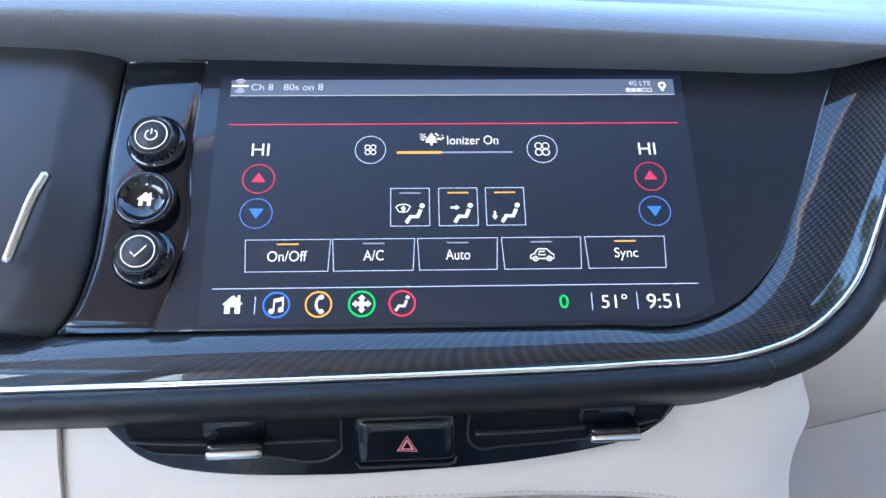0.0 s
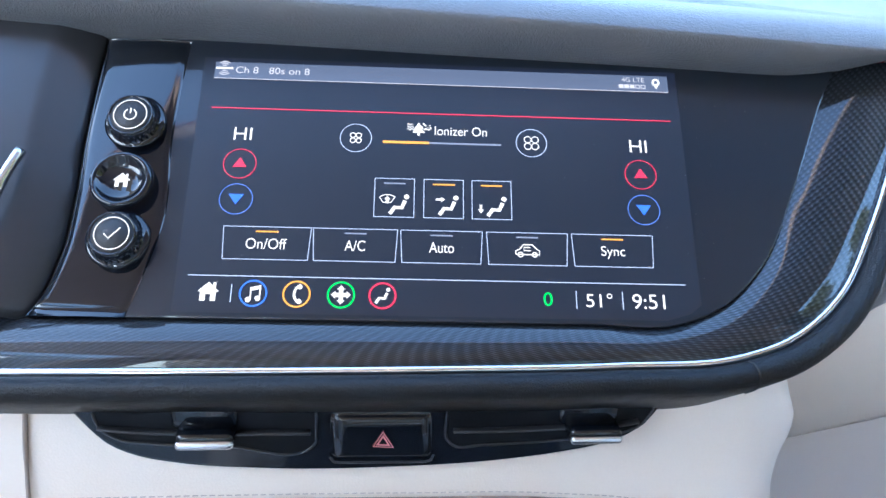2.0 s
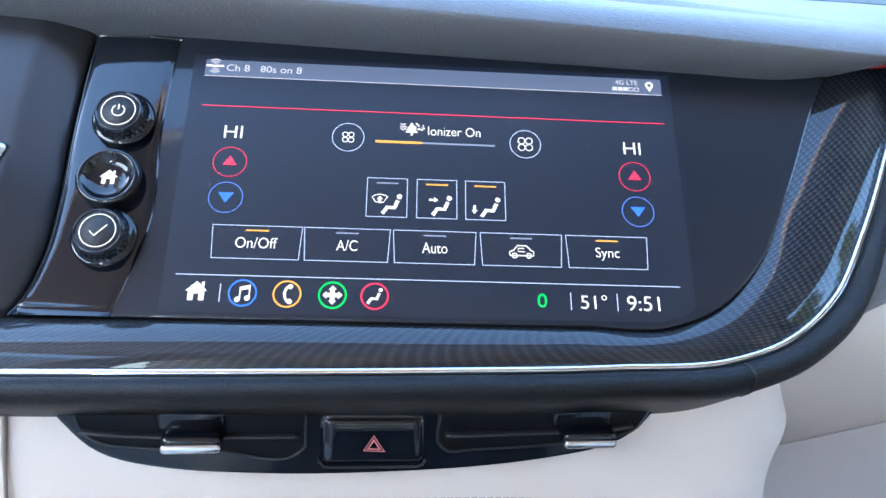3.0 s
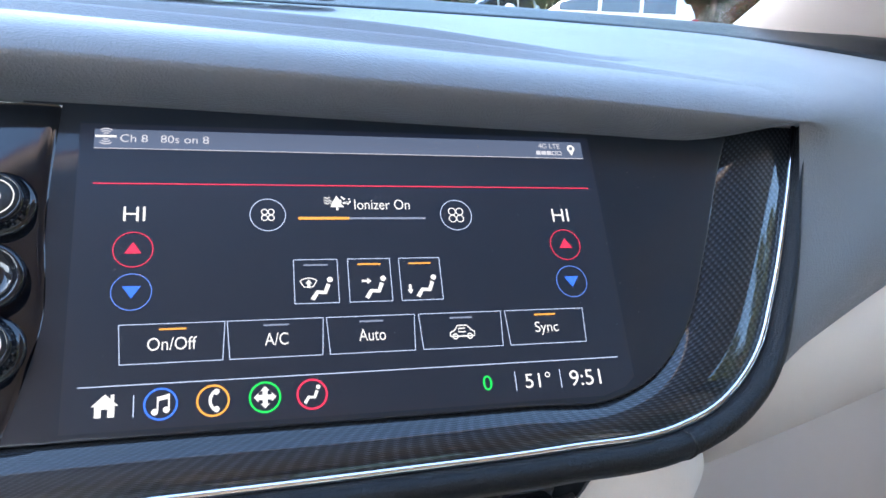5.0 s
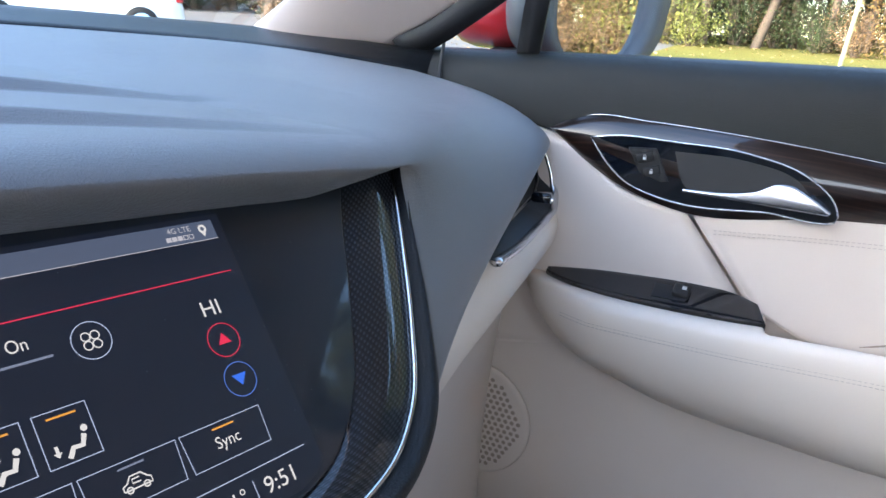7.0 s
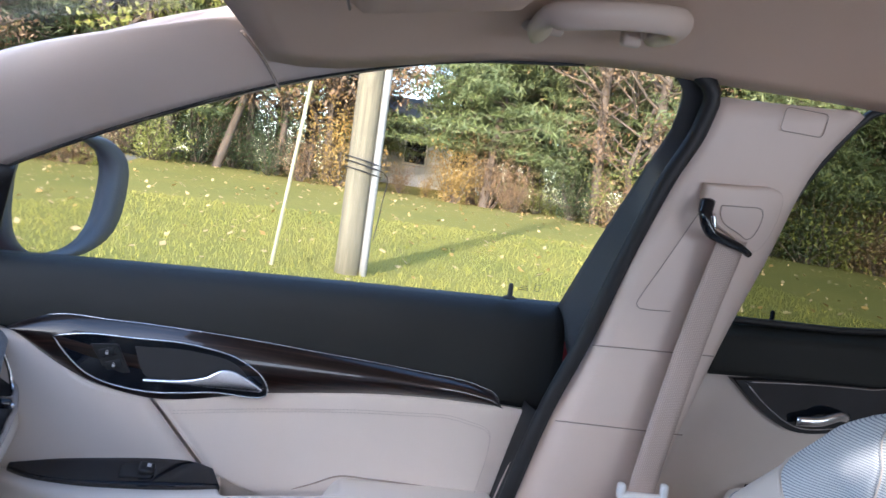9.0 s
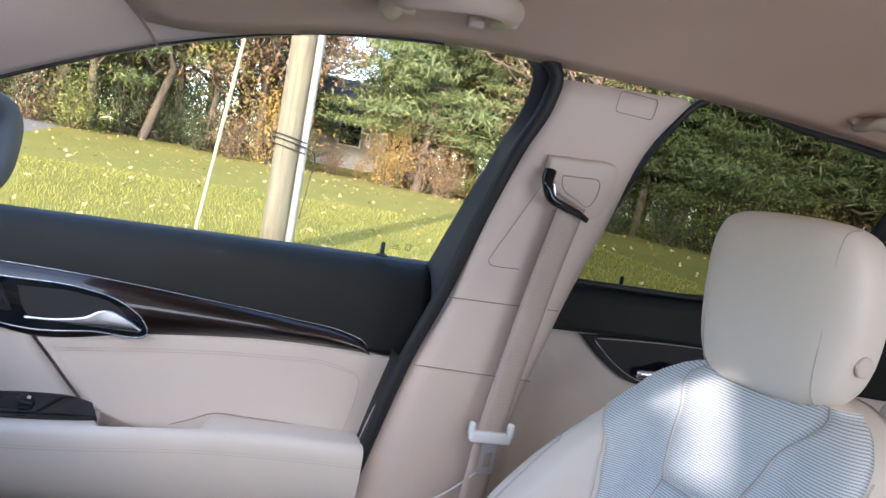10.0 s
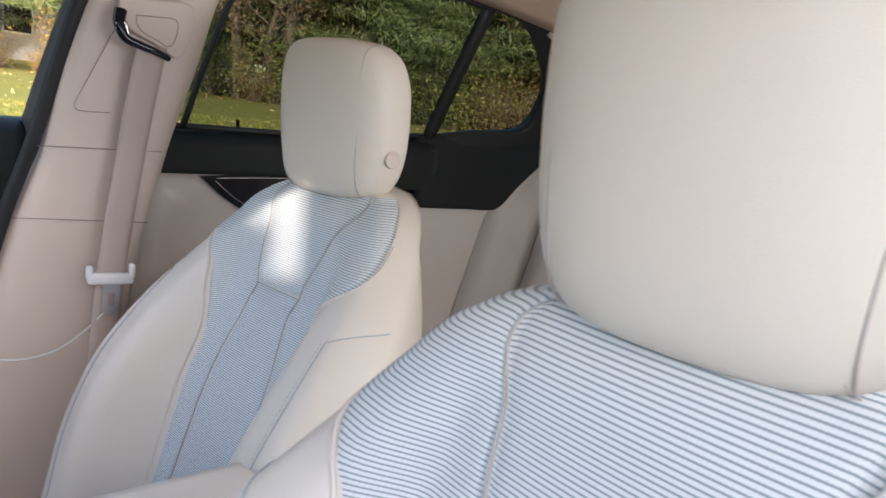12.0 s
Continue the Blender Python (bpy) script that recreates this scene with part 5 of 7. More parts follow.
tube("side_joint", [(-0.150, stack_y(-0.150) + 0.003, 0.985), (-0.1565, stack_y(-0.156) + 0.003, 0.94), (-0.1605, stack_y(-0.160) + 0.002, 0.90), (-0.162, stack_y(-0.16) - 0.02, 0.80)], 0.0011, M["groove"], cs, n=6)

vent = thing("centre_vent", (0.0, 0.325, 0.945), "black twin air vent with chrome tabs and hazard button", "air vent")
VN = np.array((-0.12, -1, 0)) / math.hypot(0.12, 1)


def VP(x, z, out=0.0):
    return np.array((x, stack_y(x), z)) + VN * out


VO = [(-0.146, 0.985), (-0.1385, 0.966), (-0.131, 0.953), (-0.1213, 0.9415), (-0.112, 0.9365), (-0.0979, 0.9325), (-0.06, 0.9272), (-0.0059, 0.9245), (0.04, 0.9252), (0.068, 0.9278), (0.086, 0.931), (0.0985, 0.9362), (0.107, 0.9445), (0.1125, 0.9545), (0.118, 0.985)]
vo = flat_path(VO, 70)
prism("vent_surround", [VP(x, z, 0.0025) for x, z in vo], VN, 0.02, M["gloss"], vent, bevel=0.0012)
VENTS = (([(-0.118, 0.968), (-0.040, 0.966), (-0.0394, 0.9438), (-0.0396, 0.9392), (-0.0427, 0.9364), (-0.075, 0.9396), (-0.1062, 0.9429), (-0.1175, 0.9452), (-0.124, 0.9501), (-0.126, 0.962)],
          [(-0.1318, 0.9528), (-0.112, 0.9496), (-0.094, 0.9478), (-0.0672, 0.9462), (-0.035, 0.9446)], -0.0826, 0.9437),
         ([(0.0165, 0.966), (0.106, 0.966), (0.108, 0.956), (0.1060, 0.9470), (0.1017, 0.9404), (0.0906, 0.9361), (0.0662, 0.9345), (0.030, 0.9340), (0.0186, 0.9342), (0.0158, 0.937), (0.0155, 0.950)],
          [(0.0117, 0.9426), (0.040, 0.9415), (0.0652, 0.9413), (0.0901, 0.9413), (0.1060, 0.9436)], 0.0782, 0.9368))
# near-black stands in for the shade inside the openings; the plates are flat
M["vent_inner_shade"] = mat("vent_inner_shade", (0.004, 0.005, 0.007), 0.5, spec=0.15)
M["slat"] = mat("slat_black", (0.020, 0.022, 0.026), 0.30, grain=0.1)
for hole_, slat_, tx, tz in VENTS:
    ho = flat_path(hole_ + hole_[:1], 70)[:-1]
    hole = prism("vent_opening_plate", [VP(x, z, 0.0030) for x, z in ho], VN, 0.002, M["vent_inner_shade"], vent)
    sweep("opening_rim", np.array([VP(x, z, 0.0032) for x, z in ho]), ring_sec(0.0006, 0.0006, 6), M["slat"], hole, up=VN, closed=True)
    sl = np.array([VP(x, z, 0.0036) for x, z in flat_path(slat_, 30)[2:-2]])
    sweep("slat", sl, ring_sec(0.0022, 0.0009, 8), M["slat"], vent, "thin black vent slat", up=(0, 0, 1))
    tb = part("tab", moved(round_box((0.0235, 0.013, 0.0078), 0.0034, 4), Matrix.Translation(Vector(VP(tx, tz + 0.0045, 0.0065))) @ pose(0, 0, 0, 0, 2, -7)), M["gloss"], vent, "gloss black vane tab")
    part("tab_trim", moved(round_box((0.0232, 0.0058, 0.0046), 0.0022, 4), Matrix.Translation(Vector(VP(tx, tz + 0.0034, 0.0115))) @ pose(0, 0, 0, 0, 2, -7)), M["satin"], tb, "satin chrome tab edge")
    part("tab_neck", moved(round_box((0.0275, 0.006, 0.011), 0.003, 3), Matrix.Translation(Vector(VP(tx - 0.001, tz + 0.0105, 0.0015))) @ pose(0, 0, 0, 0, 2, -7)), M["gloss"], tb)
hz = cushion("hazard_button", np.array([[VP(x, z - 0.05 * (x + 0.0125), 0.0035 + 0.0012 * (1 - ((z - 0.941) / 0.0115) ** 2)) for x in np.linspace(-0.0335, 0.0090, 18)] for z in np.linspace(0.9530, 0.9298, 14)]), M["gloss"], vent, "gloss black hazard warning button", lift=0.0012, h=0.003, r=0.0045, depth=0.005)
tube("button_edge", [VP(x, z, 0.0040) for x, z in ((-0.0342, 0.944), (-0.0342, 0.9325), (-0.0325, 0.9299), (-0.0295, 0.9295), (0.006, 0.9276), (0.0086, 0.9284), (0.0098, 0.931), (0.0098, 0.946))], 0.0005, M["slat"], vent, n=6)
M["hazard"] = mat("hazard_print", (0.62, 0.20, 0.20), 0.4)


def tri_ring(c, ro, ri):
    V, F = [], []
    for r in (ro, ri):
        for a in (90, 210, 330):
            V.append(VP(c[0] + r * math.cos(radians(a)), c[1] + r * math.sin(radians(a)) - 0.11 * r * math.cos(radians(a)), 0.0066))
    for i in range(3):
        F.append((i, (i + 1) % 3, 3 + (i + 1) % 3, 3 + i))
    return V, F


for ro, ri in ((0.0052, 0.0044), (0.0035, 0.0021)):
    V, F = tri_ring((-0.0118, 0.9402), ro, ri)
    put("warning_triangle", V, F, M["hazard"], hz, smooth=False)


# ---- passenger side below the dash ----
VENT_LIP = [(0.372, 0.338, 1.010), (0.45, 0.350, 1.000), (0.56, 0.372, 0.987), (0.66, 0.391, 0.978), (0.722, 0.404, 0.976), (0.748, 0.413, 0.990), (0.752, 0.424, 1.020), (0.748, 0.436, 1.046)]


def pass_pad():
    """Cream padded panel that runs from the centre stack to the door under the dark face."""
    face = dash_face()[-1]
    edge = [tuple(p) for p in face[:22:3]] + [(a, b + 0.010, c - 0.002) for a, b, c in VENT_LIP[1:5]] + [(0.765, 0.43, 0.985)]
    top = path3(edge, 60) + np.array((0, 0.010, 0.002))
    w = np.linspace(0, 1, 60)
    mid = np.stack([0.168 + 0.60 * w, 0.292 + 0.090 * w + 0.045 * np.clip(1 - w / 0.12, 0, 1), 0.948 + 0.010 * w], 1)
    low = np.stack([0.19 + 0.575 * w, 0.398 + 0.028 * w, 0.857 + 0.042 * w ** 1.6], 1)
    return np.array([(1 - k) ** 2 * top + 2 * k * (1 - k) * mid + k * k * low for k in np.linspace(0, 1, 18)])


gp = thing("glovebox_panel", (0.45, 0.42, 0.85), "cream padded panel and glovebox below the dash", "glovebox", kind="structure")
surf("upper_pad", pass_pad(), M["cream"], gp, thick=0.008)
low = np.array([[(0.185 + 0.580 * w, 0.425 + 0.030 * w + 0.02 * k + 0.012 * math.sin(math.pi * k), 0.866 + 0.042 * w ** 1.6 - 0.46 * k) for w in np.linspace(0, 1, 24)] for k in np.linspace(0, 1, 16)])
cushion("glovebox_lid", low, M["pad"], gp, "cream glovebox lid", h=0.012, r=0.02, depth=0.03)
tube("pad_crease", pass_pad()[-1] + np.array((0, 0.004, 0.001)), 0.003, M["cream"], gp, n=6)


def side_vent():
    e = thing("side_vent", (0.6, 0.40, 1.0), "black end air vent with a bright lower lip", "air vent")
    lipc = path3(VENT_LIP, 60)
    face = dash_face()[-1]
    up = path3(np.r_[face[21:58:4], face[-1:]], 60) + np.array((0, 0.010, 0.004))
    deep = (up + lipc) / 2 + np.array((0, 0.05, 0))
    surf("cavity", np.array([up, up * 0.6 + deep * 0.4 + (0, 0.015, 0), deep, lipc * 0.6 + deep * 0.4 + (0, 0.015, 0), lipc + (0, 0.004, 0)]), M["shade"], e, "black vent cavity")
    for k in (0.35, 0.68):
        tube("slat", (up * (1 - k) + lipc * k)[6:54] + np.array((0, 0.014, 0)), 0.0022, M["gloss"], e, n=6)
    sweep("bright_lip", lipc, ring_sec(0.0050, 0.0032, 8), M["satin"], e, "satin chrome vent lip")
    tb_ = part("tab", moved(round_box((0.024, 0.022, 0.011), 0.004), pose(0.655, 0.398, 1.000, 0, 6, 12)), M["gloss"], e)
    part("tab_trim", moved(round_box((0.022, 0.006, 0.006), 0.002), pose(0.657, 0.387, 0.998, 0, 6, 12)), M["satin"], tb_)


side_vent()


def dust():
    """Fine flecks of dust on the screen glass and the pod."""
    rng_ = np.random.default_rng(17)
    V, F = [], []
    for k in range(44):
        u_, v_ = (rng_.uniform(-100, 150), rng_.uniform(-15, 100)) if k < 24 else (rng_.uniform(100, 170), rng_.uniform(0, 90))
        if u_ > 110 + 0.55 * v_:
            continue
        r_ = rng_.uniform(0.10, 0.28)
        b = len(V)
        V += [PF(u_ + r_ * math.cos(q), v_ + r_ * rng_.uniform(0.5, 1.3) * math.sin(q), 0.5) for q in np.linspace(0, 6.28, 6)[:-1]]
        F.append(tuple(range(b, b + 5)))
    tagged(put("dust_flecks", V, F, mat("dust", (0.10, 0.10, 0.10), 0.9), None, smooth=False), "fine grey dust flecks on the screen glass", "dust", kind="stuff")


dust()


# ---- doors ----
def yz(pts, x, n):
    """A curve of (y, z) on the door at depth x (a number or a function of y and z)."""
    p = flat_path(pts, n)
    return np.array([(x(a, b) if callable(x) else x, a, b) for a, b in p])


def glass_x(z):
    return 0.79 - 0.58 * (z - 1.16)


def stitch_rows(name, line, parent, out, pitch=0.006, off=0.0):
    """Short threads along a line on a panel; out points away from it."""
    line = np.asarray(line, float)
    d = np.r_[0, np.cumsum(np.linalg.norm(np.diff(line, axis=0), axis=1))]
    k = int(d[-1] / pitch)
    V, F = [], []
    o = np.asarray(out, float)
    for i in range(k):
        q = [np.array([np.interp(w, d, line[:, c]) for c in range(3)]) for w in ((i + 0.12) * pitch, (i + 0.80) * pitch)]
        t = (q[1] - q[0]) / (np.linalg.norm(q[1] - q[0]) + 1e-9)
        s = np.cross(t, o) * 0.0005
        b = len(V)
        for c in q:
            V += [c + s + o * off, c + o * (0.0007 + off), c - s + o * off]
        F += [(b, b + 1, b + 4, b + 3), (b + 1, b + 2, b + 5, b + 4)]
    return put(name, V, F, M["thread"], parent)


door = thing("door_1", (0.76, 0.1, 0.8), "front passenger door with black upper, dark wood trim and cream pads", "car door", kind="structure")
IN = np.array((-1.0, 0, 0))
NB = 60
ysb = np.linspace(0.66, -0.312, NB)
# black upper pad: rolls from the glass down to the trim
up_top = np.stack([np.full(NB, 0.795), ysb, crv(ysb[::-1], [(-0.312, 1.160), (0.0, 1.158), (0.33, 1.154), (0.66, 1.146)])[::-1]], 1)
up_bot = np.stack([np.full(NB, 0.752), ysb, crv(ysb[::-1], [(-0.312, 0.998), (-0.218, 1.006), (-0.07, 1.020), (0.10, 1.020), (0.26, 1.020), (0.37, 1.045), (0.43, 1.060), (0.66, 1.05)])[::-1]], 1)
rows = []
for k in np.linspace(0, 1, 18):
    roll = 0.028 * (1 - (1 - min(1, k / 0.35)) ** 2)
    r = up_top * (1 - k) + up_bot * k
    r[:, 0] = 0.797 - roll - 0.010 * k - 0.006 * math.sin(math.pi * k)
    r[:, 2] += 0.006 * math.sin(math.pi * min(1, k / 0.3)) if k < 0.3 else 0
    rows.append(r)
upper = surf("upper_pad", np.array(rows), M["black"], door, "grained black upper door pad", thick=0.008)
gap = np.array([(0.772, 0.585, 1.156), (0.760, 0.582, 1.130), (0.752, 0.580, 1.09), (0.752, 0.58, 1.06)])
tube("joint", path3(gap, 10), 0.0022, M["shade"], door, n=6)
# cream card, two pads with a sloping joint
def pad(name, top, bot, n, mat_, lift=0.004, r=0.010, label=""):
    A, B = yz(top, 0.752, n), yz(bot, 0.755, n)
    return cushion(name, between(A, B, 22), mat_, door, label, lift=lift, h=0.005, r=r, depth=0.02)


pad("front_card", [(0.90, 1.06), (0.66, 1.065), (0.46, 1.066), (0.40, 1.052), (0.34, 1.006), (0.255, 0.984)], [(0.90, 0.76), (0.66, 0.76), (0.50, 0.77), (0.36, 0.80), (0.27, 0.84), (0.172, 0.880)], 40, M["pad"], r=0.006)
pad("insert_card", [(0.250, 0.984), (0.10, 1.006), (-0.07, 1.013), (-0.20, 1.008), (-0.288, 1.000)], [(0.168, 0.886), (0.08, 0.850), (-0.03, 0.850), (-0.14, 0.850), (-0.242, 0.850)], 50, M["pad"], label="stitched cream door insert")
for dz, off in ((-0.020, 0), (-0.024, 0)):
    ln = yz([(0.225, 0.980 + dz + 0.012), (0.10, 1.002 + dz), (-0.07, 1.008 + dz), (-0.17, 1.003 + dz), (-0.212, 0.985 + dz), (-0.212, 0.94), (-0.200, 0.872)], 0.7462, 80)
    stitch_rows("stitching", ln, door, IN, 0.005)
# dark wood strip with its chrome upper edge
TT = [(0.425, 1.066), (0.40, 1.078), (0.376, 1.084), (0.31, 1.083), (0.184, 1.076), (0.049, 1.063), (-0.096, 1.047), (-0.185, 1.033), (-0.212, 1.022), (-0.222, 1.006)]
TB = [(0.425, 1.066), (0.405, 1.050), (0.386, 1.036), (0.337, 1.008), (0.267, 0.988), (0.103, 1.003), (-0.068, 1.012), (-0.15, 1.010), (-0.200, 1.007), (-0.222, 1.006)]


def trim_path(pts, n):
    return flat_path(pts, n)


ta, tb = trim_path(TT, 90), trim_path(TB, 90)
rows = []
for q in np.linspace(0, 1, 12):
    c = ta * (1 - q) + tb * q
    rows.append([(0.748 - 0.014 * math.sin(math.pi * q) ** 0.7, a, b) for a, b in c])
trim = surf("wood_trim", np.array(rows), M["wood"], door, "lacquered dark wood trim strip")
tube("bright_edge", [(0.7475, a, b + 0.001) for a, b in ta[6:]], 0.0007, M["satin"], trim, "thin bright edge", n=6)
# handle bowl: gloss surround, bright bead, dark cup, lock buttons, pull
BO = [(0.372, 1.061), (0.352, 1.036), (0.328, 1.016), (0.29, 1.003), (0.262, 0.999), (0.18, 1.003), (0.108, 1.010), (0.112, 1.020), (0.145, 1.047), (0.20, 1.062), (0.28, 1.066), (0.345, 1.066), (0.372, 1.061)]
bo = flat_path(BO, 80)
bowl = prism("handle_bowl", [(0.7345, a, b) for a, b in bo[:-1]], IN, 0.012, M["gloss"], door, "gloss black handle surround", bevel=0.001)
tube("bright_bead", [(0.734, a, b) for a, b in bo[:-1]], 0.0011, M["satin"], bowl, "satin chrome outline", n=6, closed=True)
prism("cup", [(0.7335, a, b) for a, b in flat_path([(0.277, 1.056), (0.262, 1.02), (0.20, 1.012), (0.13, 1.016), (0.15, 1.040), (0.20, 1.054), (0.277, 1.056)], 50)[:-1]], IN, 0.002, M["shade"], bowl)
pull = flat_path([(0.262, 1.0185), (0.215, 1.0205), (0.188, 1.0262), (0.168, 1.0365), (0.158, 1.0368), (0.138, 1.0285), (0.115, 1.0142)], 40)
pull = np.r_[pull, flat_path([(0.118, 1.0105), (0.165, 1.0122), (0.215, 1.0138), (0.262, 1.0148)], 20)]
prism("pull_handle", [(0.720 + 0.03 * max(0, 0.13 - a) + 0.02 * max(0, a - 0.25), a, b) for a, b in pull], IN, 0.007, M["satin"], bowl, "satin chrome pull handle", bevel=0.0022, smooth=True)
lk = prism("lock_panel", [(0.7325, a, b) for a, b in ((0.328, 1.055), (0.297, 1.057), (0.279, 1.022), (0.288, 1.020), (0.312, 1.028))], IN, 0.003, M["lip"], bowl, bevel=0.0006)
M["print"] = mat("printed_sign", (0.55, 0.55, 0.55), 0.5)
for a, b in ((0.308, 1.046), (0.299, 1.031)):
    kb = part("lock_button", moved(round_box((0.004, 0.019, 0.011), 0.0015), pose(0.7332, a, b, -18)), M["lip"], lk)
    part("lock_sign", moved(round_box((0.0008, 0.0035, 0.003), 0.0003, 1), pose(0.7302, a, b - 0.001)), M["print"], kb)
    tube("sign_loop", [(0.7302, a + 0.0012 * math.cos(q), b + 0.001 + 0.0018 * math.sin(q)) for q in np.linspace(0, math.pi, 8)], 0.0003, M["print"], kb, n=4)


# armrest
def armrest():
    ys = np.r_[np.linspace(0.436, 0.36, 16)[:-1], np.linspace(0.36, 0.16, 20)[:-1], np.linspace(0.16, 0.145, 8)[:-1], np.linspace(0.145, -0.222, 60)]
    P = []
    for y in ys:
        p = 0.072 * math.sqrt(max(0.0, min(1, (0.437 - y) / 0.10)))
        k_ = float(np.clip((y + 0.005) / 0.05, 0, 1))
        dip = 0.060 * k_ * k_ * (3 - 2 * k_) * float(np.clip((0.156 - y) / 0.006, 0, 1))
        zt = float(crv(y, [(-0.262, 0.872), (-0.1, 0.884), (0.0, 0.888), (0.2, 0.884), (0.437, 0.886)]))
        zl = float(crv(y, [(-0.262, 0.74), (0.1, 0.742), (0.3, 0.772), (0.40, 0.82), (0.437, 0.868)]))
        e = 0.012 * min(1, p / 0.05)
        sec = [(0.765, zt - dip), (0.752 - 0.15 * p, zt - dip), (0.752 - 0.50 * p, zt - dip * 0.95), (0.752 - 0.66 * p, zt - dip * 0.35), (0.752 - 0.76 * p, zt - dip * 0.06), (0.752 - 0.86 * p, zt - 0.001), (0.752 - 0.94 * p, zt - e * 0.35), (0.752 - 0.99 * p, zt - e), (0.752 - 1.0 * p, zt - e - 0.012), (0.752 - 0.98 * p, zt - 0.3 * (zt - zl) - e), (0.752 - 0.9 * p, zt - 0.55 * (zt - zl) - e), (0.752 - 0.72 * p, zt - 0.8 * (zt - zl)), (0.752 - 0.45 * p, zl + 0.006), (0.752 - 0.1 * p, zl), (0.77, zl)]
        P.append([(x, y, z) for x, z in sec])
    return np.array(P)


ar = armrest()
arm = surf("armrest", ar, M["cream"], door, "cream padded door armrest")
put("armrest_end", list(ar[-1]), [tuple(range(ar.shape[1]))], M["cream"], arm)
for j in (0.0, 0.004):
    ln = np.array([(r[8][0] + 0.0005, r[8][1], r[8][2] - 0.004 - j) for r in ar[12:]])
    stitch_rows("stitching", ln, arm, IN, 0.005)
# darker tube along the armrest junction, drawn for its thin shadow line
tube("crease_shadow", path3([(0.7515, 0.06, 0.870), (0.7505, 0.03, 0.880), (0.750, 0.005, 0.890), (0.749, -0.05, 0.8885), (0.749, -0.14, 0.880), (0.749, -0.222, 0.873)], 40), 0.0012, M["groove"], arm, n=6)
sw_in = path3([(0.738, 0.410, 0.891), (0.722, 0.385, 0.889), (0.707, 0.335, 0.8885), (0.701, 0.253, 0.8885), (0.703, 0.200, 0.8885), (0.708, 0.154, 0.8885)], 30)
sw_out = path3([(0.748, 0.410, 0.894), (0.7495, 0.36, 0.900), (0.750, 0.30, 0.904), (0.750, 0.23, 0.906), (0.748, 0.19, 0.904), (0.742, 0.166, 0.899)], 30)
swp = cushion("switch_panel", between(sw_out, sw_in, 10), M["gloss"], door, "gloss black window switch panel", lift=0.001, h=0.0015, r=0.004, depth=0.010)
part("switch_well", moved(round_box((0.024, 0.038, 0.002), 0.0008), pose(0.725, 0.258, 0.8985, 0, -19, 0)), M["shade"], swp)
part("window_switch", moved(round_box((0.019, 0.019, 0.009), 0.003), pose(0.725, 0.246, 0.9015, 10, -19, 0)), M["rubber"], swp)
part("switch_sign", moved(round_box((0.006, 0.005, 0.0006), 0.0002, 1), pose(0.7245, 0.243, 0.9065, 10, -19, 0)), M["print"], swp)
low = between(yz([(0.98, 1.0), (0.66, 1.0), (0.3, 1.0), (-0.28, 0.98)], 0.768, 40), yz([(0.98, 0.40), (0.66, 0.40), (0.3, 0.40), (-0.165, 0.40)], 0.775, 40), 12)
cushion("lower_card", low, M["pad"], door, h=0.004, r=0.01, depth=0.02)
def door_speaker():
    s_ = lathe("speaker_cover", [(0.088, 0.0), (0.086, 0.003), (0.080, 0.004), (0.0005, 0.0042)], (0.768, 0.505, 0.645), (-1, 0, 0), M["pad"], door, "beige perforated loudspeaker cover", n=40)
    V, F = [], []
    for i_ in range(-9, 10):
        for k_ in range(-9, 10):
            cy, cz = 0.0095 * (i_ + 0.5 * (k_ % 2)), 0.0082 * k_
            if math.hypot(cy, cz) > 0.072:
                continue
            b = len(V)
            V += [(0.7634, 0.505 + cy + 0.0034 * math.cos(q), 0.645 + cz + 0.0034 * math.sin(q)) for q in np.linspace(0.52, 6.80, 7)[:-1]]
            F.append(tuple(range(b, b + 6)))
    put("perforation", V, F, M["groove"], s_, smooth=False)


door_speaker()
lv = lathe("lock_pin", [(0.011, 0.0), (0.0085, 0.003), (0.0040, 0.005), (0.0036, 0.020), (0.0026, 0.023)], (0.776, -0.222, 1.160), (0, 0, 1), M["rubber"], door, n=14)


def outline_front():
    return [(-0.305, 1.155), (-0.325, 1.271), (-0.345, 1.37), (-0.357, 1.435), (-0.352, 1.466), (-0.330, 1.483), (-0.285, 1.486), (-0.228, 1.478), (-0.043, 1.451), (0.13, 1.402), (0.278, 1.340), (0.431, 1.264), (0.53, 1.205), (0.62, 1.148)]


wo = flat_path(outline_front(), 60)
win = thing("window_3", (0.75, 0.1, 1.16), "clear side window of the front passenger door", "car window", kind="structure")
pn = put("pane", [(glass_x(b) + 0.006, a, b) for a, b in wo] + [(glass_x(1.12), 0.62, 1.12), (glass_x(1.12), -0.30, 1.12)], [tuple(range(62))], M["pane"], win, smooth=False)
pn.visible_shadow = False
fin = flat_path(outline_front()[:6], 30)
fout = flat_path([(-0.318, 1.070), (-0.334, 1.20), (-0.352, 1.32), (-0.383, 1.425), (-0.385, 1.462), (-0.362, 1.497)], 30)
fr = between([(glass_x(b) - 0.004, a, b) for a, b in fin], [(glass_x(b) * 0.35 + 0.65 * (0.68 - 0.22 * (b - 1.0)) + 0.012, a, b) for a, b in fout], 6)
M["frame"] = mat("window_frame_grey", (0.050, 0.054, 0.060), 0.35, grain=0.1)
surf("rear_frame", fr, M["frame"], win, "black window frame", thick=-0.012)
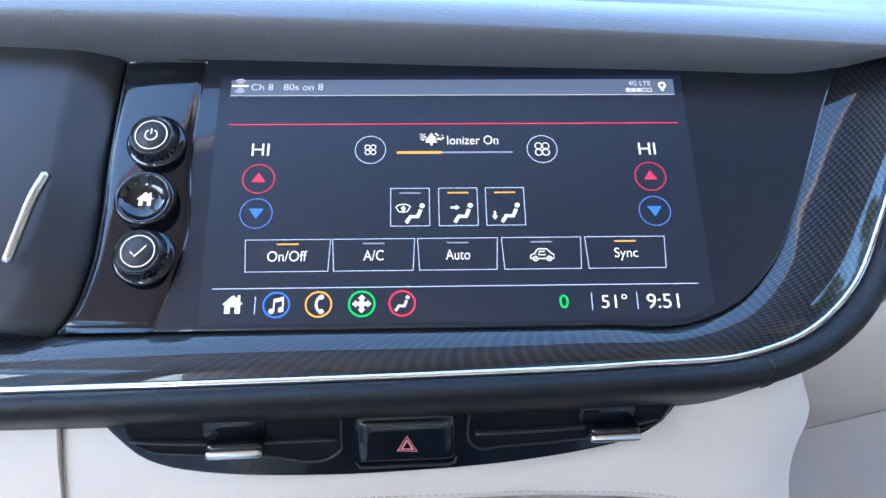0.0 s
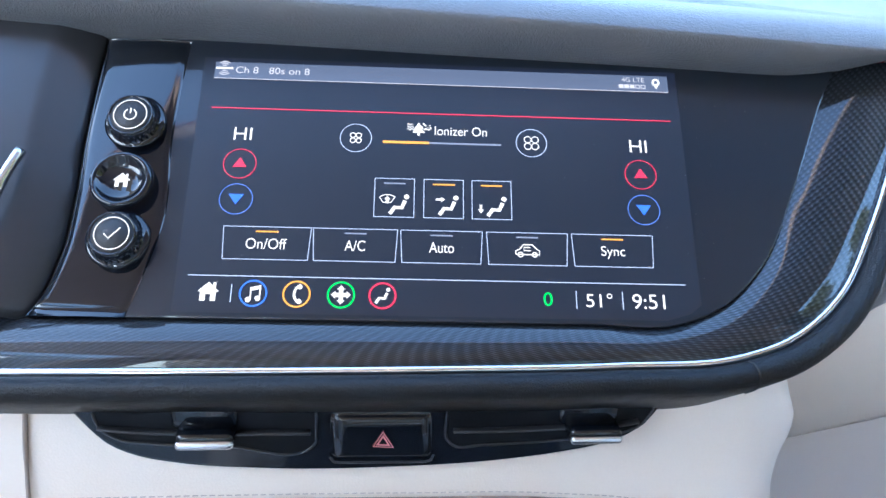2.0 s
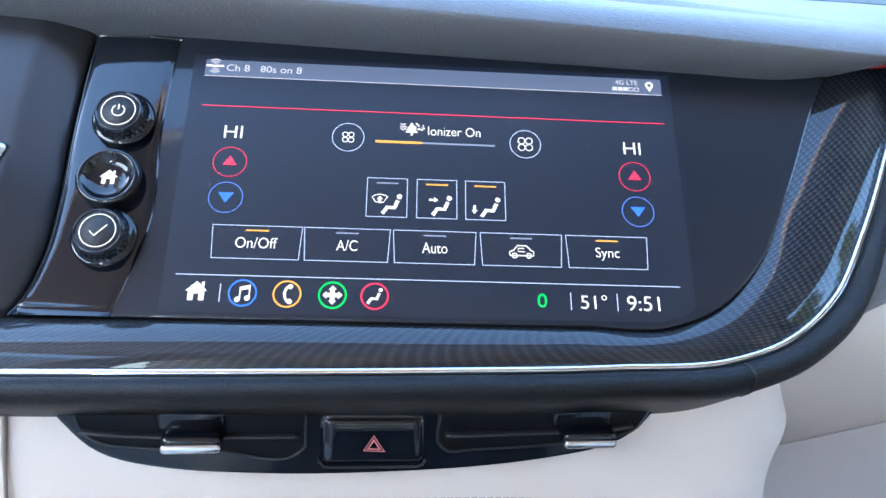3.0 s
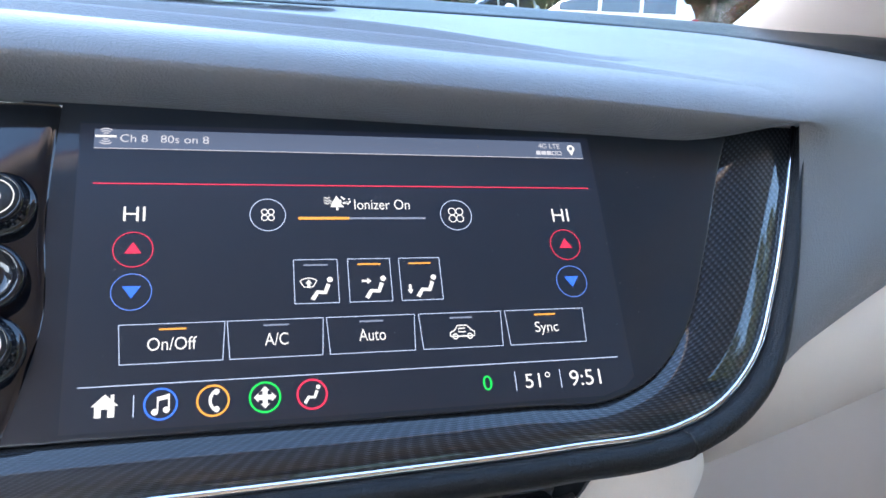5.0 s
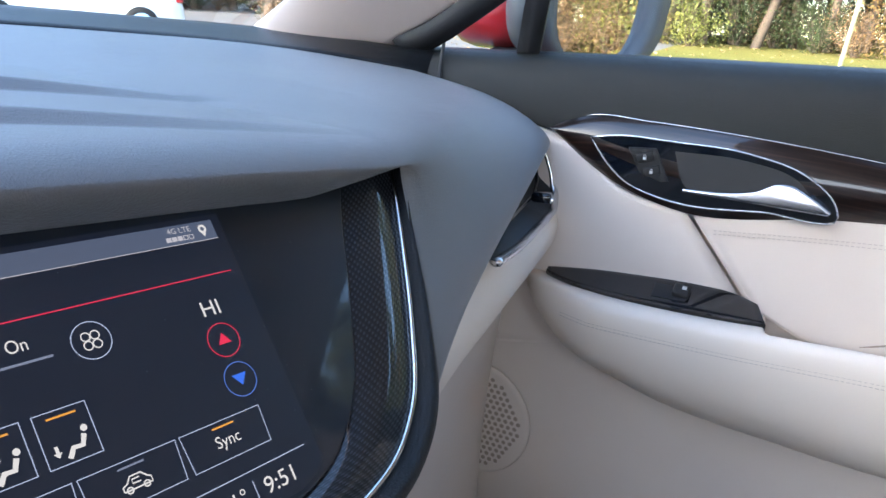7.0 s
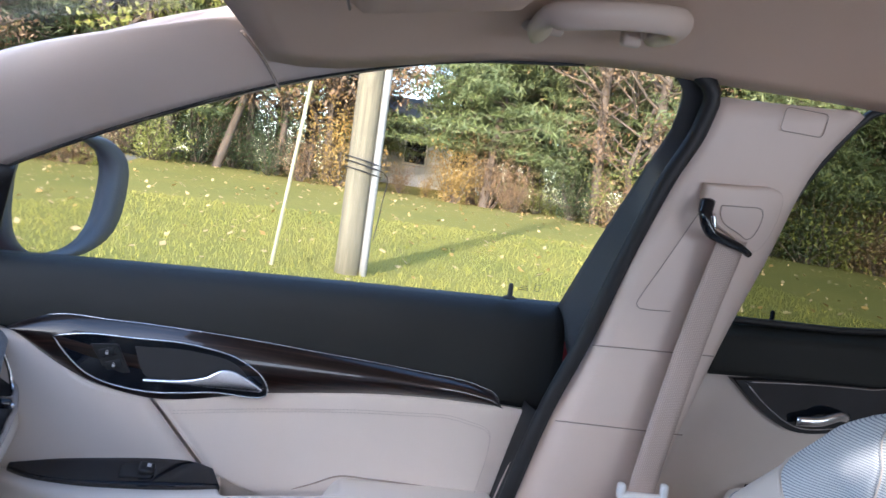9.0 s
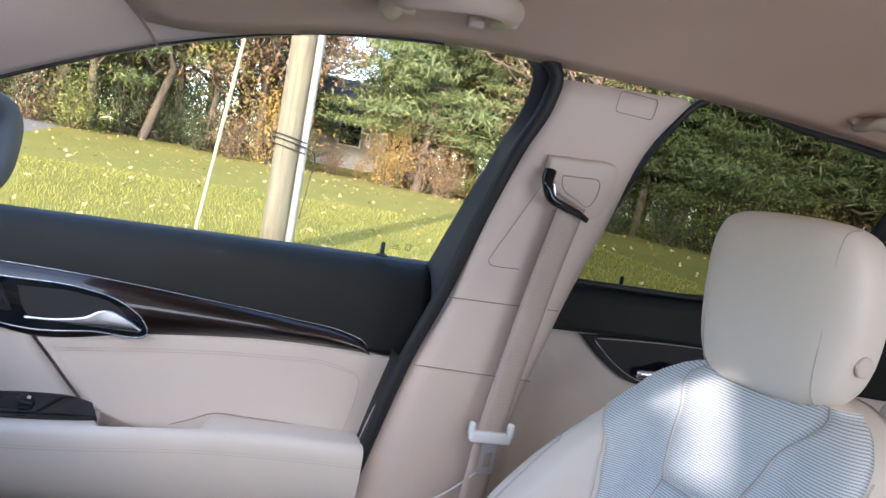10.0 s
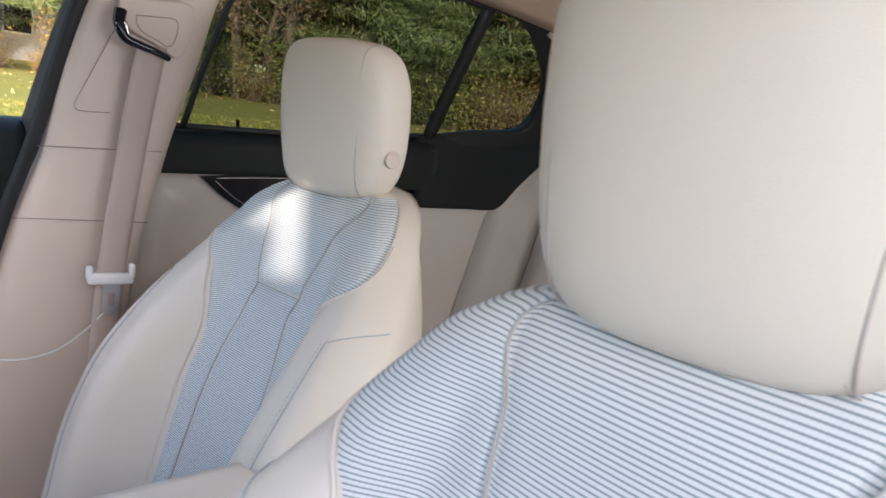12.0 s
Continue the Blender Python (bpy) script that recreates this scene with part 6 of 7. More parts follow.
seal = path3([(0.745, -0.14, 0.45), (0.728, -0.178, 0.62), (0.708, -0.219, 0.82), (0.700, -0.241, 0.92), (0.688, -0.268, 1.03), (0.668, -0.294, 1.12), (0.640, -0.322, 1.243), (0.612, -0.348, 1.350), (0.590, -0.374, 1.43), (0.580, -0.374, 1.468), (0.590, -0.345, 1.494), (0.597, -0.30, 1.503)], 90)
sweep("door_seal", seal, ring_sec(0.011, 0.010, 10), M["rubber"], win, "black rubber door seal", up=(1, 0, 0.3))
jamb = seal[:46]
surf("door_edge", np.array([jamb + np.array((0.09, 0.0, 0)), jamb + np.array((0.05, 0.004, 0)), jamb + np.array((0.02, 0.004, 0)), jamb + np.array((0.006, 0.0, 0))]), M["rubber"], door, "black door shut edge")
tube("top_run", [(glass_x(b) - 0.001, a, b) for a, b in wo[20:]], 0.0025, M["rubber"], win, n=6)
# small fixed quarter glass ahead of the door mirror
post = np.array([(glass_x(1.147) - 0.004, 0.478, 1.140), (glass_x(1.20) - 0.004, 0.461, 1.198), (glass_x(1.262) - 0.002, 0.442, 1.262)])
sweep("quarter_post", path3(post, 10), np.array([(-0.014, -0.008), (0.014, -0.008), (0.012, 0.008), (-0.012, 0.008)]), M["rubber"], win, up=(1, 0, 0.5))
fp = np.array([(0.792, 0.660, 1.146), (0.768, 0.60, 1.168), (0.748, 0.53, 1.208), (0.725, 0.452, 1.256)])
sweep("front_corner", path3(fp, 12), np.array([(-0.02, -0.008), (0.012, -0.008), (0.012, 0.010), (-0.02, 0.010)]), M["rubber"], win, up=(1, 0, 0.5))
mk = thing("glass_mark", (0.775, -0.265, 1.178), "small printed maker's mark on the window glass", "glass mark")
for k in range(3):
    part("print_bar", moved(round_box((0.0006, 0.018 - 0.004 * k, 0.0012), 0.0002, 1), pose(glass_x(1.174 + 0.003 * k) + 0.004, -0.245, 1.174 + 0.003 * k)), M["shade"], mk)
sq = [(glass_x(b) + 0.004, a, b) for a, b in ((-0.262, 1.174), (-0.270, 1.174), (-0.270, 1.184), (-0.262, 1.184))]
tube("print_square", sq, 0.0007, M["shade"], mk, closed=True, n=4)

# door mirror
M["housing"] = mat("mirror_housing_plastic", (0.09, 0.09, 0.095), 0.45, grain=0.2, gscale=600)
mir = thing("door_mirror", (0.92, 0.42, 1.15), "red-backed door mirror with dark rim and clear mirror glass", "door mirror")
mo = arc(0, 0, 1.0, n=48)
MC, MXA, MYA = np.array((0.985, 0.432, 1.218)), np.array((0.957, -0.29, 0.0)), np.array((0.0, 0.0, 1.0))
MNR = np.cross(MXA, MYA)


def mirror_pt(a, b, out, grow=1.0):
    q = lambda w: math.copysign(abs(w) ** 0.72, w)
    ca, sb = q(a), q(b)
    inner = grow < 1.03
    return MC + MXA * ((0.118 if inner else 0.148) * ca * grow - (0.022 if inner else 0) + (0.02 if ca > 0 else 0) * sb) + MYA * 0.086 * sb * grow + MNR * out


mn = MNR if MNR[1] < 0 else -MNR
sgn = 1 if MNR[1] < 0 else -1
prism("mirror_glass", [mirror_pt(a, b, 0.0) for a, b in mo], mn, 0.003, M["mirror"], mir, "mirror glass")
P = np.array([[mirror_pt(a, b, sgn * o_, g_) for a, b in mo] for o_, g_ in ((-0.002, 1.0), (0.010, 1.02), (0.012, 1.08), (0.004, 1.14), (-0.03, 1.16), (-0.08, 0.95), (-0.11, 0.55))])
put("housing", P.reshape(-1, 3), quads(7, 48, True) + [tuple(6 * 48 + c for c in range(48))], M["housing"], mir, "dark grey mirror housing")
part("red_cap", moved(round_box((0.30, 0.16, 0.13), 0.05, 4), pose(1.06, 0.565, 1.212, 0, 0, -17)), M["red"], mir, "red painted mirror cap")
part("arm", moved(round_box((0.22, 0.07, 0.05), 0.015), pose(0.94, 0.56, 1.125, 0, -8, 0)), M["shade"], mir)
skin = np.array([[(0.83 + 0.07 * math.sin(math.pi * k) ** 0.5, y, 1.140 - 0.72 * k) for y in np.linspace(-2.1, 2.0, 30)] for k in np.linspace(0, 1, 14)])
tagged(surf("outer_skin", skin, M["red"], thick=0.004, toward=(9, 0, 1)), "red painted car side", "car body", kind="structure")
tagged(surf("outer_skin", mirror_x(skin), M["red"], thick=0.004, toward=(-9, 0, 1)), "red painted car side", "car body", kind="structure")

# ---- front passenger belt and pillar fittings ----
anchor = thing("belt_anchor", (0.63, -0.45, 1.29), "beige belt height cover with black guide loop", "belt anchor")


def pil(y, z, out=0.0):
    """A place on the centre pillar's inner face."""
    f, r = path3(FB, 60), path3(RB, 60)
    fx, rx = np.interp(-z, -f[:, 2], f[:, 0]), np.interp(-z, -r[:, 2], r[:, 0])
    return np.array((0.5 * (fx + rx) - 0.010 - out, y, z))


def anc(y, z, out):
    return pil(-0.434 + (y + 0.447) * 0.86, 1.318 + (z - 1.320) * 0.86, out)


cv = [(-0.395, 1.362), (-0.45, 1.366), (-0.525, 1.360), (-0.528, 1.335), (-0.502, 1.272), (-0.470, 1.288), (-0.41, 1.318), (-0.398, 1.335)]
cvp = flat_path(cv + cv[:1], 50)[:-1]
prism("cover", [anc(a, b, 0.013) for a, b in cvp], (-0.97, 0, -0.22), 0.014, M["plastic"], anchor, "beige plastic cover", bevel=0.004, smooth=True)
tube("cover_groove", [anc(a * 0.55 - 0.208, b * 0.5 + 0.655, 0.0133) for a, b in cvp[::2]], 0.0008, M["groove"], anchor, closed=True, n=5)
guide = path3([anc(-0.398, 1.340, 0.016), anc(-0.394, 1.317, 0.026), anc(-0.404, 1.296, 0.032), anc(-0.430, 1.286, 0.034), anc(-0.460, 1.278, 0.034), anc(-0.482, 1.270, 0.028)], 30)
sweep("guide_loop", guide, np.array([ring_sec(0.0095 - 0.005 * k, 0.0085 - 0.004 * k, 10) for k in np.linspace(0, 1, 30)]), M["gloss"], anchor, "black belt guide loop")
tube("guide_bolt", path3([anc(-0.402, 1.322, 0.03), anc(-0.408, 1.300, 0.035)], 6), 0.003, M["chrome"], anchor)
tube("guide_bolt", path3([anc(-0.474, 1.276, 0.026), anc(-0.484, 1.270, 0.024)], 6), 0.003, M["chrome"], anchor)
belt = thing("seat_belt", (0.66, -0.41, 0.9), "beige webbing seat belt hanging against the pillar", "seat belt")
cen = path3([(0.584, -0.440, 1.290), (0.606, -0.432, 1.20), (0.634, -0.420, 1.05), (0.652, -0.410, 0.92), (0.664, -0.405, 0.80), (0.685, -0.40, 0.62), (0.69, -0.40, 0.45)], 60)
wd = np.array((0.10, -0.98, 0.0)) * 0.0235
th_ = np.array((-1, -0.1, 0)) * 0.0006
P = np.stack([cen - wd, cen - wd * 0.5 + th_ * 3, cen + th_ * 4, cen + wd * 0.5 + th_ * 3, cen + wd], 0)
surf("webbing", P, M["strap"], belt, thick=0.0012)
lp = part("latch_grip", moved(round_box((0.014, 0.074, 0.020), 0.006), pose(0.645, -0.408, 0.918, 4, 0, 3)), M["white"], belt, "off-white latch grip")
for dy in (-0.033, 0.033):
    part("grip_horn", moved(round_box((0.014, 0.011, 0.024), 0.005), pose(0.645, -0.408 + dy, 0.930)), M["white"], lp)
tg = np.array([[(0.646 + 0.006 * k, -0.408 + w, 0.908 - 0.052 * k) for w in (-0.013, 0.013)] for k in (0, 1)])
o, i = [(-0.013, 0), (0.013, 0), (0.012, -0.050), (-0.012, -0.050)], [(-0.006, -0.016), (0.006, -0.016), (0.006, -0.038), (-0.006, -0.038)]
V = [(0.640, -0.408 + a, 0.911 + b) for a, b in o] + [(0.640, -0.408 + a, 0.911 + b) for a, b in i]
solid(put("latch_tongue", V, [(k, (k + 1) % 4, 4 + (k + 1) % 4, 4 + k) for k in range(4)], M["steel"], belt, "steel latch tongue", smooth=False), 0.002)
part("buckle_stop", moved(round_box((0.006, 0.008, 0.008), 0.002), pose(0.66, -0.405, 0.80)), M["plastic"], belt)
tag = np.array([(-0.503 + sx * 0.026 + 0.006 * math.cos(q), 1.4495 + sz * 0.0085 + 0.006 * math.sin(q)) for sx, sz, q0 in ((1, 1, 0), (-1, 1, 90), (-1, -1, 180), (1, -1, 270)) for q in np.radians(np.linspace(q0, q0 + 90, 8))])
tube("airbag_mark", [pil(a, b, 0.0030) for a, b in tag], 0.0006, M["groove"], None, closed=True, n=5)
tagged(bpy.data.objects["airbag_mark"], "moulded rounded outline pressed into the pillar trim", "moulded mark")
for a, b in (((-0.272, 1.016), (-0.470, 1.006)), ((-0.298, 1.128), (-0.480, 1.128))):
    ob = tube("trim", [pil(y, z, 0.0015) for y, z in zip(np.linspace(a[0], b[0], 14), np.linspace(a[1], b[1], 14))], 0.0009, M["groove"], None, n=5)
    tagged(ob, "thin joint line across the pillar trim", "seam", kind="structure")
ch = np.array([(-0.405, 1.345), (-0.372, 1.262), (-0.348, 1.205), (-0.343, 1.192), (-0.348, 1.185), (-0.365, 1.184), (-0.395, 1.185)])
cs_ = np.r_[0, np.cumsum(np.linalg.norm(np.diff(ch, axis=0), axis=1))]
ob = tube("trim", [pil(np.interp(w, cs_, ch[:, 0]), np.interp(w, cs_, ch[:, 1]), 0.0008) for w in np.linspace(0, cs_[-1], 50)], 0.0007, M["groove"], None, n=5)
tagged(ob, "shallow edge of the belt channel in the pillar trim", "seam", kind="structure")
cb = thing("thin_cable", (0.70, -0.3, 0.78), "thin white cable drooping over the pillar trim", "cable")
tube("cable", path3([(0.650, -0.40, 0.86), (0.672, -0.374, 0.822), (0.690, -0.33, 0.787), (0.70, -0.28, 0.778), (0.715, -0.24, 0.782)], 24), 0.0016, M["white"], cb, n=6)


# ---- roof fittings ----
def grab_handle(p, label):
    e = thing("grab_handle", tuple(p[0]), label, "grab handle", "roof grab handles")
    pts = path3(p, 40)
    w = 0.0115 + 0.004 * np.abs(np.linspace(-1, 1, 40)) ** 2
    sweep("grip", pts, np.array([ring_sec(a * 1.15, a * 0.62, 12) for a in w]), M["roof_plastic"], e, up=(1, 0, 0.4))
    for q in (p[0], p[-1]):
        part("mount", moved(round_box((0.030, 0.045, 0.014), 0.005), pose(q[0] + 0.006, q[1], q[2] + 0.006, 0, -25, 0)), M["roof_plastic"], e)
    part("coat_hook", moved(round_box((0.012, 0.022, 0.020), 0.004), pose(p[-1][0] + 0.004, p[-1][1] + 0.03, p[-1][2] - 0.004)), M["roof_plastic"], e)
    return e


grab_handle([(0.508, -0.118, 1.482), (0.455, -0.098, 1.474), (0.418, -0.098, 1.473), (0.398, -0.130, 1.476), (0.395, -0.175, 1.482), (0.405, -0.212, 1.487), (0.440, -0.238, 1.491), (0.495, -0.245, 1.494)], "beige plastic roof grab handle above the front window")
grab_handle([(0.540, -0.890, 1.500), (0.495, -0.882, 1.494), (0.465, -0.900, 1.496), (0.452, -0.945, 1.500), (0.452, -0.995, 1.502), (0.465, -1.035, 1.503), (0.495, -1.055, 1.502), (0.530, -1.058, 1.502)], "beige plastic roof grab handle above the rear window")
vis = thing("sun_visor", (0.2, 0.1, 1.46), "beige cloth sun visor folded to the roof", "sun visor")
P = np.array([[(0.02 + 0.285 * a + 0.095 * a * k, -0.035 + 0.012 * (1 - a) + 0.125 * k + 0.05 * (1 - a) * k, 1.447 - 0.008 * k) for a in np.linspace(0, 1, 24)] for k in np.linspace(1, 0, 14)])
board = cushion("visor_board", P, M["liner"], vis, lift=0.008, h=0.010, r=0.020, depth=0.018)
tube("edge_seam", [P[0, c] + np.array((0, 0, -0.004)) for c in range(1, 23)], 0.0012, M["groove"], vis, n=5)
tube("pivot_rod", path3([(0.33, 0.09, 1.452), (0.39, 0.10, 1.458), (0.42, 0.10, 1.475)], 10), 0.005, M["plastic"], vis)


# ---- seats ----
HW = [(0.42, 0.245), (0.60, 0.262), (0.74, 0.278), (0.85, 0.274), (0.93, 0.254), (1.00, 0.222), (1.05, 0.192), (1.085, 0.165), (1.108, 0.125), (1.120, 0.075), (1.124, 0.03)]
BOL = [(0.42, 0.09), (0.60, 0.105), (0.73, 0.112), (0.83, 0.100), (0.92, 0.068), (1.00, 0.030), (1.06, 0.008), (1.124, 0.0)]
DEP = [(0.42, 0.13), (0.7, 0.125), (1.0, 0.105), (1.07, 0.085), (1.105, 0.055), (1.124, 0.02)]


def lean_y(z):
    return -0.36 * (z - 0.962)


def seat_front(q, z):
    """A point on the backrest's front, across (-1 to 1) and up."""
    hw, bo_ = float(crv(z, HW)), float(crv(z, BOL))
    a = abs(q)
    top = max(0.0, (z - 1.06) / 0.064)
    rise = np.clip((a - float(np.interp(z, (0.9, 1.06), (0.42, 0.496)))) / 0.26, 0, 1)
    y = 1.09 * bo_ * (rise * rise * (3 - 2 * rise))
    end = np.clip((a - 0.84) / 0.16, 0, 1)
    y -= (bo_ * 0.6 + 0.055) * (1 - math.sqrt(max(0.0, 1 - end ** 2)))
    y -= 0.045 * top ** 2 + 0.012 * a * a * np.clip((z - 0.95) / 0.1, 0, 1)
    y += 0.010 * math.exp(-((z - 0.80) / 0.12) ** 2) * (1 - a) - 0.006 * math.exp(-((z - 0.962) / 0.012) ** 2) * (1 if a < 0.3 else 0)
    return np.array((q * hw, lean_y(z) + y, z))


M["cloth_seam"] = mat("cloth_seam", (0.46, 0.47, 0.48), 0.9)


def make_seat(name, label):
    e = thing(name, (0, 0, 0), label, "car seat", "front seats")
    zs = np.r_[np.linspace(0.42, 1.0, 30), np.linspace(1.01, 1.105, 14), [1.112, 1.118, 1.122, 1.124]]
    qs = np.sin(np.linspace(-math.pi / 2, math.pi / 2, 45))
    rows = []
    for z in zs:
        fr_ = np.array([seat_front(q, z) for q in qs])
        dep = float(crv(z, DEP))
        hw = float(crv(z, HW))
        bk = []
        for q in np.linspace(1, -1, 17)[1:-1]:
            bk.append((q * hw * 0.97, lean_y(z) - dep * (1 - 0.5 * abs(q) ** 4) - 0.02, z))
        rows.append(np.r_[fr_, bk])
    P = np.array(rows)
    nr, nc = P.shape[:2]
    put("backrest", P.reshape(-1, 3), quads(nr, nc, True) + [tuple((nr - 1) * nc + c for c in range(nc))], M["cream"], e, "smooth cream leather backrest")

    def patch(nm, zl, zh, qa, qb, m, lift=0.0035, nz=26, nq=16, lab=""):
        G = []
        for z in np.linspace(zh, zl, nz):
            a, b = (float(f(z)) if callable(f) else f for f in (qa, qb))
            G.append([seat_front(a + (b - a) * w, z) for w in edge_steps(nq, 0.4)])
        G = np.array(G)
        return cushion(nm, G, m, e, lab, lift=lift, h=0.0035, r=0.008, depth=0.006, toward=(0, 3, 1.2), uvs=np.stack([G[..., 0], G[..., 2] * 1.07], 2))
    cw = lambda z: crv(z, [(0.55, 0.29), (0.70, 0.27), (0.85, 0.25), (0.962, 0.221), (1.02, 0.341), (1.06, 0.45), (1.10, 0.72), (1.115, 0.8)])
    ow = lambda z: crv(z, [(0.55, 0.44), (0.70, 0.455), (0.80, 0.462), (0.90, 0.487), (0.94, 0.545), (0.968, 0.60), (0.986, 0.66), (0.999, 0.76), (1.010, 0.85), (1.022, 0.90), (1.052, 0.945), (1.115, 0.97)])
    patch("lower_cloth", 0.55, 0.9615, lambda z: -cw(z), cw, M["ribs"], lab="ribbed grey cloth panel")
    patch("upper_cloth", 0.9625, 1.114, lambda z: -cw(z), cw, M["ribs"], lab="ribbed grey cloth panel")
    patch("wing_cloth", 0.55, 1.113, lambda z: cw(z) + 0.012, ow, M["ribs"], nz=70, lab="ribbed grey cloth wing")
    patch("wing_cloth", 0.55, 1.113, lambda z: -ow(z), lambda z: -cw(z) - 0.012, M["ribs"], nz=70, lab="ribbed grey cloth wing")
    for s in (-1, 1):
        ln = np.array([seat_front(s * (float(cw(z)) + 0.006), z) + (0, 0.0028, 0) for z in np.linspace(0.55, 1.112, 70)])
        tube("panel_seam", ln, 0.0008, M["cloth_seam"], e, n=5)
        ln = np.array([seat_front(s * (float(ow(z)) + 0.014), z) + (0, 0.0012, 0) for z in np.linspace(0.55, 1.06, 70)])
        tube("piping", ln, 0.0022, M["cream"], e, n=8)
    ln = np.array([seat_front(q, 0.962) + (0, 0.003, 0) for q in np.linspace(-0.22, 0.22, 20)])
    tube("panel_seam", ln, 0.0011, M["cloth_seam"], e, n=5)
    for s in (-1, 1):
        ln = [seat_front(s * float(crv(z, [(0.5, 0.76), (0.8, 0.80), (0.93, 0.83), (0.955, 0.845)])), z) for z in np.linspace(0.52, 0.955, 50)]
        ln += [seat_front(s * (0.845 + 0.15 * k), 0.955 + 0.010 * math.sin(k * 1.57)) for k in np.linspace(0.1, 1, 14)]
        ln = np.array(ln) + np.array((0, 0.0009, 0))
        tube("side_seam", ln, 0.0008, M["cloth_seam"], e, n=5)
        stitch_rows("stitching", ln[:50] + np.array((-0.005 * s, 0.001, 0)), e, (0, 1, 0), 0.006)
    # cushion
    G = np.array([[(x, 0.09 + 0.455 * (1 - k), 0.530 - 0.03 * k + 0.03 * max(0, (abs(x) - 0.15) / 0.1) ** 1.3) for x in np.linspace(-0.25, 0.25, 24)] for k in np.linspace(0, 1, 20)])
    cushion("seat_cushion", G, M["cream"], e, h=0.05, r=0.06, depth=0.10, toward=(0, 0, 9))
    G = np.array([[(x, 0.10 + 0.42 * (1 - k), 0.534 - 0.03 * k) for x in np.linspace(-0.145, 0.145, 16)] for k in np.linspace(0, 1, 16)])
    cushion("cushion_cloth", G, M["ribs"], e, lift=0.002, h=0.004, r=0.01, depth=0.01, toward=(0, 0, 9))
    part("seat_base", moved(round_box((0.44, 0.44, 0.12), 0.02), pose(0, 0.30, 0.41)), M["shade"], e)
    # head restraint
    nth, nph = 48, 28
    V = []
    sp_ = lambda w, p: math.copysign(abs(w) ** p, w)
    for i in range(nph + 1):
        ph = -math.pi / 2 + math.pi * i / nph
        for j in range(nth):
            a = 2 * math.pi * j / nth
            x = 0.115 * sp_(math.cos(ph), 0.34) * sp_(math.cos(a), 0.42)
            y = 0.043 * sp_(math.cos(ph), 0.42) * sp_(math.sin(a), 0.55)
            z = 0.106 * sp_(math.sin(ph), 0.55)
            x *= 1.0 - 0.10 * np.clip((-z - 0.01) / 0.1, 0, 1) - 0.03 * np.clip((z - 0.04) / 0.07, 0, 1)
            y -= 0.018 * (x / 0.115) ** 2
            V.append((x, -0.078 + y + 0.06 * z + 0.06 * x, 1.215 + z + 0.006 * (1 - (x / 0.115) ** 2) * np.sign(z)))
    F = quads(nph + 1, nth, True)
    hr = put("head_restraint", V, F, M["cream"], e, "cream leather head restraint")
    for s in (-1, 1):
        pts = []
        for ph in np.linspace(-1.25, 1.50, 40):
            z = 0.106 * sp_(math.sin(ph), 0.55)
            x = s * 0.086 * (1.0 - 0.08 * np.clip((-z - 0.01) / 0.1, 0, 1))
            aa = math.acos(min(1, (abs(x) / (0.115 * math.cos(ph) ** 0.34 + 1e-6)) ** (1 / 0.42))) if abs(x) < 0.115 * math.cos(ph) ** 0.34 else 0.05
            y = 0.043 * sp_(math.cos(ph), 0.42) * sp_(math.sin(aa), 0.55) - 0.020 * (x / 0.115) ** 2
            pts.append((x, -0.078 + y + 0.06 * z + 0.06 * x, 1.215 + z + 0.006 * (1 - (x / 0.115) ** 2) * np.sign(z)))
        tube("seam", np.array(pts), 0.0009, M["thread"], hr, n=5)
        stitch_rows("stitching", np.array(pts) + np.array((-0.004 * s, 0, 0)), hr, (0, 1, 0), 0.006, 0.0006)
        th = np.linspace(0, 2 * math.pi, 24, endpoint=False)
        if s < 0:
            bt = lathe("release_button", [(0.0125, 0.0), (0.0125, 0.0030), (0.0110, 0.0040), (0.0098, 0.0030), (0.004, 0.0034)], (-0.1105, -0.100, 1.168), (-1, 0.06, -0.06), M["plastic"], hr)
        tube("post", [(s * 0.062, -0.100, 1.10), (s * 0.062, -0.098, 1.14)], 0.0065, M["chrome"], e)
    return e


seat = make_seat("front_passenger_seat", "cream leather front seat with ribbed grey cloth panels")
seat.matrix_basis = pose(0.352, -0.548, 0.0, 0, 0, 4)
drv = copy_thing(seat, pose(-0.386, -0.306, 0.026) @ pose(0, -0.078, 1.22) @ pose(0, 0, 0, 1.5, 0, -1.5) @ pose(0, 0.078, -1.22))
drv.name = "driver_seat"
tagged(drv, "cream leather driver seat with ribbed grey cloth panels")


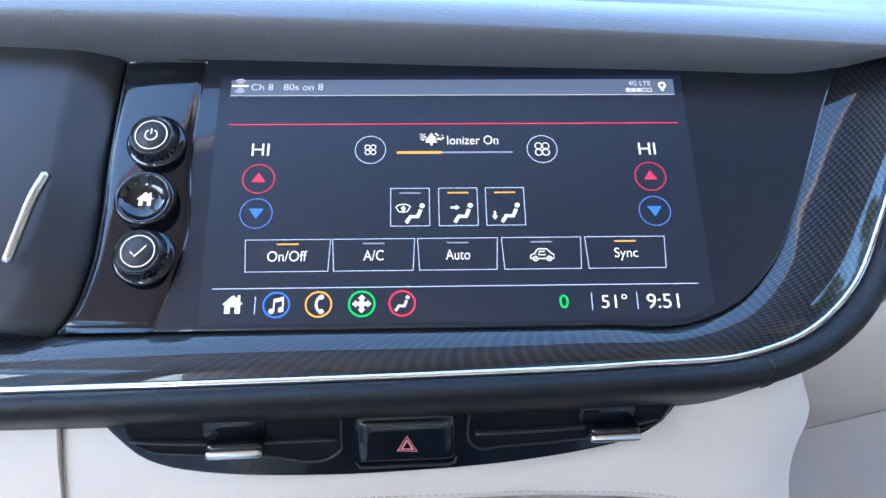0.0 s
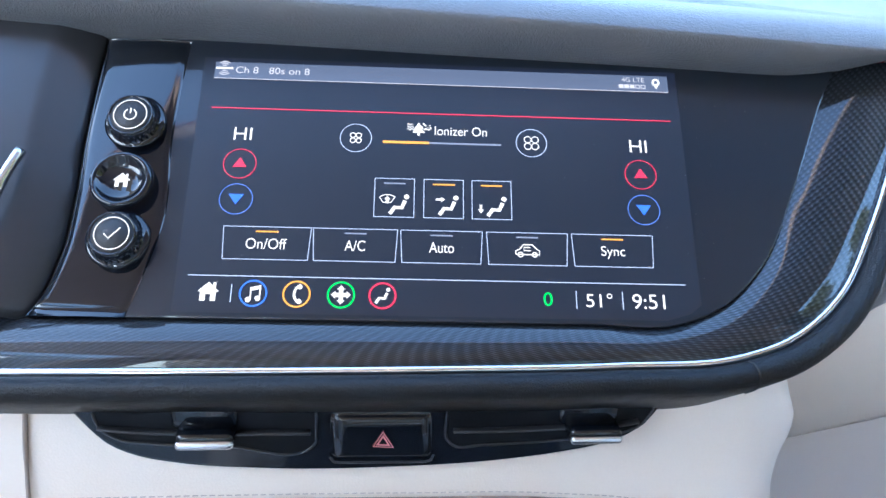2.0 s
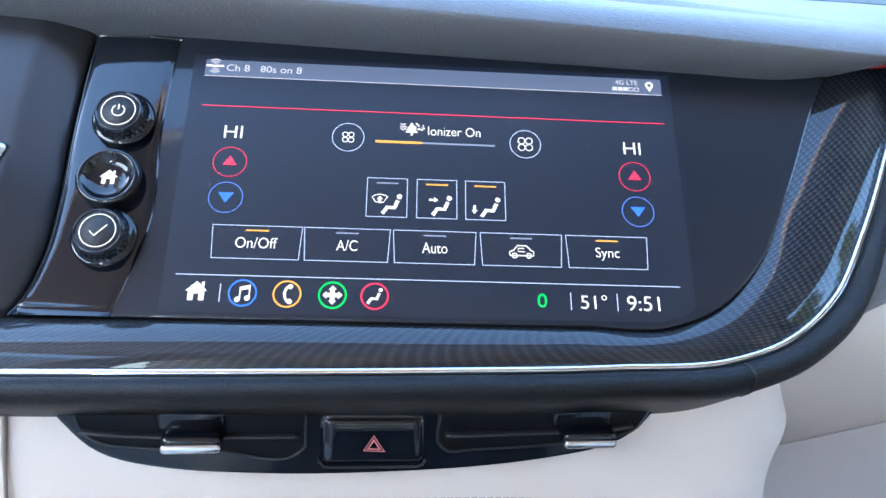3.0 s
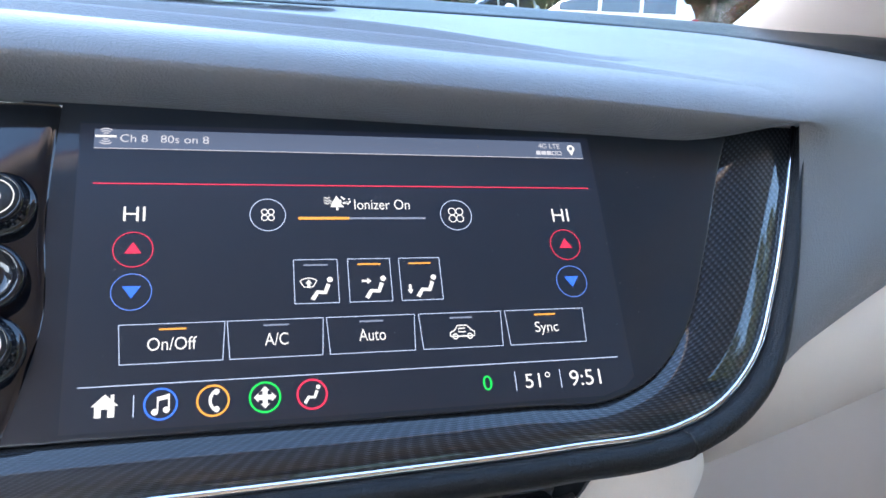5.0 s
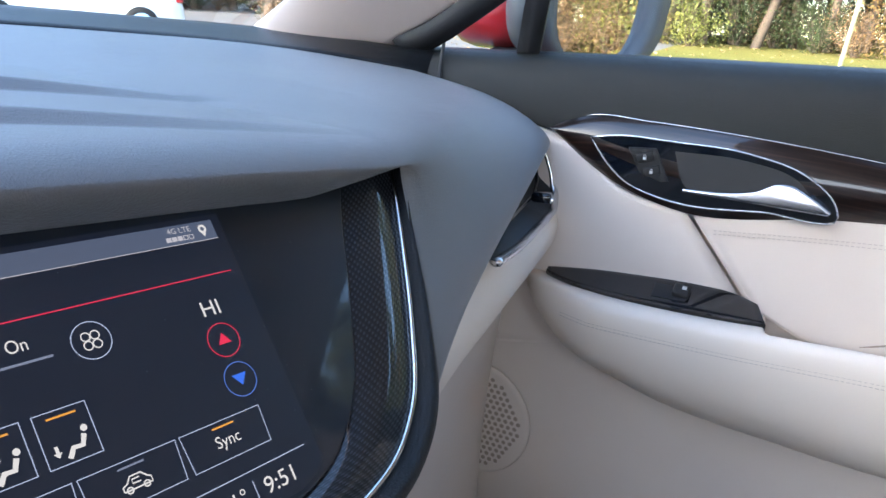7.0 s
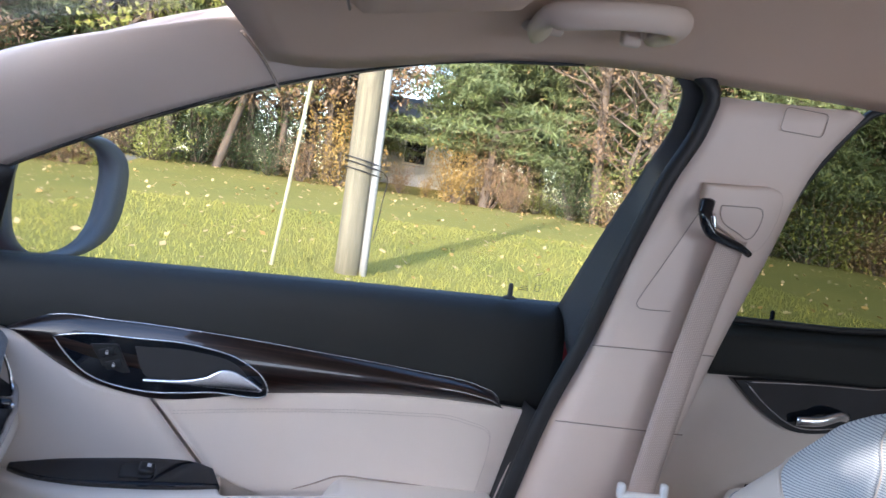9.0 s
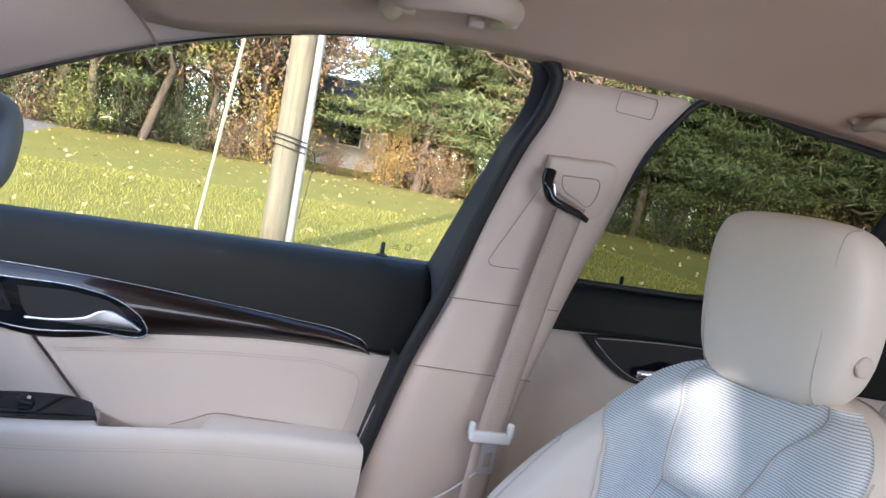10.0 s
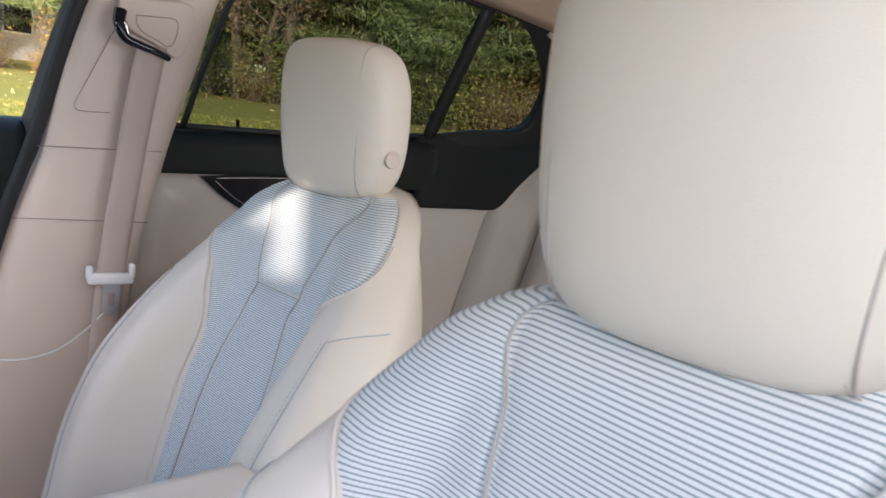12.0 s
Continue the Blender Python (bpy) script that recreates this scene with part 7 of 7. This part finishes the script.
def make_bench():
    e = thing("rear_bench", (0, 0, 0), "rear bench in shade-darkened taupe with ribbed cloth panels and leather bolsters", "rear seat")

    def fy(x, z):
        a = abs(x)
        low = float(np.clip((1.17 - z) / 0.16, 0, 1))
        y = -1.490 - 0.30 * (z - 1.0) - 0.014 * math.exp(-(a / 0.10) ** 2)
        y += 0.050 * math.sin(math.pi * float(np.clip((a - 0.545) / 0.135, 0, 1))) ** 0.8 * low
        return y + 0.16 * float(np.clip((a - 0.675) / 0.055, 0, 1)) ** 1.3 * low
    G = np.array([[(x, fy(x, z), z) for x in np.linspace(-0.73, 0.73, 120)] for z in np.linspace(1.168, 0.48, 34)])
    cushion("backrest", G, M["bench"], e, "leather backrest in shade-darkened taupe", h=0.012, r=0.030, depth=0.10)
    inner = [(0.48, 0.290), (0.753, 0.308), (0.886, 0.328), (0.989, 0.337), (1.073, 0.332), (1.15, 0.300)]
    outer = [(0.48, 0.385), (0.70, 0.390), (0.805, 0.405), (0.935, 0.450), (0.989, 0.464), (1.084, 0.490), (1.15, 0.508)]
    rim_in = [(0.48, 0.262), (0.74, 0.262), (0.90, 0.256), (1.07, 0.241), (1.15, 0.236)]
    rim_out = [(0.48, 0.520), (0.71, 0.540), (0.94, 0.555), (1.06, 0.580), (1.15, 0.590)]

    def panel(name, lo, hi, a, b, s, label):
        rows = []
        for z in np.linspace(hi, lo, 30):
            p, q = float(crv(z, a)), float(crv(z, b))
            rows.append([(s * (p + (q - p) * w), fy(p + (q - p) * w, z), z) for w in np.linspace(0, 1, 16)][::s])
        cushion(name, np.array(rows), M["shaded_bench_cloth"], e, label, lift=0.004, h=0.005, r=0.010, depth=0.010)
    for s in (-1, 1):
        panel("upper_cloth", 0.992, 1.152, inner, outer, s, "ribbed cloth panel in shade-darkened taupe")
        panel("lower_cloth", 0.49, 0.986, inner, outer, s, "ribbed cloth panel in shade-darkened taupe")
        panel("wing_cloth", 0.49, 1.152, [(z, x + 0.005) for z, x in outer], rim_out, s, "ribbed cloth wing in shade-darkened taupe")
        panel("wing_cloth", 0.49, 1.152, rim_in, [(z, x - 0.005) for z, x in inner], s, "ribbed cloth wing in shade-darkened taupe")
        tube("bolster_seam", [(s * x, fy(x, z) + 0.004, z) for x, z in ((0.679 - 0.02 * k * k, 0.55 + 0.60 * k) for k in np.linspace(0, 1, 30))], 0.0016, M["groove"], e, n=6)
    G = np.array([[(x, -1.40 + 0.48 * k, 0.555 + 0.025 * math.sin(math.pi * k) - 0.015 * math.cos(math.pi * 2 * (abs(x) - 0.36) / 0.72)) for x in np.linspace(-0.68, 0.68, 50)] for k in np.linspace(0, 1, 20)])
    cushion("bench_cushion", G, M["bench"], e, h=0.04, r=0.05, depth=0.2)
    return e


make_bench()


def rear_headrest(x):
    e = thing("rear_head_restraint", (x, -1.57, 1.17), "beige leather rear head restraint", "head restraint", "rear head restraints")
    bm = round_box((0.268, 0.10, 0.184), 0.036, 5)
    for v in bm.verts:
        v.co.y += 0.02 * (v.co.x / 0.125) ** 2 * -1
    part("cushion", moved(bm, pose(x, -1.590, 1.270, -8)), M["cream"], e)
    for s in (-0.055, 0.055):
        tube("post", [(x + s, -1.58, 1.14), (x + s, -1.58, 1.20)], 0.0065, M["chrome"], e)
    G = path3([(x - 0.108, -1.545, 1.19), (x - 0.110, -1.541, 1.27), (x - 0.108, -1.552, 1.345)], 14)
    tube("seam", G, 0.0009, M["thread"], e, n=5)


rear_headrest(0.386)
rear_headrest(-0.386)


def rear_belt(pts, wv, label, tongue=None):
    e = thing("rear_seat_belt", tuple(pts[-1]), label, "seat belt", "rear seat belts")
    c = path3(pts, 50)
    w = np.array(wv) / np.linalg.norm(wv) * 0.0250
    surf("webbing", np.stack([c - w, c + (0, 0.001, 0), c + w], 0), M["strap"], e, thick=0.0012)
    part("belt_outlet", moved(round_box((0.075, 0.03, 0.012), 0.004), pose(pts[0][0], pts[0][1] + 0.012, pts[0][2] + 0.004)), M["shade"], e)
    if tongue is not None:
        part("latch_grip", moved(round_box((0.07, 0.014, 0.018), 0.005), pose(*tongue, 0, 8, 0)), M["plastic"], e)
        part("latch_tongue", moved(round_box((0.024, 0.003, 0.046), 0.001, 1), pose(tongue[0] - 0.02, tongue[1] + 0.002, tongue[2] - 0.028)), M["steel"], e)


rear_belt([(0.648, -1.575, 1.185), (0.642, -1.512, 1.165), (0.605, -1.480, 1.09), (0.553, -1.452, 0.994), (0.455, -1.405, 0.84), (0.352, -1.365, 0.675), (0.29, -1.345, 0.57)], (0.85, 0.42, 0.25), "grey-beige belt lying across the rear backrest")
rear_belt([(0.212, -1.56, 1.185), (0.212, -1.518, 1.160), (0.213, -1.465, 1.008), (0.216, -1.425, 0.859), (0.22, -1.385, 0.70), (0.22, -1.36, 0.60)], (0.93, 0.30, 0.05), "grey-beige belt with a latch on the rear bench", (0.225, -1.412, 0.838))

# ---- rear door, quarter panel and rear trims ----
rd = thing("door_2", (0.75, -0.9, 0.8), "rear passenger door with black upper and cream card", "car door", kind="structure")
G = between(yz([(-0.49, 1.162), (-0.80, 1.166), (-1.16, 1.188)], 0.775, 30), yz([(-0.49, 1.082), (-0.80, 1.080), (-1.16, 1.055)], 0.735, 30), 14)
for k in range(14):
    G[k, :, 0] = 0.790 - 0.05 * min(1, k / 4) ** 0.6 - 0.004 * k / 13
cushion("upper_pad", G, M["black"], rd, "grained black upper door pad", h=0.004, r=0.01, depth=0.02)
G = between(yz([(-0.50, 1.085), (-0.80, 1.083), (-1.36, 1.02), (-1.62, 1.02)], 0.742, 40), yz([(-0.42, 0.40), (-0.80, 0.40), (-1.36, 0.40), (-1.62, 0.40)], 0.755, 40), 20)
cushion("cream_card", G, M["pad"], rd, h=0.004, r=0.01, depth=0.02)
bz = flat_path([(-0.585, 1.079), (-0.64, 1.035), (-0.70, 1.004), (-0.80, 1.005), (-0.90, 1.03), (-1.02, 1.05), (-1.02, 1.072), (-0.85, 1.083), (-0.70, 1.083), (-0.585, 1.079)], 60)
bw = prism("handle_bowl", [(0.730, a, b) for a, b in bz[:-1]], IN, 0.02, M["gloss"], rd, "gloss black handle surround", bevel=0.002)
tube("bright_bead", [(0.7295, a * 0.86 - 0.105, b * 0.86 + 0.148) for a, b in bz[:-1]], 0.0013, M["satin"], bw, n=6, closed=True)
sweep("pull_handle", path3([(0.722, -0.705, 1.022), (0.712, -0.74, 1.026), (0.712, -0.775, 1.036), (0.722, -0.80, 1.032)], 16), ring_sec(0.005, 0.008, 10), M["satin"], bw, "satin chrome pull handle")
lathe("lock_pin", [(0.011, 0.0), (0.0085, 0.003), (0.0040, 0.005), (0.0036, 0.018), (0.0026, 0.021)], (0.775, -0.672, 1.165), (0, 0, 1), M["rubber"], rd, n=14)
part("rear_armrest", moved(round_box((0.07, 0.50, 0.09), 0.025, 4), pose(0.72, -0.86, 0.86)), M["cream"], rd)
part("rear_switch", moved(round_box((0.04, 0.12, 0.008), 0.003), pose(0.715, -0.70, 0.908)), M["gloss"], rd)


def rear_x(z):
    return 0.772 - 0.50 * (z - 1.16)


def pane_of(name, pts, mm, label, inset=0.004):
    wn_ = thing(name, (rear_x(1.2), pts[0][0], 1.2), label, "car window", kind="structure")
    p = flat_path(pts, 40)
    ob = put("pane", [(rear_x(b) + inset, a, b) for a, b in p], [tuple(range(40))], mm, wn_, smooth=False)
    return wn_


w4 = pane_of("window_4", [(-0.50, 1.155), (-0.55, 1.30), (-0.60, 1.47), (-0.63, 1.486), (-0.85, 1.484), (-1.14, 1.470), (-1.14, 1.30), (-1.14, 1.18)], M["tinted"], "dark tinted rear door window")
w5 = pane_of("window_5", [(-1.14, 1.18), (-1.14, 1.30), (-1.145, 1.468), (-1.25, 1.462), (-1.34, 1.42), (-1.46, 1.29), (-1.44, 1.225), (-1.28, 1.20)], M["tinted"], "dark tinted fixed quarter window")
sweep("divider", path3([(rear_x(1.17), -1.138, 1.17), (rear_x(1.30), -1.142, 1.30), (rear_x(1.475), -1.150, 1.475)], 12), np.array([(-0.014, -0.008), (0.014, -0.008), (0.013, 0.008), (-0.013, 0.008)]), M["rubber"], w4, up=(1, 0, 0.5))
qi = flat_path([(-1.15, 1.462), (-1.20, 1.462), (-1.247, 1.456), (-1.34, 1.412), (-1.449, 1.283), (-1.442, 1.235), (-1.36, 1.213), (-1.275, 1.206), (-1.15, 1.188)], 70)
qo = flat_path([(-1.15, 1.486), (-1.22, 1.486), (-1.29, 1.476), (-1.40, 1.430), (-1.535, 1.30), (-1.52, 1.20), (-1.38, 1.165), (-1.28, 1.16), (-1.15, 1.15)], 70)
G = between([(rear_x(b) - 0.002, a, b) for a, b in qi], [(rear_x(b) - 0.022, a, b) for a, b in qo], 8)
cushion("quarter_frame", G, M["rubber"], w5, "black quarter window frame", h=0.006, r=0.012, depth=0.02)
ft = path3([(rear_x(1.16) - 0.01, -0.560, 1.165), (rear_x(1.3) - 0.008, -0.575, 1.30), (rear_x(1.42) - 0.006, -0.600, 1.42), (rear_x(1.478) - 0.004, -0.632, 1.480), (rear_x(1.48) - 0.004, -0.85, 1.482), (rear_x(1.47) - 0.004, -1.15, 1.470)], 40)
tube("rear_run", ft, 0.006, M["rubber"], w4, n=8)
tube("belt_run", [(rear_x(1.166) - 0.004, y, 1.166 + 0.02 * max(0, -0.8 - y) / 0.34) for y in np.linspace(-0.52, -1.16, 20)], 0.006, M["rubber"], w4, n=8)
G = between(yz([(-1.10, 1.188), (-1.30, 1.205), (-1.44, 1.226), (-1.53, 1.30)], 0.755, 30), yz([(-1.10, 1.022), (-1.25, 1.018), (-1.38, 1.020), (-1.53, 1.12)], 0.728, 30), 14)
tagged(cushion("quarter_trim", G, M["black"], None, h=0.006, r=0.012, depth=0.03), "black padded panel below the quarter window", "trim panel", kind="structure")
ct = path3([(0.610, -1.34, 1.452), (0.600, -1.50, 1.430), (0.575, -1.70, 1.392), (0.53, -1.90, 1.345), (0.50, -2.08, 1.30)], 30)
cbm = path3([(0.712, -1.50, 1.300), (0.712, -1.56, 1.205), (0.655, -1.70, 1.203), (0.60, -1.90, 1.20), (0.56, -2.1, 1.19)], 30)
G = between(ct, cbm, 14)
for k in range(14):
    G[k, :, 0] -= 0.045 * math.sin(math.pi * k / 13)
tagged(surf("c_pillar_trim", G, M["plastic"], thick=-0.012), "beige moulded rear pillar trim", "pillar trim", kind="structure")
tagged(surf("c_pillar_trim", mirror_x(G), M["plastic"], thick=0.012), "beige moulded rear pillar trim", "pillar trim", kind="structure")
G = between(cbm, cbm * np.array((1, 1, 0)) + np.array((0.0, 0, 0.55)), 6)
tagged(surf("rear_side_trim", G, M["plastic"], thick=-0.01), "beige load space side trim", "trim panel", kind="structure")
tagged(surf("rear_side_trim", mirror_x(G), M["plastic"], thick=0.01), "beige load space side trim", "trim panel", kind="structure")
part("parcel_shelf", moved(round_box((1.30, 0.54, 0.02), 0.006), pose(0, -1.87, 1.165)), M["shade"], None)
tagged(bpy.data.objects["parcel_shelf"], "dark load cover behind the rear bench", "load cover")

# driver's side, plain
G = between(yz([(0.66, 1.148), (0.2, 1.156), (-0.30, 1.16)], -0.775, 30), yz([(0.66, 0.42), (0.2, 0.42), (-0.25, 0.42)], -0.76, 30), 20)
tagged(cushion("door_3", G, M["pad"], None, h=0.01, r=0.03, depth=0.03), "cream driver door card", "car door", kind="structure")
G = between(yz([(-0.42, 1.16), (-0.8, 1.166), (-1.5, 1.21)], -0.775, 30), yz([(-0.42, 0.42), (-0.8, 0.42), (-1.5, 0.42)], -0.76, 30), 20)
tagged(cushion("door_4", G, M["pad"], None, h=0.01, r=0.03, depth=0.03), "cream rear driver-side door card", "car door", kind="structure")
gl = put("window_6", [(-glass_x(b) - 0.006, a, b) for a, b in wo] + [(-glass_x(1.12), 0.62, 1.12), (-glass_x(1.12), -0.30, 1.12)], [tuple(range(62))], M["pane"], None, smooth=False)
gl.visible_shadow = False
tagged(gl, "clear driver door window", "car window", kind="structure")
rg = flat_path([(-0.50, 1.155), (-0.55, 1.30), (-0.60, 1.47), (-0.85, 1.484), (-1.14, 1.470), (-1.34, 1.42), (-1.46, 1.29), (-1.44, 1.225), (-1.14, 1.18)], 40)
gl = put("window_7", [(-rear_x(b) - 0.004, a, b) for a, b in rg], [tuple(range(40))], M["tinted"], None, smooth=False)
tagged(gl, "dark tinted rear driver-side window", "car window", kind="structure")

# centre console
con = thing("centre_console", (0.0, -0.2, 0.5), "centre console with cream padded armrest lid", "centre console")
part("console_body", moved(round_box((0.24, 0.95, 0.42), 0.03), pose(0.0, -0.08, 0.56)), M["shade"], con)
G = np.array([[(x, y, 0.846 + 0.012 * math.cos(x * 10)) for x in np.linspace(-0.115, 0.112, 16)] for y in np.linspace(-0.08, -0.395, 20)])
cushion("armrest_lid", G, M["cream"], con, "cream padded armrest lid", lift=0.0, h=0.016, r=0.022, depth=0.03)
